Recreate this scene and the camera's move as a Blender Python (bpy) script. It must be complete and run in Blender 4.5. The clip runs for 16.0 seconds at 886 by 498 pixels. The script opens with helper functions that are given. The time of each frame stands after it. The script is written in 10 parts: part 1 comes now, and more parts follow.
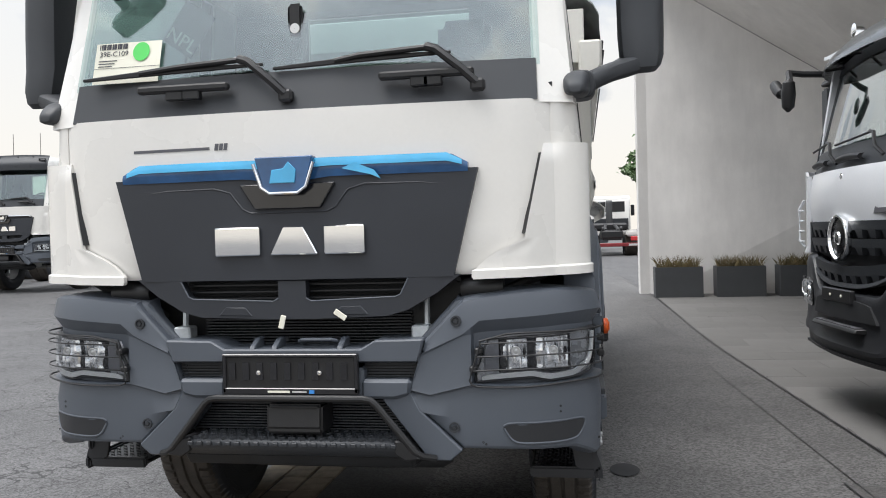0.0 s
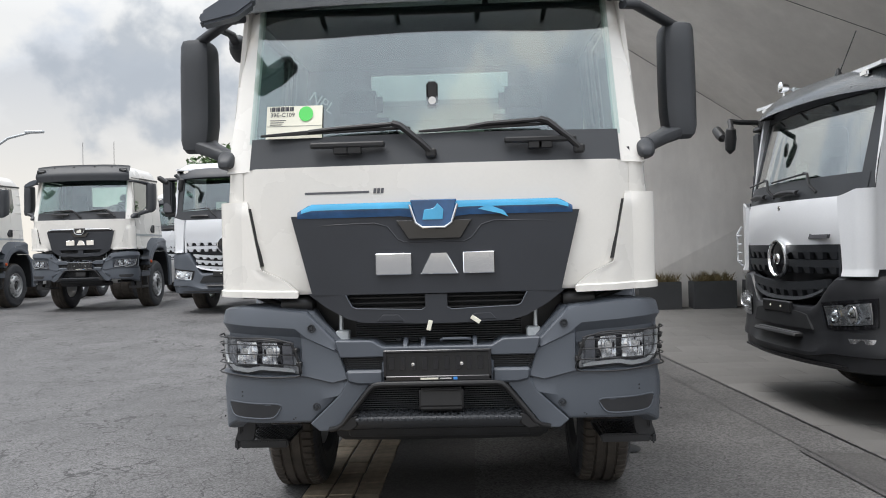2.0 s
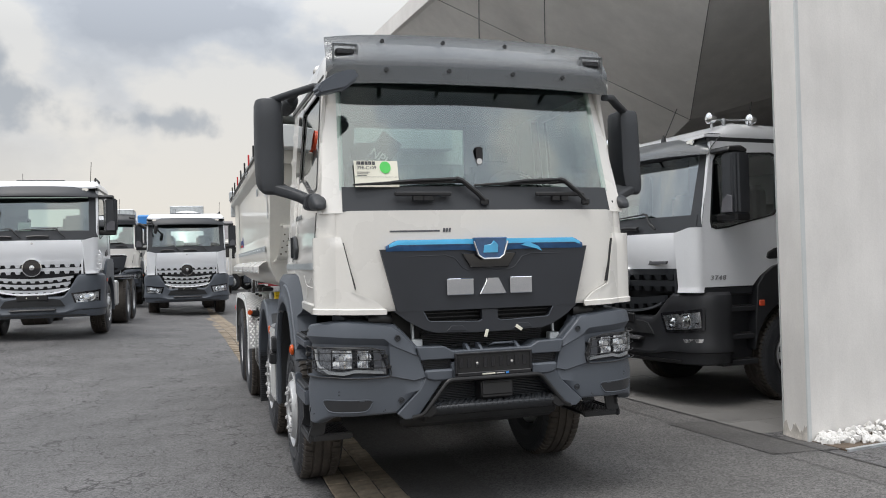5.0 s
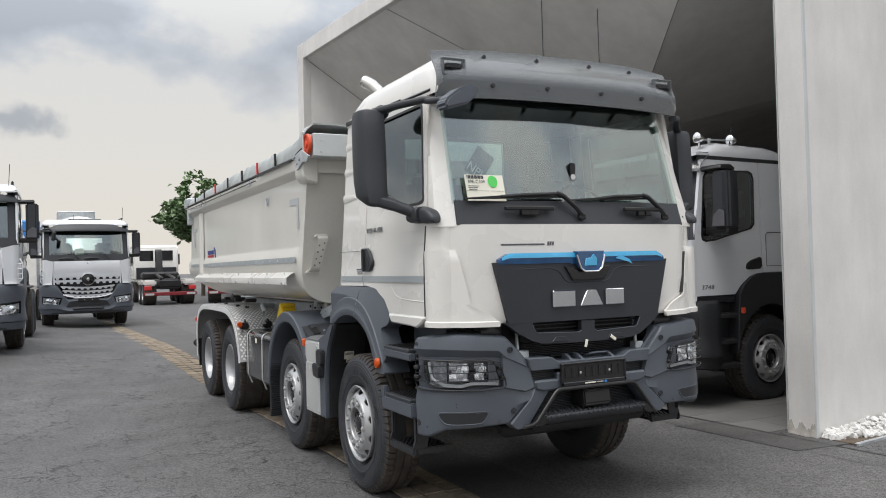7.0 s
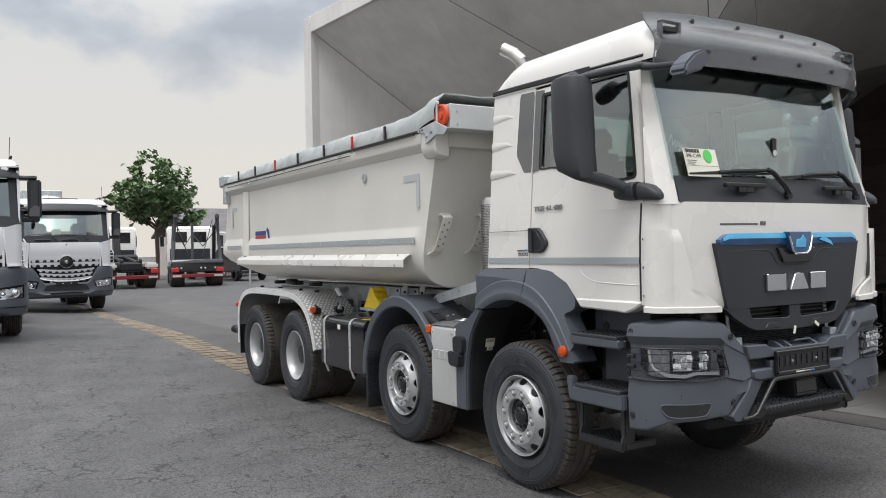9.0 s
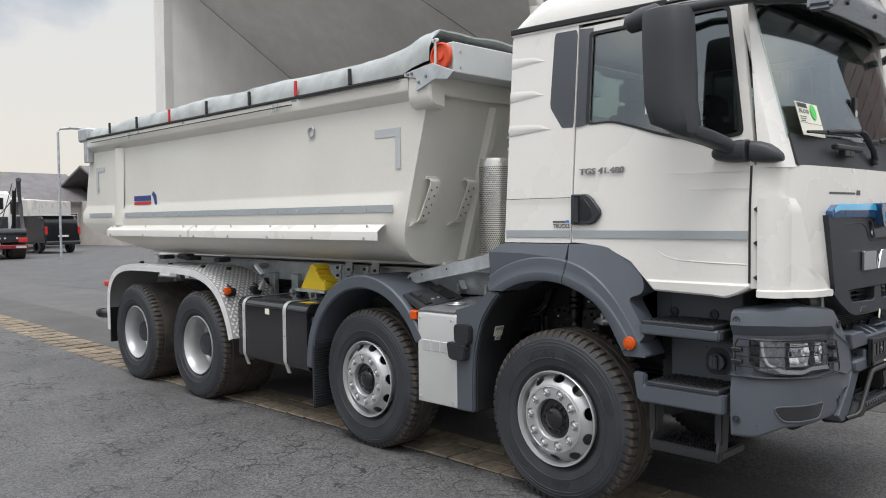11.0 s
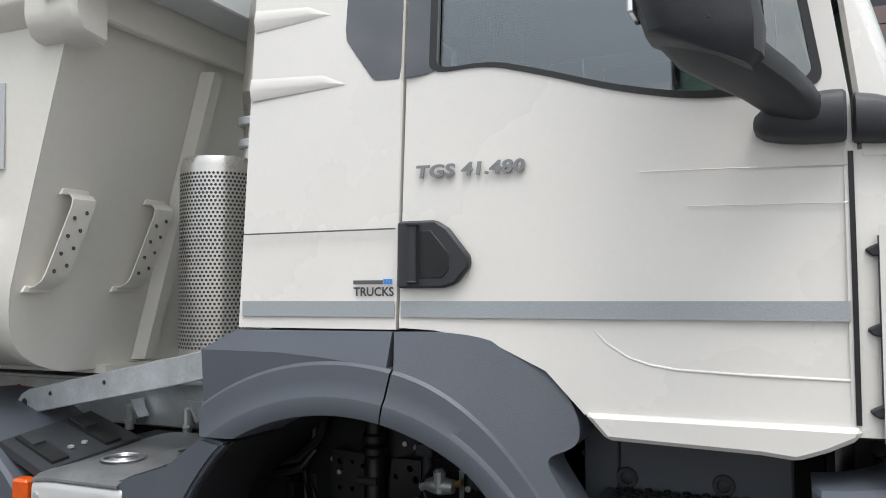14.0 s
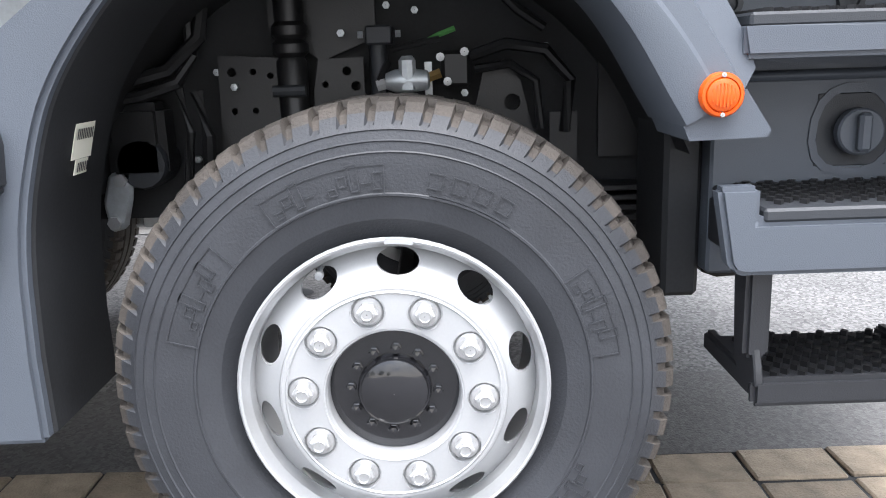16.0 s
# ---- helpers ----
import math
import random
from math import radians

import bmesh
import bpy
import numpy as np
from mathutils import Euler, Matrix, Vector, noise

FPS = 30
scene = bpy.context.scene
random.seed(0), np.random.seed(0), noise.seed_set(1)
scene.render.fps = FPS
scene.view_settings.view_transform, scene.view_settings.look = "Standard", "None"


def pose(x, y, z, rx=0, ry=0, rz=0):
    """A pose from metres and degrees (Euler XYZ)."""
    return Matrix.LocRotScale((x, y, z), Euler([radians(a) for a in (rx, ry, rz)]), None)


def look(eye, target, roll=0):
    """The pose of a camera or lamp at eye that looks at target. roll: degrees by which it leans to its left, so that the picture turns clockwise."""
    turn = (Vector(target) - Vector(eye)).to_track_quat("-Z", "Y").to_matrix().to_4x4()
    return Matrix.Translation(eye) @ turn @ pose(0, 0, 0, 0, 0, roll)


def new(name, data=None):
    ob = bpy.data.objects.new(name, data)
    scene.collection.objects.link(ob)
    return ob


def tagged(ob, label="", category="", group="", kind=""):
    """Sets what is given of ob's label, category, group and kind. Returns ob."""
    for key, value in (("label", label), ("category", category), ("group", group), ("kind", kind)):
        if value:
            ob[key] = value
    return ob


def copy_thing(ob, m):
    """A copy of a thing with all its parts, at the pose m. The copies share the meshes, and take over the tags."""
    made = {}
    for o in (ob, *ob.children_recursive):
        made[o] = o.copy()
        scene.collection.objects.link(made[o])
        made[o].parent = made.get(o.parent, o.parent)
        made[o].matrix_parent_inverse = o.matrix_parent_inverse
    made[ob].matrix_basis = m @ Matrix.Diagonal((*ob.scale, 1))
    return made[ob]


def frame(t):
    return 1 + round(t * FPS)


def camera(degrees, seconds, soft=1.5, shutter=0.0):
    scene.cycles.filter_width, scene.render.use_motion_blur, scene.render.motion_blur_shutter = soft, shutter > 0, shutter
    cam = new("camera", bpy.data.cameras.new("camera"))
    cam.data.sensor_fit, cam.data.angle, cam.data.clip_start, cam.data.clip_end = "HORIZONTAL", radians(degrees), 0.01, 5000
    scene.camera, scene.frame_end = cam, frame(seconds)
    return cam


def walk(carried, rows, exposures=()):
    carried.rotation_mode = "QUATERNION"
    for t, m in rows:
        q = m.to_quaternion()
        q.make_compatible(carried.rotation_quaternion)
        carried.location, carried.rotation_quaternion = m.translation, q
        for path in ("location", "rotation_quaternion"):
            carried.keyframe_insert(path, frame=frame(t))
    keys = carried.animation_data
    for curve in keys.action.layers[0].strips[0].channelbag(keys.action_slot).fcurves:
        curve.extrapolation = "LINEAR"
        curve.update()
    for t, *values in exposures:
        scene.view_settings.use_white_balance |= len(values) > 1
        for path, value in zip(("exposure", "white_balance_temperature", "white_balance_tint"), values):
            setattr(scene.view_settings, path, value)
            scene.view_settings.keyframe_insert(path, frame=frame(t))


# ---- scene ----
cam = camera(57.5, 16.0, 1.0)
PATH = [
    (0, (1.098, -2.716, 1.494), (0.757, -0.745, 1.456), -1.6),
    (0.5, (0.878, -2.992, 1.518), (0.605, -1.011, 1.487), -1.5),
    (1, (0.634, -3.253, 1.533), (0.421, -1.265, 1.505), -1.3),
    (1.5, (0.469, -3.56, 1.557), (0.316, -1.566, 1.54), -1.4),
    (2, (0.198, -3.812, 1.557), (0.12, -1.813, 1.555), -1.5),
    (2.5, (-0.08, -4.075, 1.552), (-0.062, -2.075, 1.567), -1.5),
    (3, (-0.362, -4.333, 1.569), (-0.231, -2.338, 1.593), -1.5),
    (3.5, (-0.726, -4.507, 1.57), (-0.471, -2.524, 1.597), -1.5),
    (4, (-1.066, -4.716, 1.589), (-0.692, -2.752, 1.614), -1.5),
    (4.2, (-1.215, -4.784, 1.596), (-0.793, -2.829, 1.623), -1.5),
    (6.3, (-2.871, -4.581, 1.722), (-2.059, -2.753, 1.761), -1.5),
    (6.5, (-2.998, -4.479, 1.705), (-2.159, -2.664, 1.747), -1.5),
    (7, (-3.363, -4.253, 1.723), (-2.458, -2.469, 1.765), -1.5),
    (7.5, (-3.729, -4.017, 1.744), (-2.771, -2.262, 1.78), -1.4),
    (8, (-4.019, -3.696, 1.734), (-3.025, -1.961, 1.76), -1.3),
    (8.5, (-4.338, -3.384, 1.741), (-3.321, -1.662, 1.754), -1.3),
    (9, (-4.621, -3.038, 1.733), (-3.581, -1.33, 1.734), -1.2),
    (9.2, (-4.705, -2.88, 1.727), (-3.651, -1.18, 1.72), -1.2),
    (11.3, (-5.01, -1.155, 1.74), (-3.57, 0.231, 1.673), -0.7),
    (11.5, (-4.863, -1.064, 1.741), (-3.402, 0.301, 1.685), -0.8),
    (12, (-4.604, -0.639, 1.752), (-3.021, 0.582, 1.722), -0.5),
    (12.5, (-4.223, -0.296, 1.726), (-2.564, 0.822, 1.746), -0.4),
    (13, (-3.827, 0.032, 1.744), (-2.106, 1.048, 1.802), -0.6),
    (13.5, (-3.4, 0.299, 1.751), (-1.628, 1.221, 1.833), -0.8),
    (14, (-3.029, 0.576, 1.688), (-1.201, 1.382, 1.791), -0.3),
    (14.5, (-2.735, 0.844, 1.61), (-0.867, 1.47, 1.613), -1.0),
    (15, (-2.45, 1.097, 1.417), (-0.54, 1.565, 1.287), -1.4),
    (15.5, (-2.37, 1.334, 1.223), (-0.435, 1.581, 0.949), -1.7),
    (16, (-2.53, 1.573, 1.117), (-0.612, 1.566, 0.665), -1.9),
]
walk(cam, [(t, look(eye, target, roll)) for t, eye, target, roll in PATH],
     exposures=((0, .60, 6350, 10), (2, .56, 6380, 10), (4, .38, 6450, 10), (7, .24, 6450, 10), (11.5, .38, 6400, 10), (12.5, .52, 6400, 10), (14, .50, 6350, 10), (15, .74, 6400, 11), (15.5, 1.88, 6050, 10), (16, 2.06, 6150, 12)))

# ---- world, sun ----
def sky_world():
    w = bpy.data.worlds.new("sky")
    scene.world = w
    w.use_nodes = True
    n, l = w.node_tree.nodes, w.node_tree.links
    n.clear()
    out = n.new("ShaderNodeOutputWorld")
    bg = n.new("ShaderNodeBackground")
    sky = n.new("ShaderNodeTexSky")
    sky.sky_type, sky.sun_disc = "NISHITA", False
    sky.sun_elevation, sky.sun_rotation = radians(70), radians(236)
    sky.dust_density = 4.0
    dim = n.new("ShaderNodeMix")
    dim.data_type, dim.blend_type = "RGBA", "MULTIPLY"
    dim.inputs[0].default_value = 1.0
    dim.inputs[7].default_value = (0.10, 0.10, 0.10, 1)
    tc = n.new("ShaderNodeTexCoord")
    mp = n.new("ShaderNodeMapping")
    mp.inputs["Scale"].default_value = (1.0, 1.0, 1.5)
    mp.inputs["Location"].default_value = (0.35, 0.1, 0.0)
    big = n.new("ShaderNodeTexNoise")
    big.inputs["Scale"].default_value, big.inputs["Detail"].default_value = 3.0, 9.0
    big.inputs["Roughness"].default_value = 0.52
    cl = n.new("ShaderNodeValToRGB")
    e = cl.color_ramp.elements
    e[0].position, e[0].color = 0.43, (0.44, 0.47, 0.515, 1)
    e[1].position, e[1].color = 0.53, (0.71, 0.705, 0.685, 1)
    m = e.new(0.48)
    m.color = (0.54, 0.57, 0.61, 1)
    sep = n.new("ShaderNodeSeparateXYZ")
    hz = n.new("ShaderNodeMapRange")
    hz.inputs["From Min"].default_value, hz.inputs["From Max"].default_value = 0.02, 0.26
    warm = n.new("ShaderNodeMix")
    warm.data_type = "RGBA"
    warm.inputs[6].default_value = (0.78, 0.73, 0.65, 1)
    mix = n.new("ShaderNodeMix")
    mix.data_type = "RGBA"
    mix.inputs[0].default_value = 0.9
    bg.inputs["Strength"].default_value = 1.0
    l.new(tc.outputs["Generated"], mp.inputs["Vector"])
    l.new(mp.outputs["Vector"], big.inputs["Vector"])
    l.new(big.outputs["Fac"], cl.inputs["Fac"])
    l.new(tc.outputs["Generated"], sep.inputs[0])
    l.new(sep.outputs["Z"], hz.inputs["Value"])
    l.new(hz.outputs["Result"], warm.inputs[0])
    l.new(cl.outputs["Color"], warm.inputs[7])
    l.new(sky.outputs["Color"], dim.inputs[6])
    l.new(dim.outputs[2], mix.inputs[6])
    l.new(warm.outputs[2], mix.inputs[7])
    # three darker heaps of cloud over the yard, with billowing edges
    rag = n.new("ShaderNodeTexNoise")
    rag.inputs["Scale"].default_value, rag.inputs["Detail"].default_value = 17.0, 7.0
    ctr = n.new("ShaderNodeMath")
    ctr.operation = "MULTIPLY_ADD"
    ctr.inputs[1].default_value, ctr.inputs[2].default_value = 3.4, -1.7
    l.new(tc.outputs["Generated"], rag.inputs["Vector"])
    l.new(rag.outputs["Fac"], ctr.inputs[0])
    near = None
    for place_, wide, high in (((-0.350, 0.91, 0.215), 0.105, 0.078), ((-0.215, 0.95, 0.198), 0.082, 0.055), ((-0.03, 0.98, 0.172), 0.050, 0.018)):
        sub = n.new("ShaderNodeVectorMath")
        sub.operation = "SUBTRACT"
        sub.inputs[1].default_value = place_
        fit_ = n.new("ShaderNodeVectorMath")
        fit_.operation = "MULTIPLY"
        fit_.inputs[1].default_value = (1 / wide, 0.4, 1 / high)
        ln = n.new("ShaderNodeVectorMath")
        ln.operation = "LENGTH"
        l.new(tc.outputs["Generated"], sub.inputs[0])
        l.new(sub.outputs[0], fit_.inputs[0])
        l.new(fit_.outputs[0], ln.inputs[0])
        if near is None:
            near = ln.outputs["Value"]
        else:
            least = n.new("ShaderNodeMath")
            least.operation = "MINIMUM"
            l.new(near, least.inputs[0])
            l.new(ln.outputs["Value"], least.inputs[1])
            near = least.outputs[0]
    put = n.new("ShaderNodeMath")
    put.operation = "ADD"
    heap = n.new("ShaderNodeMapRange")
    heap.interpolation_type = "SMOOTHSTEP"
    heap.inputs["From Min"].default_value, heap.inputs["From Max"].default_value = 0.30, 1.15
    heap.inputs["To Min"].default_value, heap.inputs["To Max"].default_value = 0.80, 0.0
    dark = n.new("ShaderNodeMix")
    dark.data_type = "RGBA"
    dark.inputs[7].default_value = (0.33, 0.365, 0.41, 1)
    l.new(near, put.inputs[0])
    l.new(ctr.outputs[0], put.inputs[1])
    l.new(put.outputs[0], heap.inputs["Value"])
    l.new(heap.outputs["Result"], dark.inputs[0])
    l.new(mix.outputs[2], dark.inputs[6])
    # an overcast sky is brighter overhead than at the horizon
    up = n.new("ShaderNodeMapRange")
    up.inputs["From Min"].default_value, up.inputs["From Max"].default_value = 0.26, 0.80
    up.inputs["To Min"].default_value, up.inputs["To Max"].default_value = 0.92, 2.45
    l.new(sep.outputs["Z"], up.inputs["Value"])
    l.new(up.outputs["Result"], bg.inputs["Strength"])
    l.new(dark.outputs[2], bg.inputs["Color"])
    l.new(bg.outputs[0], out.inputs["Surface"])


sky_world()
sun = new("sun", bpy.data.lights.new("sun", "SUN"))
sun.data.energy, sun.data.angle, sun.data.color = 1.5, radians(30), (1.0, 0.97, 0.93)
sun.matrix_world = look((-6, -4, 20), (0, 0, 0))


# ---- materials ----
def mat(name, col, rough=0.5, metal=0.0, var=0.12, scale=4.0, bump=0.0, bscale=120.0, rvar=0.12, coat=0.0, isl=0.0, dirt=0.0):
    m = bpy.data.materials.new(name)
    m.use_nodes = True
    n, l = m.node_tree.nodes, m.node_tree.links
    p = n["Principled BSDF"]
    tc = n.new("ShaderNodeTexCoord")
    a = n.new("ShaderNodeTexNoise")
    a.inputs["Scale"].default_value, a.inputs["Detail"].default_value = scale, 6
    b = n.new("ShaderNodeTexNoise")
    b.inputs["Scale"].default_value, b.inputs["Detail"].default_value = bscale, 3
    add = n.new("ShaderNodeMath")
    add.operation = "MULTIPLY_ADD"
    add.inputs[1].default_value = 0.35
    mr = n.new("ShaderNodeMapRange")
    mr.inputs["From Min"].default_value, mr.inputs["From Max"].default_value = 0.45, 0.9
    mr.inputs["To Min"].default_value, mr.inputs["To Max"].default_value = 1 - var, 1 + var
    mul = n.new("ShaderNodeVectorMath")
    mul.operation = "SCALE"
    mul.inputs[0].default_value = col
    l.new(tc.outputs["Object"], a.inputs["Vector"])
    l.new(tc.outputs["Object"], b.inputs["Vector"])
    l.new(b.outputs["Fac"], add.inputs[0])
    l.new(a.outputs["Fac"], add.inputs[2])
    l.new(add.outputs[0], mr.inputs["Value"])
    fac = mr.outputs["Result"]
    if isl:
        oi = n.new("ShaderNodeObjectInfo")
        r = n.new("ShaderNodeMapRange")
        r.inputs["To Min"].default_value, r.inputs["To Max"].default_value = 1 - isl, 1 + isl
        l.new(oi.outputs["Random"], r.inputs["Value"])
        k = n.new("ShaderNodeMath")
        k.operation = "MULTIPLY"
        l.new(fac, k.inputs[0])
        l.new(r.outputs["Result"], k.inputs[1])
        fac = k.outputs[0]
    l.new(fac, mul.inputs["Scale"])
    l.new(mul.outputs["Vector"], p.inputs["Base Color"])
    rr = n.new("ShaderNodeMapRange")
    rr.inputs["To Min"].default_value, rr.inputs["To Max"].default_value = max(0, rough - rvar), min(1, rough + rvar)
    l.new(a.outputs["Fac"], rr.inputs["Value"])
    l.new(rr.outputs["Result"], p.inputs["Roughness"])
    p.inputs["Metallic"].default_value = metal
    p.inputs["Coat Weight"].default_value = coat
    p.inputs["Coat Roughness"].default_value = 0.05
    if bump:
        bp = n.new("ShaderNodeBump")
        bp.inputs["Strength"].default_value, bp.inputs["Distance"].default_value = bump, 0.004
        l.new(b.outputs["Fac"], bp.inputs["Height"])
        l.new(bp.outputs["Normal"], p.inputs["Normal"])
    return m


def glass(name, tint, gloss=1.0):
    m = bpy.data.materials.new(name)
    m.use_nodes = True
    n, l = m.node_tree.nodes, m.node_tree.links
    n.remove(n["Principled BSDF"])
    t = n.new("ShaderNodeBsdfTransparent")
    t.inputs["Color"].default_value = (*tint, 1)
    g = n.new("ShaderNodeBsdfGlossy")
    g.inputs["Roughness"].default_value = 0.01
    # the same gloss from both sides of the pane
    f = n.new("ShaderNodeLayerWeight")
    f.inputs["Blend"].default_value = 0.5
    pw = n.new("ShaderNodeMath")
    pw.operation = "POWER"
    pw.inputs[1].default_value = 4.5
    k = n.new("ShaderNodeMath")
    k.operation, k.use_clamp = "MULTIPLY_ADD", True
    k.inputs[1].default_value, k.inputs[2].default_value = 0.9, 0.035 * gloss
    x = n.new("ShaderNodeMixShader")
    l.new(f.outputs["Facing"], pw.inputs[0])
    l.new(pw.outputs[0], k.inputs[0])
    l.new(k.outputs[0], x.inputs[0])
    l.new(t.outputs[0], x.inputs[1])
    l.new(g.outputs[0], x.inputs[2])
    l.new(x.outputs[0], n["Material Output"].inputs["Surface"])
    return m


def ground_mat(name, col, crack=0.0, slabs=None, speck=0.35):
    m = mat(name, col, 0.70, 0, 0.16, 0.35, 0.5, 140, 0.08)
    n, l = m.node_tree.nodes, m.node_tree.links
    p = n["Principled BSDF"]
    src = p.inputs["Base Color"].links[0].from_socket
    tc = n.new("ShaderNodeTexCoord")
    # fine stone chips
    v = n.new("ShaderNodeTexVoronoi")
    v.inputs["Scale"].default_value = 85
    r = n.new("ShaderNodeMapRange")
    r.inputs["To Min"].default_value, r.inputs["To Max"].default_value = 1 - speck, 1 + speck
    sp = n.new("ShaderNodeSeparateColor")
    l.new(tc.outputs["Object"], v.inputs["Vector"])
    l.new(v.outputs["Color"], sp.inputs[0])
    l.new(sp.outputs[0], r.inputs["Value"])
    s = n.new("ShaderNodeVectorMath")
    s.operation = "SCALE"
    l.new(src, s.inputs[0])
    l.new(r.outputs["Result"], s.inputs["Scale"])
    last = s.outputs["Vector"]
    # broad worn and stained areas
    st = n.new("ShaderNodeTexNoise")
    st.inputs["Scale"].default_value, st.inputs["Detail"].default_value = 1.6, 7
    sr = n.new("ShaderNodeMapRange")
    sr.inputs["From Min"].default_value, sr.inputs["From Max"].default_value = 0.3, 0.7
    sr.inputs["To Min"].default_value, sr.inputs["To Max"].default_value = 0.8, 1.15
    l.new(tc.outputs["Object"], st.inputs["Vector"])
    l.new(st.outputs["Fac"], sr.inputs["Value"])
    s2 = n.new("ShaderNodeVectorMath")
    s2.operation = "SCALE"
    l.new(last, s2.inputs[0])
    l.new(sr.outputs["Result"], s2.inputs["Scale"])
    last = s2.outputs["Vector"]
    if crack:
        wob = n.new("ShaderNodeTexNoise")
        wob.inputs["Scale"].default_value, wob.inputs["Detail"].default_value = 3.0, 5
        wm = n.new("ShaderNodeMix")
        wm.data_type, wm.blend_type = "RGBA", "LINEAR_LIGHT"
        wm.inputs[0].default_value = 0.22
        l.new(tc.outputs["Object"], wob.inputs["Vector"])
        l.new(tc.outputs["Object"], wm.inputs[6])
        l.new(wob.outputs["Color"], wm.inputs[7])
        cv = n.new("ShaderNodeTexVoronoi")
        cv.feature = "DISTANCE_TO_EDGE"
        cv.inputs["Scale"].default_value = 4.2
        l.new(wm.outputs[2], cv.inputs["Vector"])
        patch = n.new("ShaderNodeTexNoise")
        patch.inputs["Scale"].default_value, patch.inputs["Detail"].default_value = 1.7, 4
        l.new(tc.outputs["Object"], patch.inputs["Vector"])
        wd = n.new("ShaderNodeMapRange")
        wd.inputs["From Min"].default_value, wd.inputs["From Max"].default_value = 0.40, 0.62
        wd.inputs["To Min"].default_value, wd.inputs["To Max"].default_value = 0.0, 0.030
        l.new(patch.outputs["Fac"], wd.inputs["Value"])
        less = n.new("ShaderNodeMath")
        less.operation = "LESS_THAN"
        l.new(cv.outputs["Distance"], less.inputs[0])
        l.new(wd.outputs["Result"], less.inputs[1])
        dk = n.new("ShaderNodeMix")
        dk.data_type = "RGBA"
        dk.inputs[7].default_value = (0.02, 0.02, 0.02, 1)
        k = n.new("ShaderNodeMath")
        k.operation = "MULTIPLY"
        k.inputs[1].default_value = crack
        l.new(less.outputs[0], k.inputs[0])
        l.new(k.outputs[0], dk.inputs[0])
        l.new(last, dk.inputs[6])
        last = dk.outputs[2]
    l.new(last, p.inputs["Base Color"])
    return m


def checker_mat(name):
    """Aluminium plate under the raised studs."""
    return mat(name, (0.40, 0.40, 0.40), 0.5, 0.35, 0.12, 6, 0.1, 200)


WHITE = mat("white_paint", (0.74, 0.72, 0.68), 0.28, 0, 0.03, 1.5, 0, 60, 0.05, 0.6)
CREAM = mat("cream_white_steel", (0.74, 0.72, 0.66), 0.34, 0, 0.05, 1.2, 0.05, 40, 0.08, 0.3)
SILVERWHITE = mat("cool_white_paint", (0.72, 0.735, 0.76), 0.3, 0, 0.04, 1.5, 0, 60, 0.05, 0.5)
GREY = mat("grey_plastic", (0.078, 0.089, 0.107), 0.45, 0, 0.07, 3, 0.18, 500, 0.06)
DARK = mat("dark_plastic", (0.028, 0.031, 0.036), 0.5, 0, 0.12, 3, 0.2, 500, 0.08)
GRILLE = mat("anthracite_plastic", (0.026, 0.029, 0.036), 0.45, 0, 0.1, 3, 0.15, 450, 0.06)
BLACK = mat("black_metal", (0.012, 0.012, 0.013), 0.42, 0, 0.3, 5, 0.1, 200)
BLACKPLASTIC = mat("black_plastic", (0.020, 0.021, 0.024), 0.42, 0, 0.12, 3, 0.15, 400, 0.08)
DARKGLASS = mat("dark_glass", (0.016, 0.017, 0.019), 0.05, 0, 0.1, 4, 0, 60, 0.02, 1.0)
DARKGLASS.node_tree.nodes["Principled BSDF"].inputs["IOR"].default_value = 1.9
GLOSSBLACK = mat("gloss_black", (0.012, 0.012, 0.014), 0.14, 0, 0.2, 4, 0, 60, 0.05, 0.5)
RUBBER = mat("tyre_rubber", (0.030, 0.032, 0.037), 0.55, 0, 0.22, 7, 0.3, 180, 0.1)
TREAD = mat("tyre_tread", (0.062, 0.053, 0.045), 0.8, 0, 0.35, 10, 0.5, 160, 0.1)
STEEL = mat("silver_rim", (0.46, 0.465, 0.47), 0.36, 0.42, 0.06, 5, 0.05, 200)
BARESTEEL = mat("bare_steel", (0.62, 0.60, 0.565), 0.30, 0.9, 0.08, 9, 0.05, 200)
# near-black for wheel wells, undersides, joint beds and openings
DEEP = mat("deep_black", (0.014, 0.015, 0.017), 0.7, 0, 0.4, 6, 0.1, 120)
PALE = mat("pale_grey_paint", (0.56, 0.58, 0.58), 0.4, 0, 0.06, 3, 0.05, 60, 0.08)
CHROME = mat("chrome", (0.86, 0.87, 0.88), 0.07, 1.0, 0.03, 5, 0, 60, 0.03)
LAMPSILVER = mat("lamp_reflector", (0.86, 0.87, 0.89), 0.13, 0.92, 0.08, 60, 0.4, 60, 0.06)
NUTSTEEL = mat("zinc_nut", (0.50, 0.50, 0.50), 0.34, 0.6, 0.1, 20, 0.1, 200)
NUMBER = mat("dull_chrome", (0.30, 0.31, 0.32), 0.32, 0.7, 0.1, 20)
GALV = mat("galvanised_steel", (0.52, 0.55, 0.57), 0.42, 0.6, 0.2, 9, 0.1, 90, 0.15)
ALU = mat("brushed_aluminium", (0.68, 0.68, 0.67), 0.42, 0.6, 0.06, 3, 0.08, 300, 0.08)
LIDMETAL = mat("dull_aluminium", (0.30, 0.31, 0.32), 0.34, 0.7, 0.25, 6, 0.15, 60, 0.12)
TREADPLATE = checker_mat("tread_plate")
STUDMETAL = mat("polished_stud", (0.80, 0.80, 0.79), 0.42, 0.2, 0.08, 30)
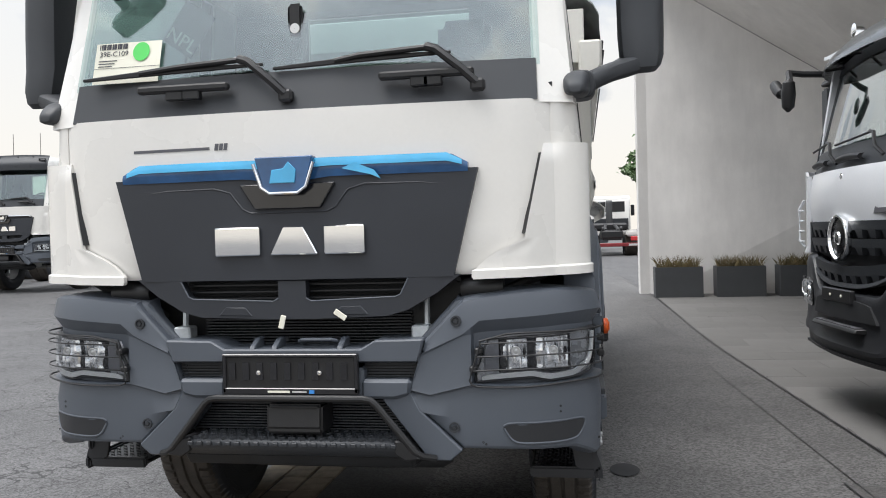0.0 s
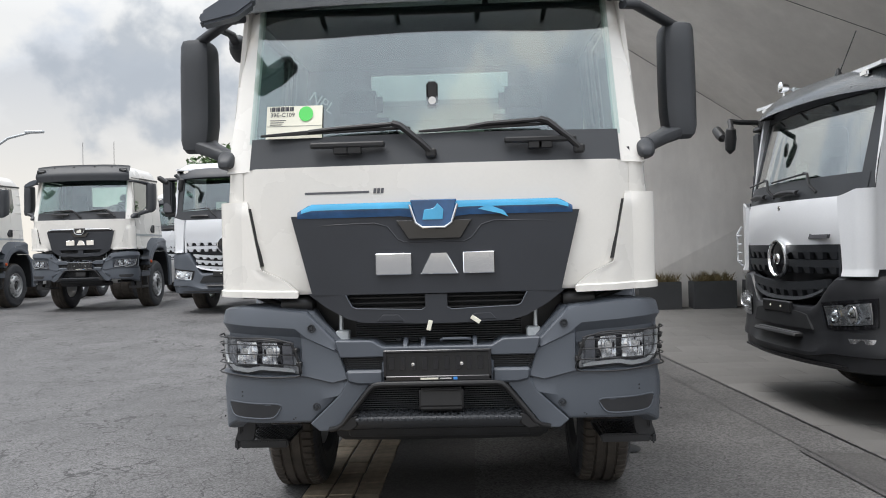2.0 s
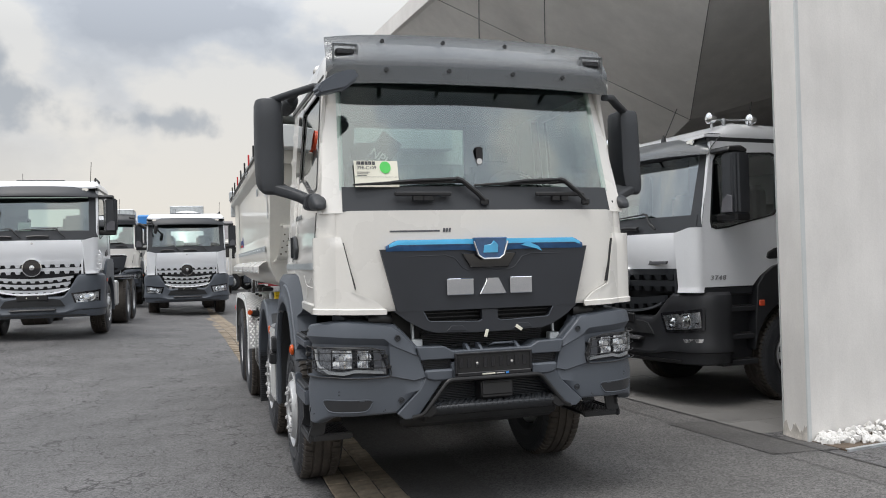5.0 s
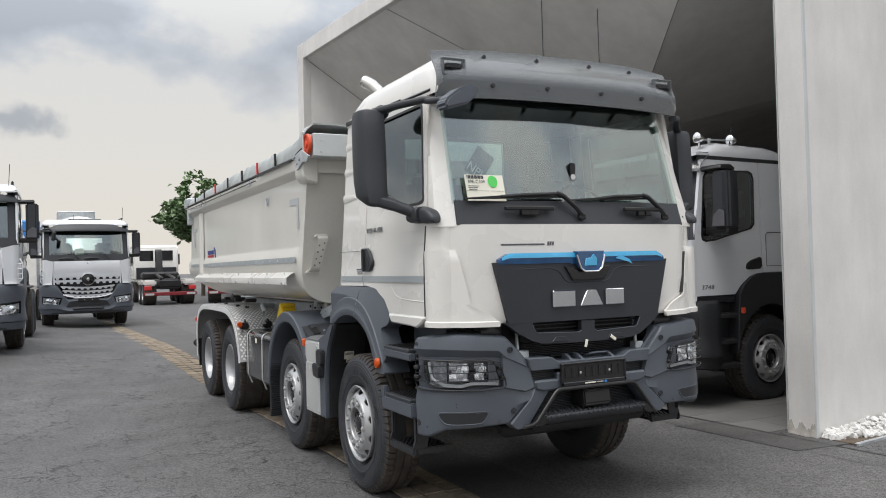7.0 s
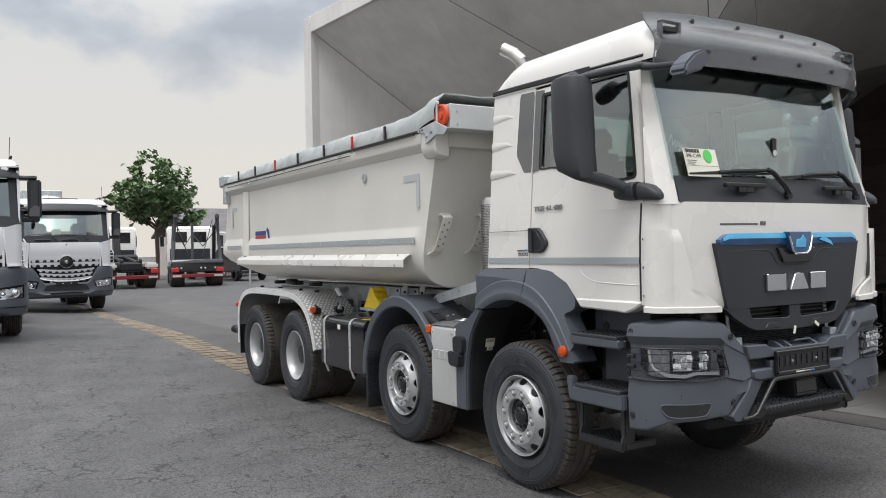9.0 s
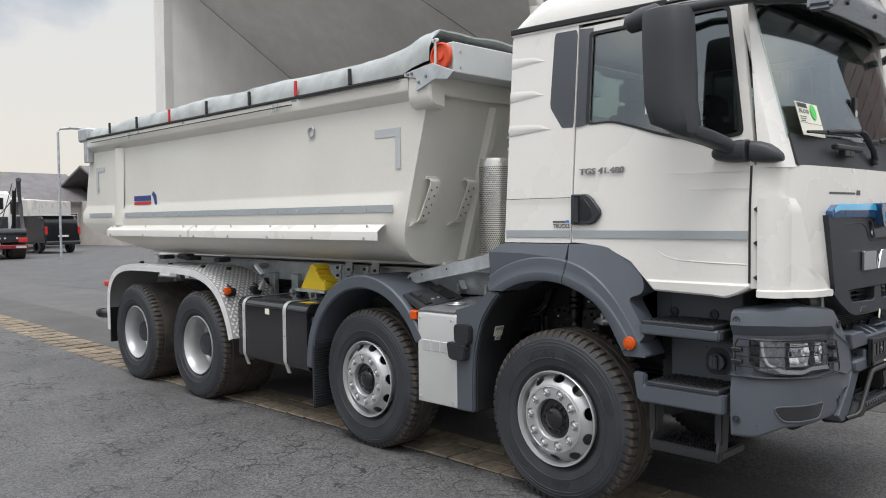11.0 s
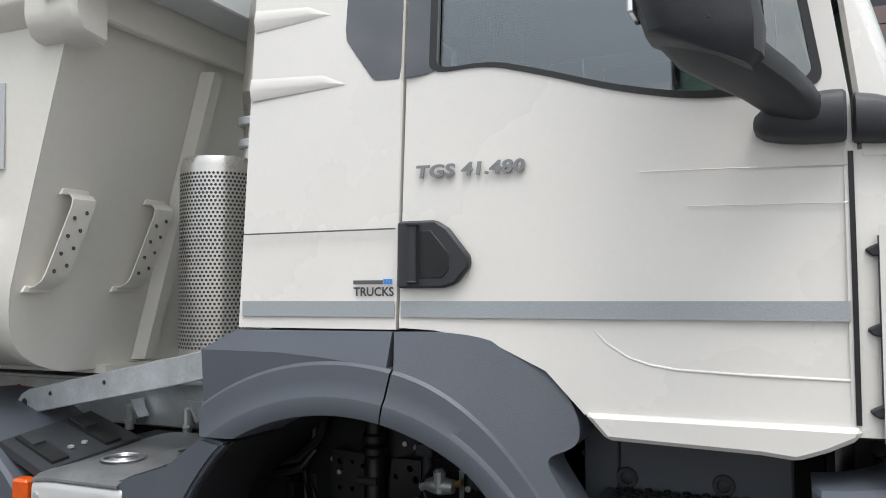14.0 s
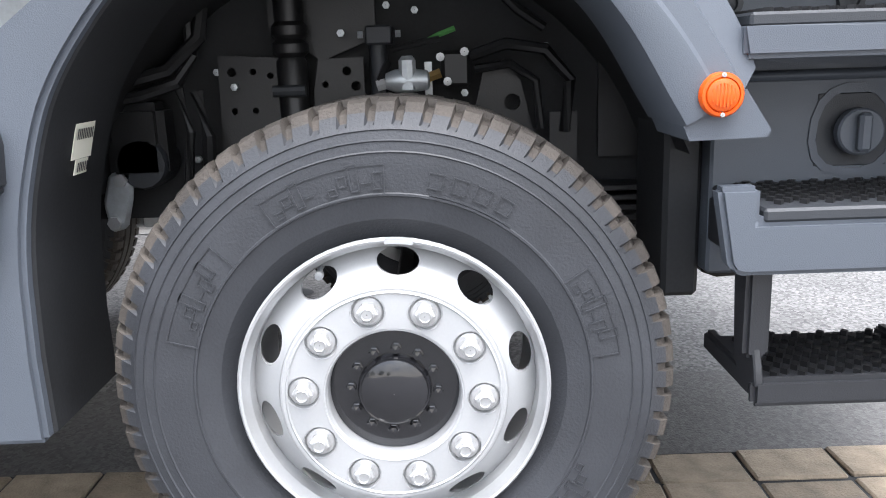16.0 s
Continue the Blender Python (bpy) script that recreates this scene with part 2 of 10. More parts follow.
LIP = mat("aluminium_edge", (0.74, 0.74, 0.74), 0.38, 0.15, 0.08, 8, 0.1, 200, 0.08)
TARP = mat("grey_tarpaulin", (0.33, 0.35, 0.345), 0.45, 0, 0.20, 5, 0.9, 14, 0.1)
ORANGE = mat("orange_plastic", (0.62, 0.085, 0.002), 0.35, 0, 0.10, 30, 0.15, 90, 0.05)
REDORANGE = mat("red_orange_plastic", (0.72, 0.09, 0.03), 0.4, 0, 0.08, 8)
RED = mat("red_strap", (0.55, 0.03, 0.03), 0.5, 0, 0.1, 8)
DARKRED = mat("dark_red_paint", (0.22, 0.02, 0.025), 0.4, 0, 0.15, 4)
YELLOW = mat("yellow_plastic", (0.78, 0.55, 0.02), 0.45, 0, 0.1, 6, 0.2, 120)
BLUEFILM = mat("blue_film", (0.07, 0.42, 0.72), 0.16, 0, 0.12, 6, 0.2, 20, 0.06, 0.6)
BLUEDARK = mat("dark_blue_film", (0.02, 0.08, 0.20), 0.14, 0, 0.3, 8, 0.3, 20, 0.06, 0.6)
BLUE = mat("blue_plastic", (0.05, 0.25, 0.65), 0.4, 0, 0.1, 6)
STRIPE = mat("reflective_grey_tape", (0.35, 0.38, 0.395), 0.4, 0, 0.06, 200, 0.3, 400, 0.05)
TAPE = mat("pale_grey_tape", (0.50, 0.52, 0.53), 0.4, 0, 0.05, 200, 0.2, 400, 0.05)
PAPER = mat("white_paper", (0.80, 0.78, 0.66), 0.7, 0, 0.03, 8)
CONNECTOR = mat("green_plastic", (0.08, 0.26, 0.07), 0.5, 0, 0.1, 8)
mat_brass = mat("brass", (0.45, 0.30, 0.12), 0.35, 0.8, 0.1, 9)
GREEN = mat("green_sticker", (0.10, 0.62, 0.12), 0.6, 0, 0.04, 8)
INK = mat("dark_ink", (0.05, 0.05, 0.06), 0.6, 0, 0.05, 8)
BLUEINK = mat("blue_ink", (0.03, 0.05, 0.22), 0.5, 0, 0.05, 8)
SEAT = mat("dark_fabric", (0.028, 0.03, 0.033), 0.9, 0, 0.15, 8, 0.3, 300)
LAMPGREY = mat("lamp_housing", (0.26, 0.265, 0.28), 0.28, 0.5, 0.1, 30)
GREYTRIM = mat("grey_trim", (0.10, 0.10, 0.11), 0.7, 0, 0.1, 8)
GLASS = glass("tinted_glass", (0.72, 0.82, 0.79), 5.2)
REARGLASS = glass("rear_glass", (0.85, 0.92, 0.90), 0.7)
SIDEGLASS = glass("side_glass", (0.58, 0.66, 0.64), 6.0)
# gloss turned up to brighten the sky reflection in the hall truck's windscreen
HALLGLASS = glass("high_gloss_glass", (0.65, 0.74, 0.72), 9.0)
SMOKE = mat("smoked_visor", (0.118, 0.128, 0.136), 0.24, 0, 0.06, 2, 0, 60, 0.04, 0.5)
SMOKE.node_tree.nodes["Principled BSDF"].inputs["Alpha"].default_value = 0.72
CLEAR = glass("clear_lens", (0.95, 0.96, 0.97), 0.2)
CONCRETE = mat("pale_concrete", (0.745, 0.725, 0.70), 0.8, 0, 0.08, 0.9, 0.30, 60, 0.08)
def weathered(m):
    """Rain streaks and cloudy trowel marks over smooth concrete."""
    n, l = m.node_tree.nodes, m.node_tree.links
    p = n["Principled BSDF"]
    last = p.inputs["Base Color"].links[0].from_socket
    tc = n.new("ShaderNodeTexCoord")
    for scale, size, detail, lo, hi in (((1, 1, 0.12), 5.0, 4, 0.965, 1.015), ((1, 1, 0.6), 1.3, 5, 0.92, 1.04), ((1, 1, 0.4), 7.0, 3, 0.98, 1.01)):
        mp = n.new("ShaderNodeMapping")
        mp.inputs["Scale"].default_value = scale
        nz = n.new("ShaderNodeTexNoise")
        nz.inputs["Scale"].default_value, nz.inputs["Detail"].default_value, nz.inputs["Roughness"].default_value = size, detail, 0.6
        r = n.new("ShaderNodeMapRange")
        r.inputs["From Min"].default_value, r.inputs["From Max"].default_value = 0.32, 0.66
        r.inputs["To Min"].default_value, r.inputs["To Max"].default_value = lo, hi
        sc = n.new("ShaderNodeVectorMath")
        sc.operation = "SCALE"
        l.new(tc.outputs["Object"], mp.inputs["Vector"])
        l.new(mp.outputs["Vector"], nz.inputs["Vector"])
        l.new(nz.outputs["Fac"], r.inputs["Value"])
        l.new(last, sc.inputs[0])
        l.new(r.outputs["Result"], sc.inputs["Scale"])
        last = sc.outputs["Vector"]
    l.new(last, p.inputs["Base Color"])
    return m


weathered(CONCRETE)
ROUGHCAST = mat("worn_concrete", (0.50, 0.47, 0.43), 0.9, 0, 0.3, 9, 0.8, 50, 0.08)
BROWN = mat("brown_cladding", (0.165, 0.116, 0.116), 0.6, 0, 0.12, 2, 0.1, 60, 0.1, isl=0.12)
PEBBLE = mat("white_pebble", (0.78, 0.77, 0.75), 0.7, 0, 0.15, 8, 0.2, 60, isl=0.2)
PLANTER = mat("anthracite_planter", (0.055, 0.058, 0.062), 0.6, 0, 0.1, 4, 0.1, 80)
BARK = mat("bark", (0.10, 0.075, 0.055), 0.9, 0, 0.3, 12, 0.6, 60)
LEAF = mat("leaf", (0.125, 0.195, 0.085), 0.5, 0, 0.4, 2.5)
GRASS = mat("reddish_grass", (0.15, 0.115, 0.05), 0.7, 0, 0.4, 9)
ROOFTILE = mat("roof_tile", (0.16, 0.15, 0.155), 0.8, 0, 0.2, 2, 0.4, 20)
RENDERED = mat("rendered_wall", (0.50, 0.46, 0.43), 0.85, 0, 0.1, 1.5, 0.2, 30)
ASPHALT = ground_mat("asphalt", (0.092, 0.090, 0.091), 0.95, speck=0.55)
ASPHALT2 = ground_mat("smooth_asphalt", (0.100, 0.097, 0.095), 0.0, speck=0.6)
ASPHALT3 = ground_mat("filled_asphalt", (0.078, 0.075, 0.073), 0.0, speck=0.3)
SLAB = mat("paving_slab", (0.15, 0.146, 0.140), 0.85, 0, 0.18, 1.2, 0.4, 90, 0.08, isl=0.10)
PAVER = mat("concrete_paver", (0.215, 0.175, 0.128), 0.88, 0, 0.28, 14, 0.9, 160, 0.08, isl=0.22)


# ---- builders ----
def thing(name, label, category, group="", kind="", loc=(0, 0, 0), rz=0.0):
    ob = new(name)
    ob.matrix_world = pose(*loc, 0, 0, rz)
    return tagged(ob, label, category, group, kind)


def finish(bm, name, sharp=0.6):
    bm.normal_update()
    for f in bm.faces:
        f.smooth = True
    for e in bm.edges:
        if len(e.link_faces) != 2 or e.calc_face_angle(0) > sharp:
            e.smooth = False
    me = bpy.data.meshes.new(name)
    bm.to_mesh(me)
    bm.free()
    return me


def part(name, bm, material, parent=None, label="", sharp=0.6):
    """One mesh object, as a part of parent; alike small pieces become parts of their own."""
    if name in SPLIT:
        for nb in islands(bm):
            ob = new(name, finish(nb, name, sharp))
            ob.data.materials.append(material)
            ob.parent = parent
            tagged(ob, label)
        return ob
    ob = new(name, finish(bm, name, sharp))
    ob.data.materials.append(material)
    ob.parent = parent
    return tagged(ob, label, kind="stuff" if name in STUFF else "")


SPLIT = {"bolt", "screw", "stud", "axle", "grille_crease", "step_bracket", "slat", "gate_hinge", "rail_hook", "chock_rib", "bracket", "frame_bracket", "bed_bearing",
         "embossed_block", "tarp_rod", "corner_tape", "hose", "spring_leaf", "mirror_bracket", "cowl_grip", "moulding", "drip_rail", "wall_rib", "visor_stud", "service_catch", "logo_bar"}
STUFF = {"step_grip", "perforation", "bracket_hole", "mesh_slat", "grille_teeth", "radiator_slats", "lower_slats", "barcode", "flap_rib", "tread_stud"}


def islands(bm):
    """The separate pieces of a bmesh, each as a bmesh of its own."""
    bm.verts.ensure_lookup_table()
    seen, out = set(), []
    for v in bm.verts:
        if v in seen:
            continue
        stack, comp = [v], []
        seen.add(v)
        while stack:
            w = stack.pop()
            comp.append(w)
            for e in w.link_edges:
                o = e.other_vert(w)
                if o not in seen:
                    seen.add(o)
                    stack.append(o)
        nb = bmesh.new()
        mp = {w: nb.verts.new(w.co) for w in comp}
        for f in {f for w in comp for f in w.link_faces}:
            nb.faces.new([mp[w] for w in f.verts])
        bmesh.ops.recalc_face_normals(nb, faces=nb.faces)
        out.append(nb)
    bm.free()
    return out


def B():
    return bmesh.new()


def rec(bm):
    bmesh.ops.recalc_face_normals(bm, faces=bm.faces)
    return bm


def bevel(bm, vs, w, seg=1):
    s = set(vs)
    es = [e for e in bm.edges if e.verts[0] in s and e.verts[1] in s and len(e.link_faces) == 2 and e.calc_face_angle(0) > 0.4]
    if es and w:
        bmesh.ops.bevel(bm, geom=es, offset=w, segments=seg, affect="EDGES", clamp_overlap=True)


def bx(bm, x0, x1, y0, y1, z0, z1, w=0.0, seg=1):
    vs = bmesh.ops.create_cube(bm, size=1)["verts"]
    for v in vs:
        v.co = Vector(((x0 + x1) / 2 + v.co.x * (x1 - x0), (y0 + y1) / 2 + v.co.y * (y1 - y0), (z0 + z1) / 2 + v.co.z * (z1 - z0)))
    if w:
        bevel(bm, vs, w, seg)
    return bm


def put3(axis, p, a):
    return {"x": (a, p[0], p[1]), "y": (p[0], a, p[1]), "z": (p[0], p[1], a)}[axis]


def prism(bm, pts, axis, a, b, w=0.0, seg=1):
    """A polygon in the plane across axis, drawn out from a to b."""
    lo = [bm.verts.new(put3(axis, p, a)) for p in pts]
    hi = [bm.verts.new(put3(axis, p, b)) for p in pts]
    n = len(pts)
    fs = [bm.faces.new(lo), bm.faces.new(hi[::-1])]
    for i in range(n):
        fs.append(bm.faces.new((lo[i], hi[i], hi[(i + 1) % n], lo[(i + 1) % n])))
    bmesh.ops.recalc_face_normals(bm, faces=fs)
    if w:
        bevel(bm, lo + hi, w, seg)
    return bm


def lathe(bm, prof, axis="x", c=(0, 0, 0), seg=32, close=False):
    """Profile of (radius, along) turned round an axis through c."""
    rings = []
    for r, a in prof:
        ring = []
        for i in range(seg):
            t = 2 * math.pi * i / seg
            u, v = r * math.cos(t), r * math.sin(t)
            q = {"x": (a, u, v), "y": (u, a, v), "z": (u, v, a)}[axis]
            ring.append(bm.verts.new((q[0] + c[0], q[1] + c[1], q[2] + c[2])))
        rings.append(ring)
    fs = []
    for p, q in zip(rings, rings[1:]):
        for i in range(seg):
            j = (i + 1) % seg
            fs.append(bm.faces.new((p[i], p[j], q[j], q[i])))
    if close:
        fs.append(bm.faces.new(rings[0][::-1]))
        fs.append(bm.faces.new(rings[-1]))
    bmesh.ops.recalc_face_normals(bm, faces=fs)
    return bm


def tube(bm, pts, r, seg=8):
    """A round bar along a line of points."""
    pts = [Vector(p) for p in pts]
    rings = []
    for i, p in enumerate(pts):
        d = (pts[min(i + 1, len(pts) - 1)] - pts[max(i - 1, 0)]).normalized()
        u = d.cross(Vector((0, 0, 1)))
        if u.length < 0.05:
            u = d.cross(Vector((1, 0, 0)))
        u.normalize()
        v = d.cross(u)
        rings.append([bm.verts.new(p + r * (math.cos(2 * math.pi * k / seg) * u + math.sin(2 * math.pi * k / seg) * v)) for k in range(seg)])
    fs = []
    for a, b in zip(rings, rings[1:]):
        for k in range(seg):
            fs.append(bm.faces.new((a[k], a[(k + 1) % seg], b[(k + 1) % seg], b[k])))
    fs += [bm.faces.new(rings[0][::-1]), bm.faces.new(rings[-1])]
    bmesh.ops.recalc_face_normals(bm, faces=fs)
    return bm


def sheet(bm, fn, us, vs, off=(0, 0, 0)):
    """A curved sheet fn(u, v); off gives it a thickness."""
    g = [[bm.verts.new(fn(u, v)) for v in vs] for u in us]
    fs = [bm.faces.new((g[i][j], g[i + 1][j], g[i + 1][j + 1], g[i][j + 1])) for i in range(len(us) - 1) for j in range(len(vs) - 1)]
    if Vector(off).length:
        h = [[bm.verts.new(v.co + Vector(off)) for v in row] for row in g]
        fs += [bm.faces.new((h[i][j], h[i][j + 1], h[i + 1][j + 1], h[i + 1][j])) for i in range(len(us) - 1) for j in range(len(vs) - 1)]
        rim = [(i, 0) for i in range(len(us))] + [(len(us) - 1, j) for j in range(1, len(vs))]
        rim += [(i, len(vs) - 1) for i in range(len(us) - 2, -1, -1)] + [(0, j) for j in range(len(vs) - 2, 0, -1)]
        for (a, b), (c, d) in zip(rim, rim[1:] + rim[:1]):
            fs.append(bm.faces.new((g[a][b], g[c][d], h[c][d], h[a][b])))
    bmesh.ops.recalc_face_normals(bm, faces=fs)
    return bm


def plate(bm, outer, holes, fn, off):
    """A flat plate with holes: outlines in 2D, fn puts them in space, off is the thickness."""
    es = []
    for loop in [outer, *holes]:
        vs = [bm.verts.new((p[0], p[1], 0)) for p in loop]
        es += [bm.edges.new((vs[i], vs[(i + 1) % len(vs)])) for i in range(len(vs))]
    fs = [g for g in bmesh.ops.triangle_fill(bm, use_beauty=True, edges=es)["geom"] if isinstance(g, bmesh.types.BMFace)]
    vs = list({v for f in fs for v in f.verts})
    for v in vs:
        v.co = fn(v.co.x, v.co.y)
    ex = bmesh.ops.extrude_face_region(bm, geom=fs, use_keep_orig=True)["geom"]
    bmesh.ops.translate(bm, verts=[v for v in ex if isinstance(v, bmesh.types.BMVert)], vec=off)
    bmesh.ops.recalc_face_normals(bm, faces=bm.faces)
    return bm


def lin(a, b, n):
    return [a + (b - a) * i / n for i in range(n + 1)]


def rounded(pts, times=2, k=0.25):
    """A closed outline with its corners cut round."""
    for _ in range(times):
        out = []
        for a, b in zip(pts, pts[1:] + pts[:1]):
            out += [(a[0] + (b[0] - a[0]) * k, a[1] + (b[1] - a[1]) * k), (a[0] + (b[0] - a[0]) * (1 - k), a[1] + (b[1] - a[1]) * (1 - k))]
        pts = out
    return pts


def smooth(t):
    t = max(0.0, min(1.0, t))
    return t * t * (3 - 2 * t)


def text_mesh(name, words, size, m, material, parent=None, depth=0.002, label="", spread=1.0, bold=0.0):
    """Raised lettering in the built-in font, placed by m."""
    cu = bpy.data.curves.new(name, "FONT")
    cu.body, cu.size, cu.extrude = words, size, depth
    cu.resolution_u, cu.offset = 3, bold
    cu.space_character = spread
    tmp = bpy.data.objects.new(name, cu)
    scene.collection.objects.link(tmp)
    dg = bpy.context.evaluated_depsgraph_get()
    me = bpy.data.meshes.new_from_object(tmp.evaluated_get(dg))
    bpy.data.objects.remove(tmp)
    me.transform(m)
    me.materials.clear()
    me.materials.append(material)
    ob = new(name, me)
    ob.parent = parent
    return tagged(ob, label)


def gz(x, y):
    """Height of the yard, which rises gently to the back."""
    return 0.20 * smooth((y - 4) / 9) * smooth((-x - 1) / 4) + 0.20 * smooth((y - 7) / 7)


# ---- ground ----
def build_ground():
    xs = [-900, -300, -120, -60, -35] + lin(-24, 24, 48) + [35, 60, 120, 300, 900]
    ys = [-900, -300, -120, -60, -35] + lin(-20, 44, 64) + [60, 120, 300, 900]
    bm = sheet(B(), lambda x, y: Vector((x, y, gz(x, y))), xs, ys)
    tagged(part("ground", bm, ASPHALT), "grey cracked asphalt of a truck yard", "ground", kind="structure")
    # the smoother, darker lane beside the hall
    def lane(u, v):
        x0, x1 = 0.16, 3.02 - 0.054 * (u - 2.2)
        x = x0 + (x1 - x0) * v
        return Vector((x, u, gz(x, u) + 0.006))
    bm = sheet(B(), lane, lin(-9, 24, 33), lin(0, 1, 4))
    tagged(part("road", bm, ASPHALT2), "grey chipped asphalt lane beside the hall", "road", kind="structure")
    bm = sheet(B(), lambda u, v: Vector((-0.44 + 0.60 * v - 0.04 * max(0.0, u - 4.5) * (1 - v), u, gz(0, u) + 0.005)), lin(-9, 24, 33), (0, 1))
    tagged(part("road_strip", bm, ASPHALT3), "dark smooth asphalt strip beside the pavers", "road", kind="structure")
    bm = prism(B(), [(2.54, 2.15), (2.99, 2.09), (3.04, 1.25), (3.28, 0.94), (3.28, 0.70), (2.63, 0.76)], "z", 0.0, 0.0095)
    tagged(part("road_patch", bm, ASPHALT3), "darker asphalt of a filled trench", "road", kind="structure")
    # tar-sealed joint along the lane
    for off, wd_ in ((0.0, 0.02), (0.40, 0.006)):
        bm = sheet(B(), lambda u, v: Vector((3.0 - 0.054 * (u - 2.2) - off - wd_ * v, u, gz(2.5, u) + 0.011)), lin(-3, 20, 46), (0, 1))
        tagged(part("trim", bm, BLACK), "black tar joint in the asphalt", "joint", kind="structure")
    # sawn rectangle of a filled trench before the hall
    bm = B()
    for a, b in (((2.53, 2.16), (3.3, 2.05)), ((2.53, 2.16), (2.62, 0.75)), ((2.62, 0.75), (3.3, 0.68))):
        d = Vector((b[0] - a[0], b[1] - a[1], 0)).normalized()
        q = Vector((-d.y, d.x, 0)) * 0.005
        sheet(bm, lambda u, v: Vector((a[0] + (b[0] - a[0]) * u, a[1] + (b[1] - a[1]) * u, 0.012)) + q * v, (0, 1), (-1, 1))
    tagged(part("trim", bm, BLACK), "sawn seam of a filled trench", "joint", kind="structure")


# ---- hall ----
def build_hall():
    top, wy = 6.92, 13.6
    # nodes of the folded concrete canopy
    p0, f0, m0 = Vector((2.24, wy, 6.6)), Vector((2.24, wy, 0.0)), Vector((7.5, 12.75, 2.8))
    n1, t1, m1 = Vector((2.55, 9.6, 6.6)), Vector((3.25, 1.45, 6.6)), Vector((6.8, 7.8, 4.1))
    r1, r2 = Vector((17.0, 9.3, 6.0)), Vector((17.0, 2.6, 6.7))
    b1, b2 = Vector((17.0, 14.2, 0.0)), Vector((8.6, 12.9, 0.0))
    r3 = Vector((17.0, 14.2, 3.8))
    def facet(name, label, *ps, t=(0, 0, 0.3)):
        bm = B()
        lo = [bm.verts.new(p) for p in ps]
        hi = [bm.verts.new(p + Vector(t)) for p in ps]
        bm.faces.new(lo)
        bm.faces.new(hi[::-1])
        for i in range(len(ps)):
            j = (i + 1) % len(ps)
            bm.faces.new((lo[i], lo[j], hi[j], hi[i]))
        rec(bm)
        return tagged(part(name, bm, CONCRETE), label, "concrete wall", kind="structure")
    facet("wall_north", "pale folded concrete wall of an open hall", f0, p0, m0, t=(0, 0.35, 0))
    facet("wall_base", "shaded concrete facet beside the planters", f0, m0, b2, t=(0, 0.3, 0))
    facet("wall_inner", "concrete wall inside the hall", b2, m0, r3, b1, t=(0, 0.3, 0))
    facet("ceiling", "sloping folded concrete soffit", p0, n1, m0)
    facet("ceiling_fold", "sloping folded concrete soffit", n1, m1, m0)
    facet("ceiling_slope", "sloping folded concrete soffit", n1, t1, m1)
    facet("ceiling_inner", "dark inner concrete soffit", t1, r2, m1)
    facet("ceiling_middle", "dark inner concrete soffit", m1, r2, r1)
    facet("ceiling_back", "concrete soffit at the back of the hall", m0, m1, r1, r3)
    for p, q in ((p0, m0), (n1, m1), (t1, m1)):
        bm = tube(B(), [p + Vector((0, 0, -0.004)), q + Vector((0, 0, -0.002))], 0.006, 5)
        tagged(part("trim", bm, GREYTRIM), "dark open joint between concrete facets", "joint", kind="structure")
    # roof slab with its fascia
    bm = B()
    prism(bm, [(2.18, wy + 0.3), (2.40, wy + 0.3), (3.35, 1.3), (3.1, 1.1)], "z", 6.56, top, 0.01)
    tagged(part("trim", bm, CONCRETE), "concrete roof fascia", "fascia", kind="structure")
    bm = B()
    prism(bm, [(2.3, wy + 0.34), (17.4, 15.0), (17.4, 2.7), (3.35, 1.1)], "z", top - 0.1, top + 0.02)
    tagged(part("roof", bm, CONCRETE), "flat concrete roof of the hall", "roof", kind="structure")
    # end of the north wall, seen as a narrow lit strip
    bm = B()
    prism(bm, [(2.19, wy - 0.05), (2.41, wy - 0.02), (2.41, wy + 0.36), (2.19, wy + 0.36)], "z", 0, top - 0.003, 0.01)
    tagged(part("wall_end", bm, CONCRETE), "pale end of the concrete wall", "concrete wall", kind="structure")
    # south wall slab, its end beside the truck
    bm = B()
    d = 0.123
    prism(bm, [(3.24, 1.35), (3.20, 0.99), (16.9, 0.98 + d * 13.73), (16.9, 1.4 + d * 13.73)], "z", -0.02, 9.2, 0.012)
    tagged(part("wall_south", bm, CONCRETE), "pale concrete wall slab with a worn foot", "concrete wall", kind="structure")
    bm = B()
    prism(bm, [(3.185, 0.995), (3.19, 0.982), (3.225, 0.985), (3.225, 0.998)], "z", 0.0, 9.0)
    tagged(part("trim", bm, PALE), "steel corner bead of the wall", "corner bead", kind="structure")
    bm = B()
    prism(bm, [(3.236, 1.352), (3.240, 1.362), (3.252, 1.362), (3.252, 1.352)], "z", 0.0, 6.5)
    tagged(part("trim", bm, PALE), "steel corner bead of the wall", "corner bead", kind="structure")
    # chipped foot of the slab's end
    rnd = random.Random(8)
    foot = [(1.0 + 0.35 * k / 22, 0.10 + 0.035 * math.sin(k * 0.7) + rnd.uniform(-0.02, 0.02)) for k in range(23)]
    bm = plate(B(), [(1.0, -0.01)] + foot + [(1.35, -0.01)], [], lambda u, v: Vector((3.2005 + 0.04 / 0.36 * (u - 0.99) - 0.004 - 0.010 * smooth((0.06 - v) / 0.06), u, v)), (0.012, 0, 0))
    tagged(part("wall_foot", bm, ROUGHCAST), "chipped rough foot of the concrete wall end", "wall foot", kind="structure")
    # back building with brown cladding
    bm = B()
    bx(bm, 17.3, 24, -3.5, 32, 0, 8.5)
    tagged(part("wall_east", bm, DARK), "dark wall behind brown cladding boards", "wall", kind="structure")


build_ground()
build_hall()




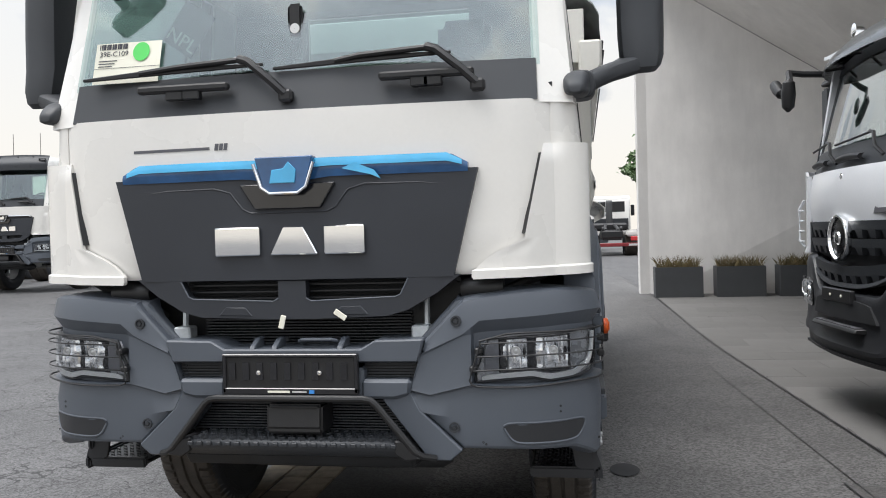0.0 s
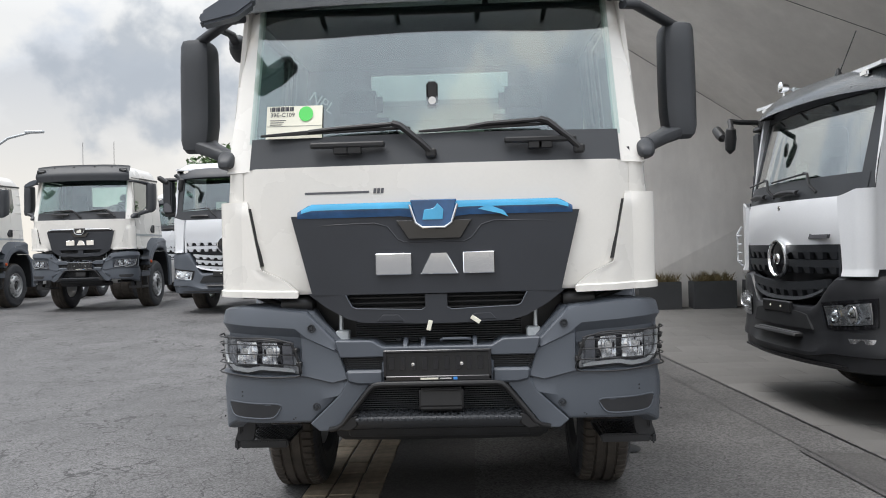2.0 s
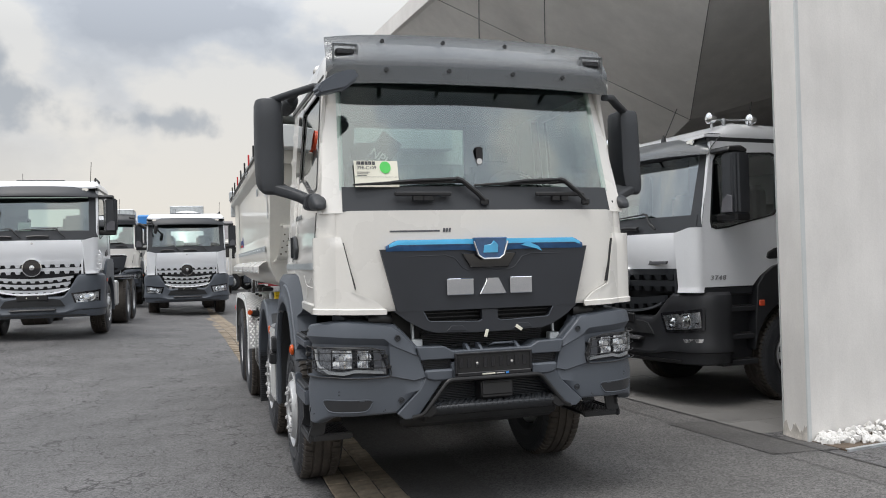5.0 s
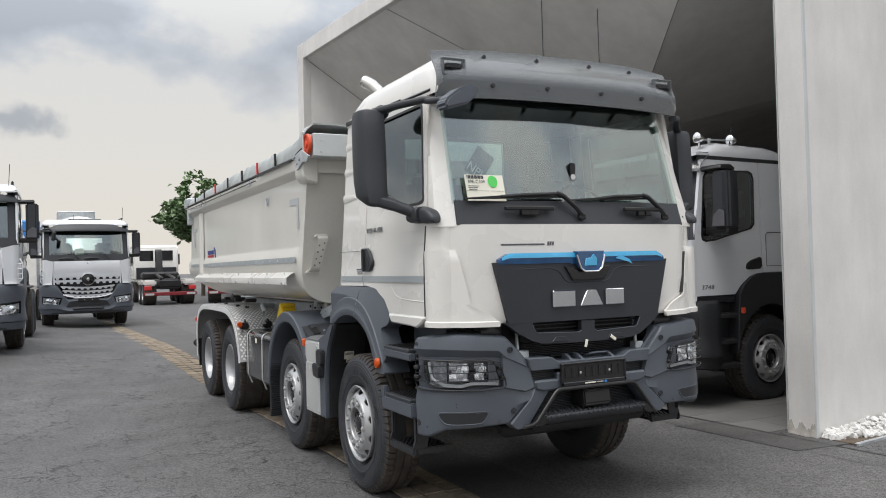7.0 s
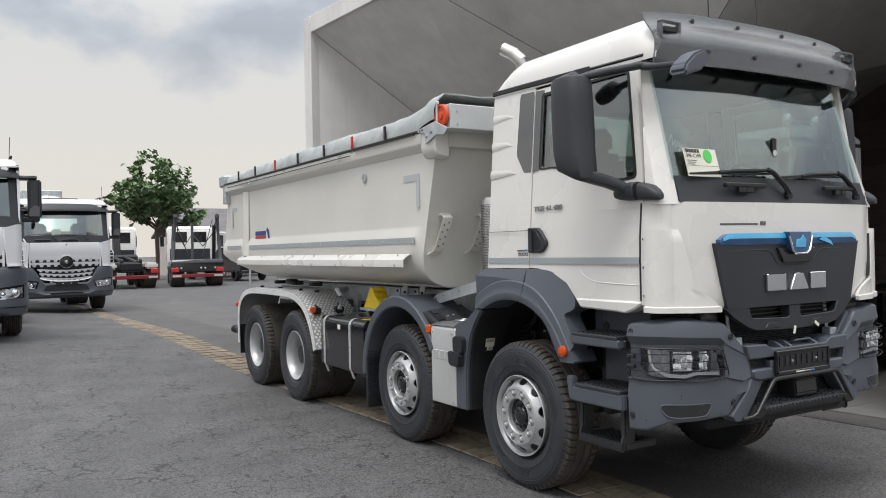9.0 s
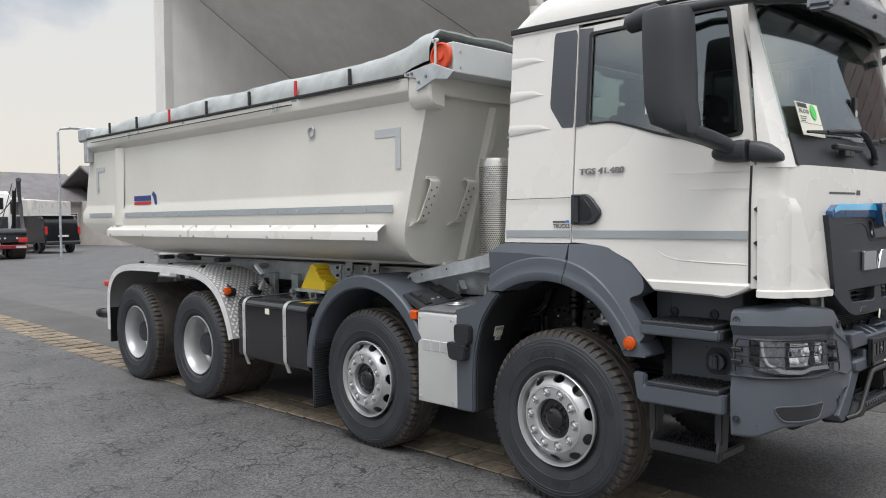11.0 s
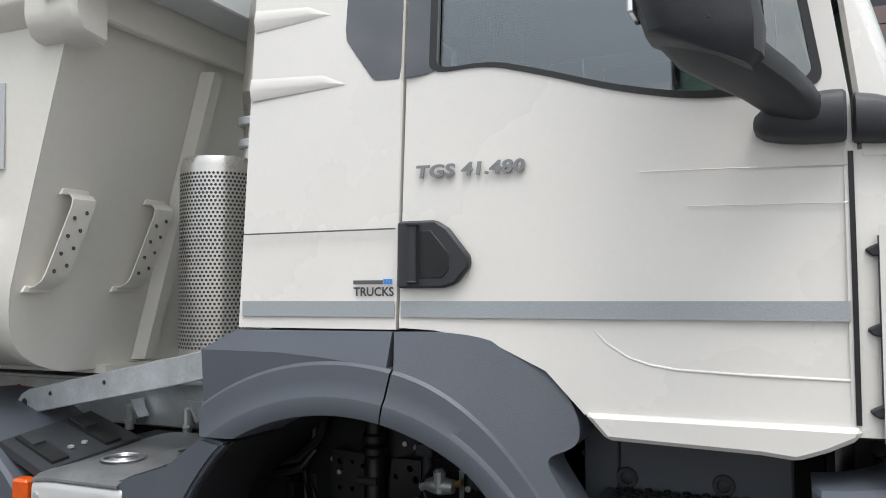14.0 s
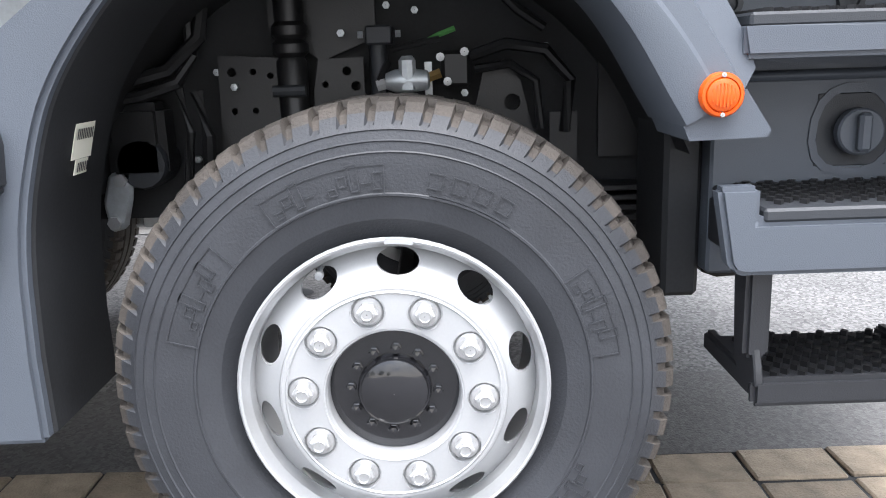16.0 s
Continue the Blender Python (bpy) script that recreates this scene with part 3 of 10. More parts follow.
# ---- wheels ----
def tyre_mesh(width, r=0.545, lugs=64):
    """Lathe with shoulder lugs; the outer face at a = 0, drawn out to a = width."""
    h = width
    prof = [(0.280, 0.05), (0.305, 0.035), (0.33, 0.012), (0.372, 0.002), (0.374, -0.001), (0.378, -0.001), (0.380, 0.001), (0.43, 0.0), (0.450, 0.001), (0.4525, -0.001), (0.455, 0.001), (0.470, 0.003), (0.4725, 0.001), (0.475, 0.004), (0.490, 0.008), (0.492, 0.006), (0.500, 0.012), (0.522, 0.022),
            (r - 0.006, 0.034), (r, 0.055), (r, 0.085), (r - 0.012, 0.09), (r - 0.012, 0.10), (r, 0.105), (r, h / 2 - 0.01), (r - 0.012, h / 2 - 0.006)]
    prof += [(q, h - a) for q, a in prof[::-1]]
    n = len(prof)
    deep = {i for i in range(17, 21)} | {n - 1 - i for i in range(17, 21)}
    bm = B()
    rings = []
    for k in range(lugs):
        for f, low in ((0.0, 0), (0.62, 0), (0.68, 1), (0.94, 1)):
            t = 2 * math.pi * (k + f) / lugs
            ring = []
            for i, (q, a) in enumerate(prof):
                q2 = q - (0.016 if low and i in deep else 0) if i in deep else q
                skew = 0.02 * math.sin(6 * a / h) if i in deep or 20 < i < n - 21 else 0
                ring.append(bm.verts.new((a, q2 * math.cos(t + skew), q2 * math.sin(t + skew))))
            rings.append(ring)
    for p, q in zip(rings, rings[1:] + rings[:1]):
        for i in range(n - 1):
            bm.faces.new((p[i], p[i + 1], q[i + 1], q[i]))
    rec(bm)
    return finish(bm, "tyre", 0.5)


def oval(r, t, w, h, n=14):
    c, s = math.cos(t), math.sin(t)
    return [((r + h * math.cos(k)) * c - w * math.sin(k) * s, (r + h * math.cos(k)) * s + w * math.sin(k) * c) for k in [2 * math.pi * i / n for i in range(n)]]


def circle(r, n, cu=0.0, cv=0.0):
    return [(cu + r * math.cos(2 * math.pi * k / n), cv + r * math.sin(2 * math.pi * k / n)) for k in range(n)]


def rim_front():
    bm = B()
    lathe(bm, [(0.296, 0.06), (0.309, 0.036), (0.3125, 0.028), (0.312, 0.021), (0.308, 0.017), (0.303, 0.019), (0.299, 0.030), (0.291, 0.040), (0.288, 0.056), (0.287, 0.30)], seg=72)
    wheel_face = B()
    cups = [(0.178 * math.cos(2 * math.pi * k / 10), 0.178 * math.sin(2 * math.pi * k / 10)) for k in range(10)]
    plate(wheel_face, circle(0.222, 80), [circle(0.0325, 20, *c) for c in cups] + [circle(0.135, 48)], lambda u, v: Vector((0.0, u, v)), (0.010, 0, 0))
    for c in cups:
        lathe(wheel_face, [(0.0345, -0.0012), (0.0325, 0.001), (0.031, 0.010), (0.012, 0.011)], "x", (0, c[0], c[1]), 20)
    lathe(wheel_face, [(0.139, -0.0012), (0.135, 0.001), (0.131, 0.008), (0.129, 0.05)], seg=56)
    lathe(wheel_face, [(0.208, -0.0008), (0.211, -0.0035), (0.214, -0.0008), (0.219, -0.0012), (0.223, 0.001), (0.226, 0.008)], seg=72)
    holes = [oval(0.261, 2 * math.pi * k / 10 + 0.31, 0.042, 0.0235, 20) for k in range(10)]
    plate(wheel_face, circle(0.2885, 90), holes + [circle(0.2255, 90)], lambda u, v: Vector((0.006 + 1.05 * (math.hypot(u, v) - 0.2255), u, v)), (0.010, 0, 0))
    me = bpy.data.meshes.new("tmp")
    wheel_face.to_mesh(me)
    wheel_face.free()
    bm.from_mesh(me)
    bpy.data.meshes.remove(me)
    return finish(bm, "rim", 0.45)


def nut_mesh():
    bm = B()
    lathe(bm, [(0.0265, 0.012), (0.0265, 0.005), (0.024, 0.003), (0.017, 0.003)], seg=20)
    lathe(bm, [(0.0190, 0.004), (0.0190, -0.010), (0.0155, -0.013), (0.0125, -0.0135)], seg=6)
    lathe(bm, [(0.0125, -0.012), (0.0122, -0.017), (0.0105, -0.019), (0.009, -0.0165), (0.001, -0.0165)], seg=14)
    return finish(bm, "nut", 0.4)


def hub_mesh():
    bm = B()
    lathe(bm, [(0.132, 0.09), (0.131, 0.040), (0.128, 0.036), (0.104, 0.034), (0.0745, 0.034), (0.0735, 0.024), (0.070, 0.019), (0.067, 0.020), (0.066, 0.017), (0.052, 0.011), (0.030, 0.007), (0.001, 0.005)], seg=48)
    return finish(bm, "hub", 0.5)


def hub_bolt():
    bm = lathe(B(), [(0.0105, 0.040), (0.0105, 0.030), (0.0085, 0.029), (0.0085, 0.020), (0.001, 0.018)], seg=6)
    return finish(bm, "hub_bolt", 0.5)


def valve_mesh():
    bm = tube(B(), [(0.09, 0.262, 0.0), (0.055, 0.262, 0.0), (0.030, 0.258, 0.0)], 0.0055, 8)
    lathe(bm, [(0.008, 0.032), (0.008, 0.018), (0.001, 0.017)], "x", (0, 0.257, 0), 8)
    return finish(bm, "valve", 0.5)


def weight_mesh():
    bm = B()
    sheet(bm, lambda t, r: Vector((0.0155, r * math.cos(t), r * math.sin(t))), lin(-0.09, 0.09, 9), (0.280, 0.290), (0.006, 0, 0))
    return finish(bm, "balance_weight", 0.5)


def rim_rear():
    bm = B()
    lathe(bm, [(0.300, 0.05), (0.312, 0.03), (0.312, 0.022), (0.304, 0.018), (0.294, 0.03), (0.275, 0.06), (0.265, 0.12), (0.262, 0.21), (0.25, 0.23), (0.22, 0.235), (0.13, 0.24)], seg=56)
    return finish(bm, "rim", 0.5)


def hub_rear():
    bm = B()
    lathe(bm, [(0.15, 0.24), (0.13, 0.20), (0.12, 0.12), (0.11, 0.10), (0.08, 0.095), (0.001, 0.09)], seg=32)
    return finish(bm, "hub", 0.5)


TYRE, TYRE_WIDE = tyre_mesh(0.32), tyre_mesh(0.62)
RIM_F, NUT, HUB_F, RIM_R, HUB_R, HUBBOLT = rim_front(), nut_mesh(), hub_mesh(), rim_rear(), hub_rear(), hub_bolt()
VALVE, WEIGHT = valve_mesh(), weight_mesh()
for me_, mt_ in ((TYRE, RUBBER), (TYRE_WIDE, RUBBER), (RIM_F, STEEL), (VALVE, NUMBER), (WEIGHT, STEEL), (NUT, NUTSTEEL), (HUB_F, GLOSSBLACK), (HUBBOLT, GLOSSBLACK), (RIM_R, STEEL), (HUB_R, DARK)):
    me_.materials.append(mt_)


def tread_faces(me, r):
    me.materials.append(TREAD)
    for p in me.polygons:
        c = p.center
        if math.hypot(c.y, c.z) > r:
            p.material_index = 1


for me_ in (TYRE, TYRE_WIDE):
    me_.transform(Matrix.Diagonal((1, 0.976, 0.976, 1)))
for me_ in (RIM_F, HUB_F, RIM_R, HUB_R):
    me_.transform(Matrix.Diagonal((1, 0.930, 0.930, 1)))
tread_faces(TYRE, 0.500)
tread_faces(TYRE_WIDE, 0.500)


def raw(name, me, parent, m=None):
    ob = new(name, me)
    ob.parent = parent
    if m is not None:
        ob.matrix_local = m
    return ob


def wheel(parent, s, x, y, z, rear=False, turn=0.0, nuts=True):
    """A wheel whose outer tyre face stands at x; s is the side (-1 or 1)."""
    w = new("wheel")
    w.parent = parent
    w.matrix_local = pose(s * x, y, z, 0, 0, 0 if s < 0 else 180) @ pose(0, 0, 0, turn, 0, 0)
    raw("tyre", TYRE_WIDE if rear else TYRE, w)
    out = pose(0 if rear else -0.022, 0, 0)
    raw("rim", RIM_R if rear else RIM_F, w, out)
    raw("hub", HUB_R if rear else HUB_F, w, out)
    if nuts:
        for k in range(12 if not rear else 10):
            t = 2 * math.pi * k / (12 if not rear else 10)
            q = 0.081 if not rear else 0.176
            raw("hub_bolt", HUBBOLT, w, pose(-0.022 if not rear else 0.185, q * math.cos(t), q * math.sin(t)))
    if nuts and not rear:
        for k in range(10):
            t = 2 * math.pi * k / 10
            raw("nut", NUT, w, pose(-0.022, 0.1655 * math.cos(t), 0.1655 * math.sin(t), math.degrees(t) * 1.7))
        raw("valve", VALVE, w, pose(-0.022, 0, 0, 57))
        raw("balance_weight", WEIGHT, w, pose(-0.022, 0, 0, 90))
    return w


# ---- cab ----
def side_x(z):
    """Half width of the cab at a height."""
    return 1.108 - 0.085 * max(0.0, z - 1.75)


def bump_xy(u, off=0.0):
    """The bumper's outline from the middle (u = 0) round the corner."""
    u = abs(u)
    if u < 0.82:
        return u, 0.215 + 0.03 * (u / 0.82) ** 2 - off
    k = (u - 0.82) / 0.48
    if k <= 1:
        t = k * math.pi / 2
        return 0.82 + (0.318 + off) * math.sin(t), 0.245 - off + (0.265 + off) * (1 - math.cos(t))
    return 1.138 + off, 0.51 + (u - 1.30)


def strip(s, us, zs, off, thick=0.012, z_of=None):
    """A band that follows the bumper's outline."""
    bm = B()
    def fn(u, v):
        x, y = bump_xy(u, off)
        return Vector((s * x, y, z_of(u, v) if z_of else v))
    sheet(bm, fn, us, zs)
    back = [(v, v.co.copy()) for v in bm.verts]
    ex = bmesh.ops.extrude_face_region(bm, geom=list(bm.faces), use_keep_orig=True)["geom"]
    for v in ex:
        if isinstance(v, bmesh.types.BMVert):
            c = Vector((0, 0.9, v.co.z))
            v.co += (Vector((c.x, c.y, 0)) - Vector((v.co.x, v.co.y, 0))).normalized() * thick
    return rec(bm)


def front_y(x, z):
    """The cab's front skin."""
    y = 0.235 + 0.05 * (x / 1.0) ** 2 + (0.10 * max(0, abs(x) - 0.9) / 0.2)
    if z > 1.98:
        y += (z - 1.98) * 0.27
    return y


def cab(truck, film=True, full=True):
    """Cab of the wide-grilled make, facing -y, its front at y = 0.2."""
    # front panel
    def front(u, v):
        return Vector((u, front_y(u, v) + (0.012 if v < 1.36 else 0), v))
    bm = sheet(B(), front, lin(-1.06, 1.06, 28), [1.34, 1.36, 1.5, 1.65, 1.8, 1.96, 1.985], (0, 0.03, 0))
    part("front_panel", bm, WHITE, truck, "white painted front panel")
    # grille
    def gr(hw, z0, z1, dy, n=16, wob=0.0):
        return lambda u, v: Vector((u * (hw + 0.10 * (v - z0) / max(0.01, z1 - z0)), front_y(u * hw, 1.6) - dy - wob * (v - z0), v))
    bm = sheet(B(), gr(0.625, 1.335, 1.735, 0.022), lin(-1, 1, 20), [1.335, 1.35, 1.45, 1.55, 1.66, 1.72, 1.735], (0, 0.05, 0))
    g = part("grille", bm, GRILLE, truck, "matt anthracite grille panel")
    for s in (-1, 1):
        yy = lambda x: front_y(x, 1.6) - 0.022
        bm = tube(B(), [(s * x, yy(x), z) for x, z in ((0.655, 1.675), (0.50, 1.688), (0.30, 1.690), (0.235, 1.672), (0.185, 1.608), (0.15, 1.592), (0.0, 1.592))], 0.0045, 6)
        part("grille_crease", bm, GRILLE, g)
    bm = prism(B(), [(-0.19, 1.70), (0.19, 1.70), (0.13, 1.605), (-0.13, 1.605)], "y", 0.196, 0.24, 0.004)
    part("badge_field", bm, GLOSSBLACK, g)
    # top trim with its protective film
    def trim(u, v):
        x = u * 0.69
        z = 1.722 + 0.068 * v - 0.02 * max(0, 1 - abs(u) / 0.25) * (1 - v) - (0.035 * smooth((abs(u) - 0.90) / 0.10)) * v
        return Vector((x, front_y(x, 1.6) - 0.030 - 0.006 * math.sin(v * 3), z))
    bm = sheet(B(), trim, lin(-1, 1, 24), lin(0, 1, 4), (0, 0.04, 0))
    part("trim_bar", bm, GLOSSBLACK if not film else BLUEDARK, g, "chrome trim under blue protective film")
    if film:
        bm = sheet(B(), lambda u, v: trim(u, 0.52 + 0.46 * v) + Vector((0, -0.006 - 0.003 * math.sin(9 * u), 0.004)), lin(-0.97, 0.97, 24), lin(0, 1, 3), (0, 0.002, 0))
        part("film_strip", bm, BLUEFILM, g, "light blue protective film")
        bm = prism(B(), [(0.22, 1.748), (0.33, 1.722), (0.37, 1.705), (0.345, 1.738), (0.27, 1.768)], "y", 0.185, 0.188)
        part("film_flap", bm, BLUEFILM, g, "loose corner of blue film")
    else:
        bm = sheet(B(), lambda u, v: trim(u, 0.7 + 0.28 * v) + Vector((0, -0.006, 0)), lin(-0.97, 0.97, 24), lin(0, 1, 2), (0, 0.004, 0))
        part("chrome_strip", bm, CHROME, g)
    bm = prism(B(), [(-0.115, 1.80), (0.115, 1.80), (0.085, 1.685), (0.055, 1.665), (-0.055, 1.665), (-0.085, 1.685)], "y", 0.168, 0.215, 0.004)
    bd = part("badge", bm, BLUEDARK if film else GLOSSBLACK, g)
    bm = B()
    tube(bm, [(-0.118, 0.166, 1.775), (-0.088, 0.164, 1.685), (-0.055, 0.164, 1.662), (0.055, 0.164, 1.662), (0.088, 0.164, 1.685), (0.118, 0.166, 1.775)], 0.007, 8)
    part("badge_rim", bm, CHROME, bd)
    bm = prism(B(), [(-0.055, 1.70), (0.045, 1.70), (0.05, 1.75), (0.02, 1.78), (0.0, 1.755), (-0.045, 1.75)], "y", 0.162, 0.17, 0.002)
    part("emblem", bm, BLUEFILM if film else CHROME, bd)
    # chrome maker's plates, left blank
    for x0, x1, k in ((-0.297, -0.115, 0), (-0.075, 0.115, 0.055), (0.14, 0.297, 0)):
        bm = prism(B(), [(x0, 1.43), (x1, 1.43), (x1 - k, 1.538), (x0 + k, 1.538)], "y", 0.194, 0.214, 0.004)
        part("name_plate", bm, CHROME, g, "blank chrome plate")
    # lower grille lip with air slots
    lip = [(-0.648, 1.342), (0.648, 1.342), (0.56, 1.275), (0.45, 1.214), (0.37, 1.192), (0.10, 1.184), (-0.10, 1.184), (-0.37, 1.192), (-0.45, 1.214), (-0.56, 1.275)]
    slots = [[(k * 0.055, 1.330), (k * 0.455, 1.333), (k * 0.425, 1.274), (k * 0.405, 1.264), (k * 0.075, 1.252), (k * 0.055, 1.264)] for k in (-1, 1)]
    bm = plate(B(), lip, slots, lambda u, v: Vector((u, 0.221 + 0.10 * max(0.0, abs(u) - 0.45), v)), (0, 0.045, 0))
    low = part("lower_grille", bm, GRILLE, truck)
    for k, edge in zip((-1, 1), slots):
        bm = tube(B(), [(u, 0.222, v) for u, v in edge[1:]], 0.0035, 6)
        part("slot_edge", bm, GREY, low)
        bm = bx(B(), *sorted((k * 0.03, k * 0.47)), 0.345, 0.355, 1.20, 1.36)
        part("air_slot", bm, DEEP, low)
        for j in range(3):
            bm = bx(B(), *sorted((k * 0.04, k * 0.46)), 0.275, 0.30, 1.258 + 0.026 * j, 1.264 + 0.026 * j)
            part("slat", bm, BLACKPLASTIC, low)
        bm = prism(B(), [(k * 0.16, 1.196), (k * 0.30, 1.199), (k * 0.27, 1.232), (k * 0.19, 1.230)], "y", 0.217, 0.23, 0.003)
        part("lip_pad", bm, GRILLE, low)

    # corner wings
    for s in (-1, 1):
        def inner(h):
            for (z0, x0), (z1, x1) in zip(EDGE, EDGE[1:]):
                if h <= z1:
                    return x0 + (x1 - x0) * (h - z0) / (z1 - z0)
            return EDGE[-1][1]
        EDGE = ((1.335, 0.70), (1.36, 0.685), (1.425, 0.79), (1.468, 0.886), (1.475, 0.890), (1.82, 0.964))
        def wing(u, v):
            h = v
            proud = 0.028 - 0.018 * smooth((h - 1.77) / 0.045) * (1 - smooth((u - 0.5) / 0.2)) + 0.014 * (1 if h < 1.372 else 0)
            q = inner(h)
            if u < 0.55:
                x = q + (1.0 - q) * u / 0.55
                y = front_y(x, 1.6) - proud
            else:
                t = (u - 0.55) / 0.45 * math.pi / 2
                x = 1.0 + (0.108 + proud * 0.7) * math.sin(t)
                y = front_y(1.0, 1.6) - proud + (0.065 + proud) * (1 - math.cos(t))
            return Vector((s * x, y, h - (0.012 * (1 - u) if h < 1.40 else 0)))
        bm = sheet(B(), wing, lin(0, 1, 20), [1.335, 1.345, 1.366, 1.3725, 1.40, 1.425, 1.468, 1.475, 1.56, 1.66, 1.74, 1.77, 1.795, 1.82], (0, 0.022, 0))
        w = part("corner_wing", bm, WHITE, truck, sharp=0.45)
        def under(u, v):
            t = u * math.pi / 2
            return Vector((s * (0.99 + (side_x(v) - 0.99) * math.sin(t)), 0.326 + 0.136 * (1 - math.cos(t)) ** 0.9, v))
        bm = sheet(B(), under, lin(0, 1, 12), [1.375, 1.5, 1.65, 1.80, 1.90, 1.987], (0, 0.02, 0))
        part("corner_panel", bm, WHITE, w)
        # black strip draws the shade inside the slit on the inner edge
        bm = sheet(B(), lambda u, v: Vector((s * (inner(v) - 0.001 - 0.014 * u), front_y(inner(v), 1.6) - 0.019 * (1 - u) - 0.001, v)), (0, 1), [1.487, 1.55, 1.62, 1.70, 1.785], (0, 0.006, 0))
        part("air_slit_shade", bm, BLACK, w)
        bm = sheet(B(), lambda u, v: Vector((s * (side_x(v) + 0.0045), u, v)), (0.463, 0.474), (1.40, 1.62, 1.78, 1.985), (-s * 0.004, 0, 0))
        part("door_seam", bm, BLACK, w)
        # grey strip paints the thin shadow line along the wing's rear edge
        bm = sheet(B(), lambda u, v: Vector((s * (side_x(v) + 0.004), u, v)), (0.418, 0.424), (1.42, 1.62, 1.80), (-s * 0.003, 0, 0))
        part("wing_edge_shadow", bm, GREYTRIM, w)
        for z in (1.432, 1.602, 1.77):
            bm = prism(B(), [(0.404, z - 0.017), (0.436, z - 0.014), (0.450, z), (0.436, z + 0.008), (0.404, z + 0.022)], "x", s * (side_x(z) - 0.005), s * (side_x(z) + 0.010), 0.004)
            part("hinge_wedge", bm, DARK, w)
    # A-pillars and windscreen frame
    def ws(u, v):
        # u -1..1 across, v 0..1 up
        z = 2.0 + 0.90 * v
        hw = 0.99 - 0.03 * v
        x = u * hw
        return Vector((x, 0.262 + 0.245 * v + 0.055 * u * u, z))
    bm = sheet(B(), lambda u, v: ws(u, v), lin(-0.97, 0.97, 16), lin(0.135, 0.985, 8), (0, 0.006, 0))
    part("windscreen", bm, GLASS, truck, "greenish windscreen with wipers and a paper slip").visible_shadow = True
    bm = sheet(B(), lambda u, v: ws(u, v) + Vector((0, -0.012 + 0.02 * v, 0)), lin(-0.955, 0.955, 16), [-0.02, 0.0, 0.05, 0.10, 0.145, 0.16], (0, 0.04, 0))
    cowl = part("cowl", bm, DARK, truck, "black cowl panel under the windscreen")
    for x0, x1 in ((-0.62, -0.24), (0.36, 0.72)):
        bm = bx(B(), x0, x1, 0.225, 0.262, 2.075, 2.105, 0.008)
        bx(bm, x0 + 0.12, x0 + 0.19, 0.23, 0.265, 2.045, 2.08, 0.004)
        bx(bm, x1 - 0.19, x1 - 0.12, 0.23, 0.265, 2.045, 2.08, 0.004)
        part("grab_handle", bm, BLACK, cowl, "black plastic grab handle")
    for xp, tip in ((-0.01, -0.88), (0.73, -0.07)):
        bm = tube(B(), [(xp, 0.238, 2.045), (xp - 0.05, 0.232, 2.095), (xp - 0.15, 0.245, 2.180), (xp - 0.19, 0.255, 2.194)], 0.017)
        bx(bm, xp - 0.026, xp + 0.030, 0.225, 0.265, 2.015, 2.062, 0.010)
        tube(bm, [(xp - 0.17, 0.258, 2.192), (xp - 0.45, 0.268, 2.180), (tip + 0.25, 0.276, 2.166)], 0.012)
        prism(bm, [(tip, 2.146), (xp - 0.10, 2.166), (xp - 0.10, 2.178), (tip + 0.35, 2.182), (tip, 2.158)], "y", 0.272, 0.286, 0.003)
        part("wiper", bm, BLACK, cowl, "black wiper arm with blade")
    for s in (-1, 1):
        # pillar between screen and door
        def pil(u, v):
            p = ws(0.958 * s, v)
            q = Vector((s * side_x(p.z), 0.445 + 0.10 * max(0, v - 0.1), p.z))
            mid = Vector((q.x - s * 0.012, p.y + 0.045, p.z))
            a = 2 * u
            return p.lerp(mid, a) if a < 1 else mid.lerp(q, a - 1)
        bm = sheet(B(), pil, lin(0, 1, 8), lin(-0.03, 1.02, 8), (-s * 0.02, 0.01, 0))
        part("pillar", bm, WHITE, truck)
    # roof
    def roof(u, v):
        # v 0 front .. 1 back, u -1..1
        y = 0.40 + 1.68 * v
        crown = 3.162 - 0.012 * v - 0.20 * max(0.0, (v - 0.80) / 0.20) ** 2.6 - 0.17 * smooth((0.12 - v) / 0.12)
        a = abs(u)
        hw = side_x(2.9) + 0.006
        if a < 0.72:
            x, z = a / 0.72 * (hw - 0.15), crown - 0.015 * (a / 0.72) ** 2
        else:
            t = (a - 0.72) / 0.28 * math.pi / 2
            x, z = hw - 0.15 + 0.15 * math.sin(t), crown - 0.015 - (crown - 2.90 - 0.035 * v) * (1 - math.cos(t))
        return Vector((math.copysign(x, u), y, z))
    bm = sheet(B(), roof, lin(-1, 1, 36), lin(0, 0.78, 12) + lin(0.81, 1, 9), (0, 0, -0.03))
    part("roof", bm, WHITE, truck)
    bm = B()
    for s in (-1, 1):
        prism(bm, [(y, 2.877 + 0.021 * y + d) for y, d in ((0.98, -0.018), (2.085, -0.018), (2.085, 0.018), (0.98, 0.020))], "x", s * (side_x(2.9) - 0.01), s * (side_x(2.9) + 0.016), 0.005)
        tube(bm, [(s * (side_x(2.9) + 0.002), y, 2.877 + 0.021 * y) for y in (0.5, 0.75, 0.98)], 0.011, 6)
    part("drip_rail", bm, BLACK, truck)
    if full:
        for x in (0.30, 0.86):
            bm = tube(B(), [(x, 1.1, 3.05), (x + 0.01, 1.12, 3.45), (x + 0.03, 1.15, 3.85)], 0.0045, 6)
            lathe(bm, [(0.02, 3.03), (0.018, 3.07), (0.006, 3.12)], "z", (x, 1.1, 0), 10)
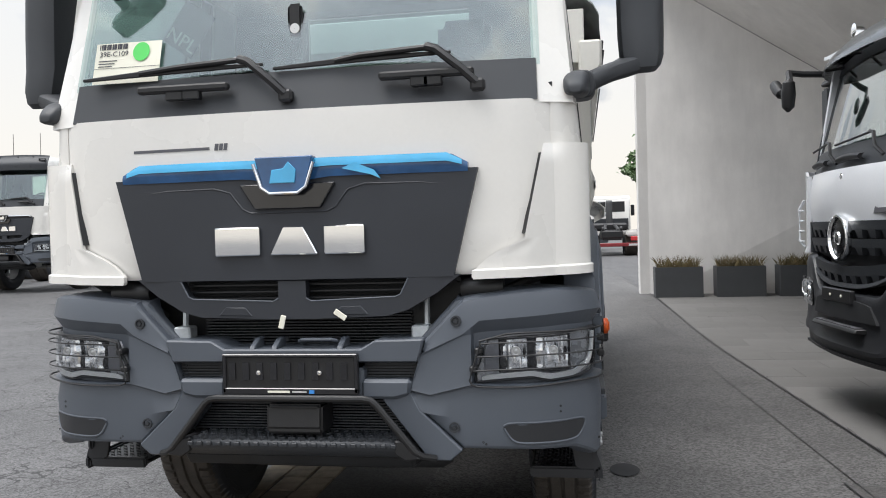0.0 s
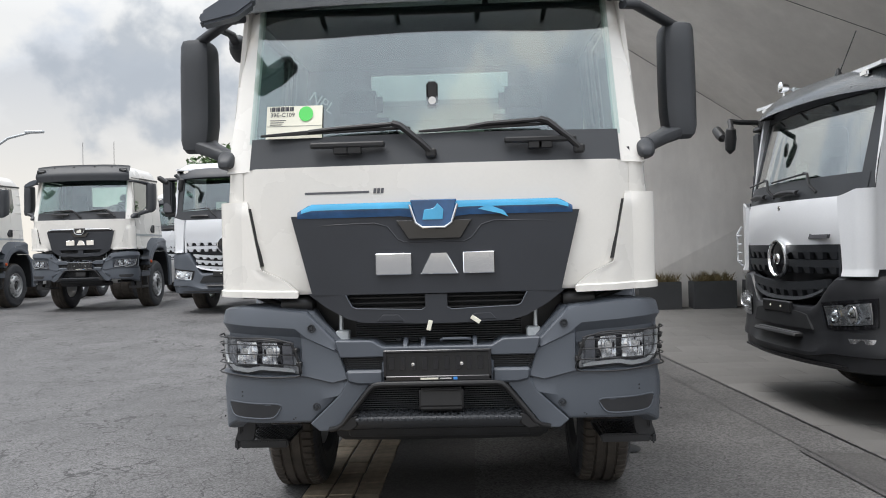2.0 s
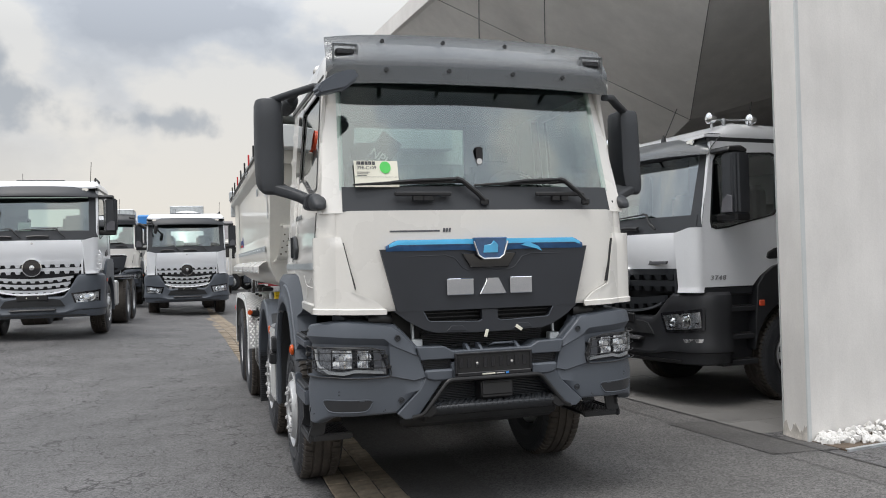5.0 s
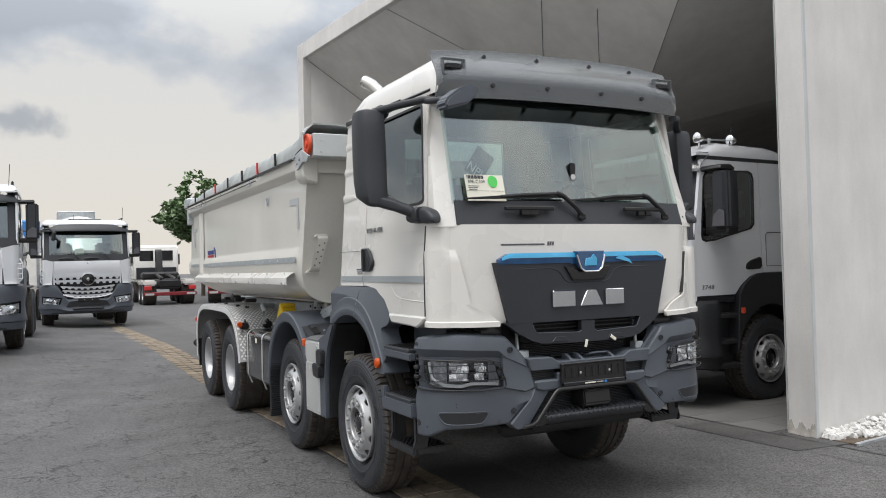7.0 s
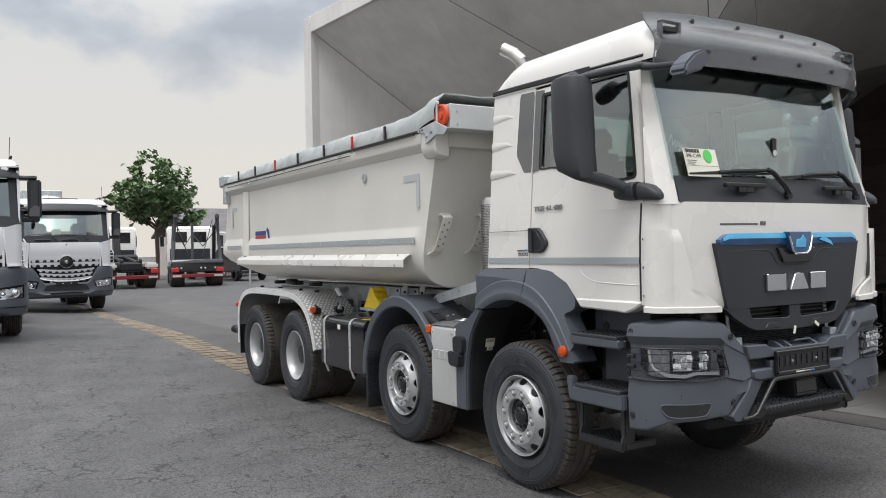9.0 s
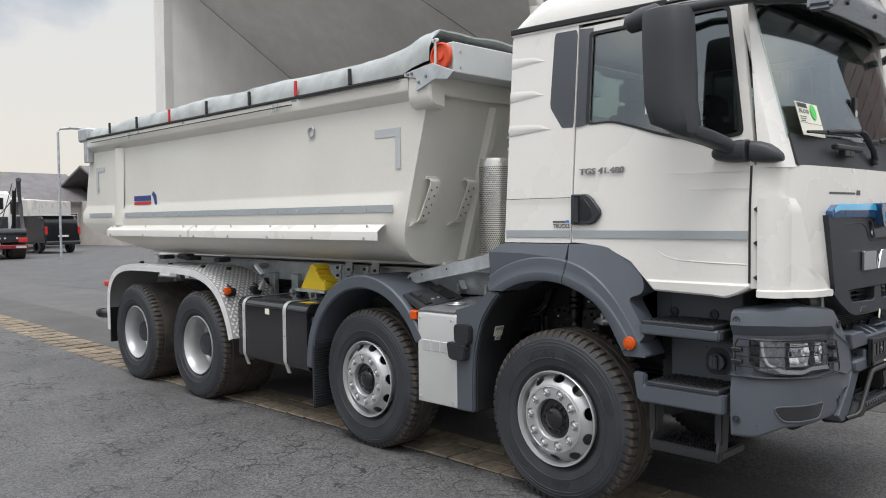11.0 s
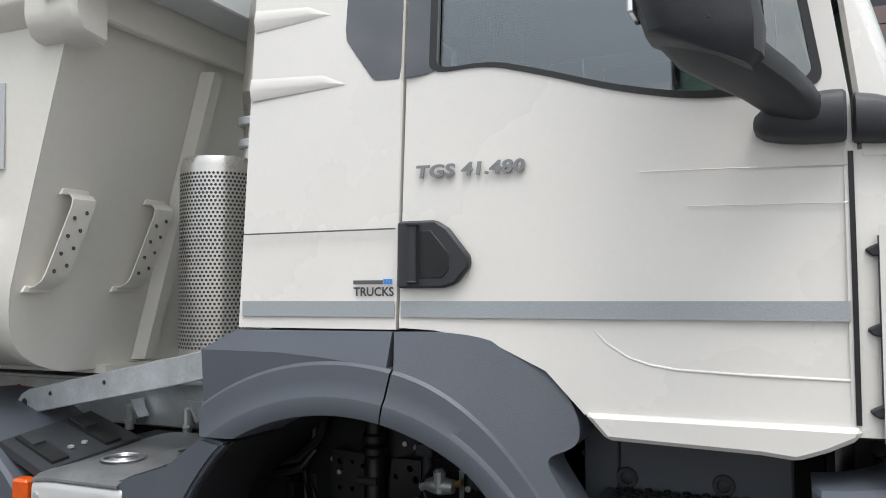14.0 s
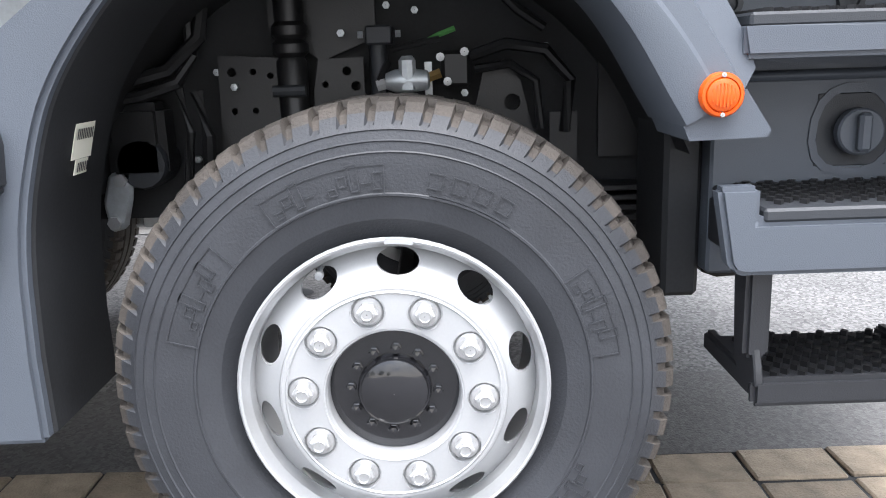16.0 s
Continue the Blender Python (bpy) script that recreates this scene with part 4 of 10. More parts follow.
            part("antenna", bm, BLACK, truck)
    # sun visor
    def vis(u, v):
        a = abs(u)
        x = u * (1.005 + 0.015 * (1 - v))
        y = 0.33 + 0.085 * a ** 4 + 0.15 * smooth((v - 0.35) / 0.65) * (1 - 0.35 * a ** 4) - 0.02 * math.sin(v * 3.1) * a ** 4
        z = 2.83 - 0.015 * a * a + 0.36 * v - 0.025 * a ** 4 * v
        return Vector((x, y, z))
    bm = sheet(B(), vis, lin(-1, 1, 28), lin(0, 1, 12), (0, 0.012, 0))
    vz = part("sun_visor", bm, SMOKE if full else DARK, truck, "smoked grey translucent sun visor")
    for x in (-0.62, -0.2, 0.25, 0.62):
        for v in (0.24, 0.86):
            p = vis(x, v)
            bm = tube(B(), [(p.x, p.y - 0.012, p.z + 0.001), (p.x, p.y - 0.002, p.z)], 0.014, 10)
            part("visor_stud", bm, BLACK, vz)
            bm = tube(B(), [(p.x, p.y + 0.012, p.z), (p.x, p.y + 0.12, p.z + 0.01)], 0.016, 6)
            part("visor_bracket", bm, BLACK, vz)
    for s in (-1, 1):
        p = vis(0.88 * s, 0.60)
        for q0, q1, z0, z1 in ((-0.085, 0.085, 0.048, 0.060), (-0.085, 0.085, -0.060, -0.048), (-0.085, -0.072, -0.048, 0.048), (0.072, 0.085, -0.048, 0.048)):
            bm = bx(B(), p.x + q0, p.x + q1, p.y - 0.022, p.y + 0.02, p.z + z0, p.z + z1, 0.004)
            part("lamp_recess", bm, SMOKE if full else DARK, vz)
        bm = bx(B(), p.x - 0.062, p.x + 0.062, p.y - 0.020, p.y + 0.03, p.z - 0.018, p.z + 0.026, 0.012)
        r = part("marker_lamp", bm, BLACK, vz)
        bm = bx(B(), p.x - 0.048, p.x + 0.048, p.y - 0.022, p.y - 0.012, p.z - 0.012, p.z + 0.018, 0.008)
        part("lens", bm, CLEAR, r)
    bm = sheet(B(), lambda u, v: Vector((u * 0.985, 0.42 + 0.1 * u * u + 0.06 * v, 2.87 + 0.14 * v)), lin(-1, 1, 12), (0, 1), (0, 0.02, 0))
    part("screen_header", bm, BLACK, truck)
    # sides
    for s in (-1, 1):
        fn = lambda u, v: Vector((s * side_x(v), u, v))
        th = (-s * 0.035, 0, 0)
        win = rounded([(1.46, 2.285), (1.46, 2.36), (1.46, 2.75), (1.46, 2.805), (1.39, 2.805), (0.71, 2.805), (0.636, 2.805), (0.622, 2.72), (0.549, 2.25), (0.535, 2.16), (0.62, 2.150), (0.80, 2.150), (0.98, 2.190), (1.16, 2.250), (1.30, 2.290)], 3, 0.2)
        door = [(1.552, 1.59), (1.552, 2.86), (0.60, 2.86), (0.56, 2.80), (0.455, 2.02), (0.448, 1.39), (0.60, 1.375), (1.055, 1.39), (1.15, 1.49), (1.30, 1.56), (1.45, 1.585)]
        bm = plate(B(), door, [win], fn, th)
        d = part("door", bm, WHITE, truck, "white cab door with a black mirror")
        # window frame and pane
        big = [(1.0 + (y - 1.0) * 1.045, 2.48 + (z - 2.48) * 1.055) for y, z in win]
        bm = plate(B(), big, [win], lambda u, v: Vector((s * (side_x(v) + 0.004), u, v)), (-s * 0.03, 0, 0))
        part("window_seal", bm, BLACK, d)
        bm = plate(B(), win, [], lambda u, v: Vector((s * (side_x(v) - 0.012), u, v)), (-s * 0.004, 0, 0))
        part("window_pane", bm, SIDEGLASS, d)
        bm = plate(B(), [(1.455, 2.285), (1.455, 2.845), (1.551, 2.855), (1.551, 2.272), (1.49, 2.276)], [], lambda u, v: Vector((s * (side_x(v) + 0.003), u, v)), (-s * 0.01, 0, 0))
        part("pillar_cover", bm, DARKGLASS, d)
        # handle
        bm = prism(B(), [(1.55, 1.695), (1.55, 1.872), (1.44, 1.872), (1.405, 1.85), (1.345, 1.775), (1.345, 1.75), (1.385, 1.705), (1.42, 1.695)], "x", s * (side_x(1.7) - 0.01), s * (side_x(1.7) + 0.016), 0.006)
        h = part("door_handle", bm, DARK, d, "black recessed door handle")
        bm = prism(B(), [(1.485, 1.72), (1.485, 1.845), (1.45, 1.845), (1.40, 1.785), (1.40, 1.74), (1.42, 1.72)], "x", s * 1.10, s * 1.126, 0.002)
        part("handle_cup", bm, BLACK, h)
        bm = bx(B(), s * 1.118, s * 1.134, 1.487, 1.515, 1.71, 1.86, 0.004)
        part("pull_bar", bm, DARK, h)
        # reflective stripe
        for y0, y1 in ((0.478, 1.545), (1.565, 2.06)):
            bm = sheet(B(), lambda u, v: Vector((s * (side_x(v) + 0.0035), u, v)), (y0, y1), (1.618, 1.661), (-s * 0.003, 0, 0))
            part("reflective_stripe", bm, STRIPE, d)
        # pressed crease below
        bm = tube(B(), [(s * 1.1030, 0.48, 1.492), (s * 1.1035, 0.70, 1.497), (s * 1.1035, 0.84, 1.503), (s * 1.1032, 0.90, 1.512), (s * 1.1026, 0.95, 1.528), (s * 1.1016, 1.0, 1.56), (s * 1.0980, 1.045, 1.605)], 0.0036, 10)
        part("door_crease", bm, WHITE, d)
        for pts, r in (([(s * (side_x(1.967) - 0.001), 0.92, 1.968), (s * side_x(1.96), 0.70, 1.963), (s * side_x(1.95), 0.475, 1.956)], 0.0014), ([(s * (side_x(1.88) - 0.001), 0.81, 1.88), (s * side_x(1.87), 0.475, 1.873)], 0.0014)):
            part("door_crease", tube(B(), pts, r, 5), WHITE, d)
        # skirt
        bm = prism(B(), [(0.46, 1.395), (1.055, 1.395), (1.0, 1.335), (0.66, 1.325), (0.59, 1.318), (0.53, 1.34), (0.47, 1.37)], "x", s * 1.02, s * 1.125, 0.01)
        part("door_skirt", bm, WHITE, d)
        # rear side panel with its dark window
        qwin = rounded([(1.5665, 2.272), (1.5665, 2.855), (1.738, 2.86), (1.750, 2.41), (1.652, 2.276)], 2, 0.06)
        bm = plate(B(), [(1.562, 1.585), (1.562, 2.90), (2.06, 2.915), (2.075, 2.86), (2.075, 1.585)], [qwin], fn, th)
        q = part("side_panel", bm, WHITE, truck)
        bm = plate(B(), qwin, [], lambda u, v: Vector((s * (side_x(v) + 0.002), u, v)), (-s * 0.02, 0, 0))
        part("quarter_window", bm, DARKGLASS, q)
        for z in (2.70, 2.49, 2.275):
            bm = B()
            y0, y1 = 1.80 - 0.06 * (z < 2.4), 2.07
            o = side_x(z)
            lo = [(s * o, y0, z), (s * (o + 0.007), y0 + 0.08, z + 0.014), (s * (o + 0.008), y1, z + 0.016), (s * o, y1, z - 0.018)]
            vs = [bm.verts.new(v) for v in lo]
            vs.append(bm.verts.new((s * o, y1, z + 0.05)))
            vs.append(bm.verts.new((s * o, y0 + 0.08, z + 0.035)))
            bm.faces.new((vs[0], vs[1], vs[2], vs[3]))
            bm.faces.new((vs[1], vs[5], vs[4], vs[2]))
            bm.faces.new((vs[0], vs[5], vs[1]))
            bm.faces.new((vs[3], vs[2], vs[4]))
            rec(bm)
            part("pressed_rib", bm, WHITE, q)
        bm = bx(B(), s * (side_x(1.8) - 0.002) if s > 0 else -side_x(1.8) - 0.0015, s * (side_x(1.8) + 0.0015) if s > 0 else -side_x(1.8) + 0.002, 1.565, 2.07, 1.853, 1.857)
        part("panel_joint", bm, GREYTRIM, q)
        # mirrors
        bm = B()
        prof = rounded([(1.262, 0.665), (1.31, 0.640), (1.415, 0.648), (1.45, 0.715), (1.45, 0.82), (1.425, 0.885), (1.275, 0.885), (1.262, 0.83)], 1, 0.22)
        zs = [2.150, 2.165, 2.20, 2.30, 2.45, 2.62, 2.735, 2.762, 2.770]
        gs = [0.62, 0.80, 0.93, 0.985, 1.0, 0.99, 0.96, 0.88, 0.74]
        cxm, cym = 1.355, 0.765
        rows = [[bm.verts.new((s * (cxm + (p[0] - cxm) * k), cym + (p[1] - cym) * k + 0.04 * (z - 2.4) - 0.03 * smooth((2.26 - z) / 0.1), z + 0.03 * smooth((2.2 - z) / 0.05) * (p[1] - cym) / 0.12)) for p in prof] for z, k in zip(zs, gs)]
        for a, b in zip(rows, rows[1:]):
            for i in range(len(prof)):
                j = (i + 1) % len(prof)
                bm.faces.new((a[i], a[j], b[j], b[i]))
        bm.faces.new(rows[0])
        bm.faces.new(rows[-1])
        rec(bm)
        mr = part("door_mirror", bm, DARK, truck, "large grey door mirror on a bracket")
        bm = bx(B(), *sorted((s * 1.31, s * 1.40)), 0.868, 0.884, 2.25, 2.70, 0.004)
        part("mirror_glass", bm, CHROME, mr)
        def loft(rings, name="mirror_bracket"):
            """Rounded body through rings of points."""
            bm = B()
            r = [[bm.verts.new(p) for p in ring] for ring in rings]
            n = len(r[0])
            for a, b in zip(r, r[1:]):
                for i in range(n):
                    bm.faces.new((a[i], a[(i + 1) % n], b[(i + 1) % n], b[i]))
            bm.faces.new(r[0])
            bm.faces.new(r[-1])
            rec(bm)
            part(name, bm, DARK, mr)
        def soft(t):
            """A point on a rounded square."""
            c, d = math.cos(t), math.sin(t)
            return math.copysign(abs(c) ** 0.65, c), math.copysign(abs(d) ** 0.65, d)
        turn = [2 * math.pi * k / 16 for k in range(16)]
        def arm(pts, sizes):
            rings = []
            for k, p in enumerate(pts):
                d0 = (Vector(pts[min(k + 1, len(pts) - 1)]) - Vector(pts[max(k - 1, 0)])).normalized()
                sd = d0.cross(Vector((0, 0, 1))).normalized()
                up = sd.cross(d0)
                w, h = sizes[min(k, len(sizes) - 1)]
                rings.append([Vector(p) + sd * soft(t)[0] * w + up * soft(t)[1] * h for t in turn])
            loft(rings)
        arm([(s * 1.0, 0.42, 2.80), (s * 1.08, 0.47, 2.81), (s * 1.20, 0.60, 2.79), (s * 1.33, 0.72, 2.76)], [(0.03, 0.022)])
        arm([(s * 1.365, 0.765, 2.225), (s * 1.335, 0.730, 2.180), (s * 1.28, 0.680, 2.150), (s * 1.22, 0.630, 2.125), (s * 1.165, 0.590, 2.098), (s * 1.12, 0.562, 2.068)], [(0.095, 0.05), (0.092, 0.045), (0.080, 0.040), (0.068, 0.038), (0.058, 0.038), (0.052, 0.036)])
        # two rounded feet, one on the door and one before the seam
        loft([[Vector((s * (1.10 + soft(t)[0] * w), y, z + soft(t)[1] * h)) for t in turn] for y, z, w, h in ((0.662, 2.052, 0.02, 0.008), (0.658, 2.052, 0.035, 0.020), (0.640, 2.053, 0.052, 0.034), (0.605, 2.056, 0.060, 0.046), (0.555, 2.059, 0.063, 0.054), (0.505, 2.060, 0.063, 0.056), (0.482, 2.060, 0.062, 0.055), (0.476, 2.060, 0.056, 0.050))], "bracket_foot")
        loft([[Vector((s * (1.085 + soft(t)[0] * w), y, z + soft(t)[1] * h)) for t in turn] for y, z, w, h in ((0.464, 2.055, 0.050, 0.048), (0.458, 2.055, 0.058, 0.054), (0.420, 2.050, 0.056, 0.052), (0.380, 2.043, 0.050, 0.046), (0.345, 2.030, 0.042, 0.034), (0.322, 2.020, 0.032, 0.022), (0.314, 2.016, 0.020, 0.012))], "bracket_foot")
        if s < 0:
            bm = prism(B(), [(-0.165, -0.035), (-0.155, -0.062), (0.02, -0.055), (0.12, -0.010), (0.135, 0.035), (0.09, 0.062), (-0.02, 0.050), (-0.14, 0.005)], "y", -0.06, 0.05, 0.028, 2)
            bmesh.ops.transform(bm, matrix=pose(-0.985, 0.17, 2.775, 0, -14, 12), verts=bm.verts)
            part("kerb_mirror", bm, GREY, mr, "small grey kerb mirror")
            arm([(-1.06, 0.46, 2.80), (-1.06, 0.34, 2.78), (-1.04, 0.20, 2.765)], [(0.03, 0.02)])
            bm = lathe(B(), [(0.01, -0.12), (0.05, -0.09), (0.06, 0.0), (0.05, 0.08), (0.01, 0.11)], "y", (0, 0, 0), 14, True)
            bmesh.ops.transform(bm, matrix=pose(-1.19, 1.02, 2.79, -14, 0, 10), verts=bm.verts)
            part("ramp_mirror", bm, DARK, mr, "black ramp mirror above the door")
            arm([(-1.19, 0.98, 2.80), (-1.17, 0.8, 2.82), (-1.18, 0.6, 2.80)], [(0.025, 0.016)])
    # back wall with its window, floor
    bm = plate(B(), [(-1.0, 1.5), (1.0, 1.5), (1.0, 2.88), (-1.0, 2.88)], [[(-0.52, 2.36), (0.47, 2.36), (0.47, 2.82), (-0.52, 2.82)]], lambda u, v: Vector((u, 2.04, v)), (0, 0.03, 0))
    part("back_wall", bm, WHITE, truck)
    bm = plate(B(), [(-1.0, 1.5), (1.0, 1.5), (1.0, 2.88), (-1.0, 2.88)], [[(-0.52, 2.36), (0.47, 2.36), (0.47, 2.82), (-0.52, 2.82)]], lambda u, v: Vector((u, 2.025, v)), (0, 0.012, 0))
    part("back_lining", bm, GREYTRIM, truck)
    bm = bx(B(), -0.519, 0.469, 2.05, 2.056, 2.361, 2.819)
    part("rear_window", bm, REARGLASS, truck)
    bm = bx(B(), -0.97, 0.97, 0.56, 2.02, 2.862, 2.874, 0.004)
    part("headliner", bm, GREYTRIM, truck)
    bm = bx(B(), -1.04, 1.04, 0.40, 2.03, 1.36, 1.42)
    part("cab_floor", bm, BLACK, truck)
    # dashboard, wheel, seats
    def dash(u, v):
        return Vector((u * 1.0, 0.34 + 0.45 * v, 2.02 + 0.07 * math.sin(v * math.pi) - 0.5 * smooth((v - 0.8) / 0.2) + 0.03 * smooth((u - 0.1) / 0.2)))
    bm = sheet(B(), dash, lin(-1, 1, 16), lin(0, 1, 10), (0, 0, -0.06))
    part("dashboard", bm, SEAT, truck)
    bm = B()
    c = Vector((0.48, 0.86, 2.13))
    ax, up = Vector((1, 0, 0)), Vector((0, 0.5, 0.86)).normalized()
    tube(bm, [c + 0.225 * (math.cos(t) * ax + math.sin(t) * up) for t in lin(0, 2 * math.pi, 24)], 0.016, 8)
    tube(bm, [c - 0.22 * ax, c + Vector((0, -0.03, -0.05)), c + 0.22 * ax], 0.018, 6)
    tube(bm, [c + Vector((0, -0.03, -0.05)), (0.48, 0.62, 1.85)], 0.04, 8)
    part("steering_wheel", bm, BLACK, truck)
    for x in (-0.52, 0.52):
        bm = bx(B(), x - 0.25, x + 0.25, 0.95, 1.45, 1.72, 1.88, 0.05, 2)
        bx(bm, x - 0.24, x + 0.24, 1.38, 1.56, 1.85, 2.42, 0.06, 2)
        bx(bm, x - 0.14, x + 0.14, 1.42, 1.54, 2.42, 2.60, 0.04, 2)
        bx(bm, x - 0.15, x + 0.15, 1.0, 1.4, 1.42, 1.74, 0.02)
        part("seat", bm, SEAT, truck, "dark fabric cab seat")


def bumper(truck, full=True):
    """Grey front bumper with lamps, guards and step."""
    def line(u, pts):
        u = abs(u)
        for (a, p), (b, q) in zip(pts, pts[1:]):
            if u <= b:
                return p + (q - p) * max(0.0, (u - a) / (b - a))
        return pts[-1][1]
    # lines along the corner: top and bottom edge, creases round the lamp
    TOP = ((0.453, 0.9165), (0.512, 1.102), (0.658, 1.254), (0.705, 1.264), (0.88, 1.285), (1.05, 1.286), (1.30, 1.268), (1.40, 1.262))
    BOT = ((0.453, 0.9145), (0.491, 0.840), (0.648, 0.692), (0.75, 0.690), (1.06, 0.684), (1.13, 0.660), (1.20, 0.632), (1.40, 0.622))
    FOLD = ((0.45, 0.84), (0.60, 0.815), (0.735, 0.803), (0.95, 0.816), (1.15, 0.850), (1.40, 0.86))
    CREASE = ((0.45, 0.915), (0.529, 0.895), (0.68, 0.931), (0.80, 0.926), (1.0, 0.930), (1.40, 0.936))
    LEDGE = ((0.45, 1.02), (0.655, 1.116), (0.72, 1.126), (0.84, 1.135), (1.05, 1.145), (1.40, 1.136))
    BROW = ((0.45, 1.03), (0.655, 1.122), (0.717, 1.171), (0.98, 1.190), (1.12, 1.196), (1.40, 1.19))
    for s in (-1, 1):
        us = [0.453, 0.462, 0.475, 0.491, 0.502, 0.512, 0.529, 0.56, 0.60, 0.630, 0.648, 0.658, 0.670, 0.684, 0.692, 0.705, 0.717, 0.75, 0.78, 0.82] + lin(0.85, 1.30, 19) + [1.335]
        def fn(u, row):
            lo, hi = line(u, BOT), line(u, TOP)
            lamp = smooth((u - 0.684) / 0.010)
            edge = smooth((u - 0.60) / 0.08)
            c = line(u, CREASE)
            z, o = ((lo, -0.020), (lo + 0.006, 0.004), (lo + 0.016, 0.010), (line(u, FOLD), 0.018), (c - 0.008, 0.006), (c, 0.008), (c + 0.004, 0.022),
                    (c + 0.011, 0.020 - 0.030 * lamp), (line(u, LEDGE), 0.016 - 0.026 * lamp), (line(u, BROW), 0.022), (hi - 0.034, 0.013), (hi - 0.014, 0.010 - 0.004 * edge), (hi - 0.004, 0.004 - 0.016 * edge), (hi, -0.004 - 0.036 * edge), (hi + 0.006 * edge, -0.03 - 0.07 * edge))[row]
            z = max(lo + 0.0002 * row, min(z, hi + 0.01 * edge - 0.0002 * (14 - row)))
            x, y = bump_xy(u, o)
            return Vector((s * x, y, z))
        bm = sheet(B(), fn, us, range(15))
        ex = bmesh.ops.extrude_face_region(bm, geom=list(bm.faces), use_keep_orig=True)["geom"]
        for v in ex:
            if isinstance(v, bmesh.types.BMVert):
                d = Vector((0, 1.0, 0)) - Vector((v.co.x, v.co.y, 0))
                v.co += d.normalized() * 0.05
        rec(bm)
        b = part("bumper_corner", bm, GREY, truck, "grey plastic bumper corner", sharp=0.30)
        # lower air pocket: proud dark plate for the recess's shade, in a bevelled rim
        hole = rounded([(0.786, 0.792), (0.94, 0.793), (1.105, 0.797), (1.112, 0.772), (1.075, 0.726), (1.02, 0.717), (0.85, 0.717), (0.822, 0.732)], 2, 0.2)
        def skin(u, z, o):
            x, y = bump_xy(u, o)
            return Vector((s * x, y, z))
        bm = plate(B(), hole, [], lambda u, z: skin(u, z, 0.0168), (0, 0.003, 0))
        part("pocket_plate", bm, BLACKPLASTIC, b)
        bm = tube(B(), [skin(u, z, 0.0145) for u, z in hole + hole[:1]], 0.0052, 8)
        part("pocket_lip", bm, GREY, b)
        # bolts and sensors
        bm = B()
        for u, z, o in ((0.631, 1.171, 0.018), (0.615, 0.777, 0.013), (1.305, 1.216, 0.012), (1.305, 0.718, 0.012)):
            x, y = bump_xy(u, o)
            ax = "y" if u < 1 else "x"
            d = -1 if ax == "y" else s
            lathe(bm, [(0.021, 0.0 * d), (0.020, 0.006 * d), (0.015, 0.006 * d), (0.013, 0.001 * d), (0.008, 0.001 * d), (0.007, 0.006 * d), (0.001, 0.006 * d)], ax, (s * x, y, z), 14)
        part("bolt", bm, DARK, b)
        bm = B()
        for u, z in ((0.995, 0.850), (0.995, 0.830), (0.722, 0.724), (0.732, 0.717), (1.20, 0.70)):
            x, y = bump_xy(u, 0.022)
            lathe(bm, [(0.0045, -0.003), (0.001, -0.0035)], "y", (s * x, y, z), 8)
        part("screw", bm, BLACK, b)
        # lamp
        lamp_us = [0.70, 0.715, 0.73, 0.745] + lin(0.78, 1.235, 14)
        def lz(u, v):
            lo = line(u, ((0.70, 0.946), (0.90, 0.962), (0.96, 0.946), (1.10, 0.956), (1.20, 0.975), (1.235, 1.02)))
            hi = line(u, ((0.70, 0.985), (0.745, 1.098), (0.85, 1.110), (1.235, 1.124)))
            return lo + (hi - lo) * v
        bm = strip(s, lamp_us, lin(0, 1, 6), 0.0, 0.02, lz)
        hl = part("headlight", bm, LAMPGREY, truck, "headlight behind black wire guards")
        # dark tube draws the shadow line round the lamp
        edge = [(u_, lz(u_, 0) - 0.004) for u_ in lamp_us] + [(u_, lz(u_, 1) + 0.003) for u_ in lamp_us[::-1]]
        bm = tube(B(), [skin(u_, z_, 0.002) for u_, z_ in edge + edge[:1]], 0.006, 6)
        part("lamp_shadow_line", bm, BLACKPLASTIC, hl)
        bm = strip(s, lin(1.185, 1.233, 5), lin(0.04, 0.96, 4), 0.004, 0.006, lz)
        part("bezel", bm, GLOSSBLACK, hl)
        for u0, u1 in ((0.808, 0.884), (0.914, 1.036)):
            bm = strip(s, lin(u0 - 0.018, u1 + 0.016, 6), lin(0.16, 0.97, 4), 0.006, 0.012, lz)
            part("bezel", bm, GLOSSBLACK, hl)
            n = 3
            for i in range(n):
                a, c = u0 + (u1 - u0) * i / n, u0 + (u1 - u0) * (i + 1) / n
                bm = strip(s, lin(a, c - 0.0005, 5), lin(0.24, 0.94, 8), 0.012, 0.010, lz)
                for vt in bm.verts:
                    vt.co.y += 0.006 * math.cos((abs(vt.co.x) - a) / (c - a) * 5.0 + i * 1.3) + 0.004 * math.sin(vt.co.z * 70 + i * 1.7)
                part("reflector", bm, LAMPSILVER, hl, sharp=0.3)
            um = (u0 + u1) / 2
            x, y = bump_xy(um, 0.018)
            bm = lathe(B(), [(0.018, 0.0), (0.017, -0.004), (0.013, -0.004), (0.011, 0.0), (0.006, -0.002), (0.001, -0.003)], "y", (s * x, y - 0.004, lz(um, 0.66)), 16)
            part("bulb_shield", bm, STEEL, hl)
        bm = strip(s, lin(0.725, 1.13, 22), [0.02, 0.08, 0.14], 0.013, 0.006, lambda u, v: lz(u, v + 0.12 * smooth((u - 1.06) / 0.06)))
        part("daylight_strip", bm, STEEL, hl)
        bm = B()
        tube(bm, [skin(u, z, 0.012) for u, z in ((1.12, 0.988), (1.15, 1.01), (1.168, 1.05), (1.176, 1.112))], 0.009, 8)
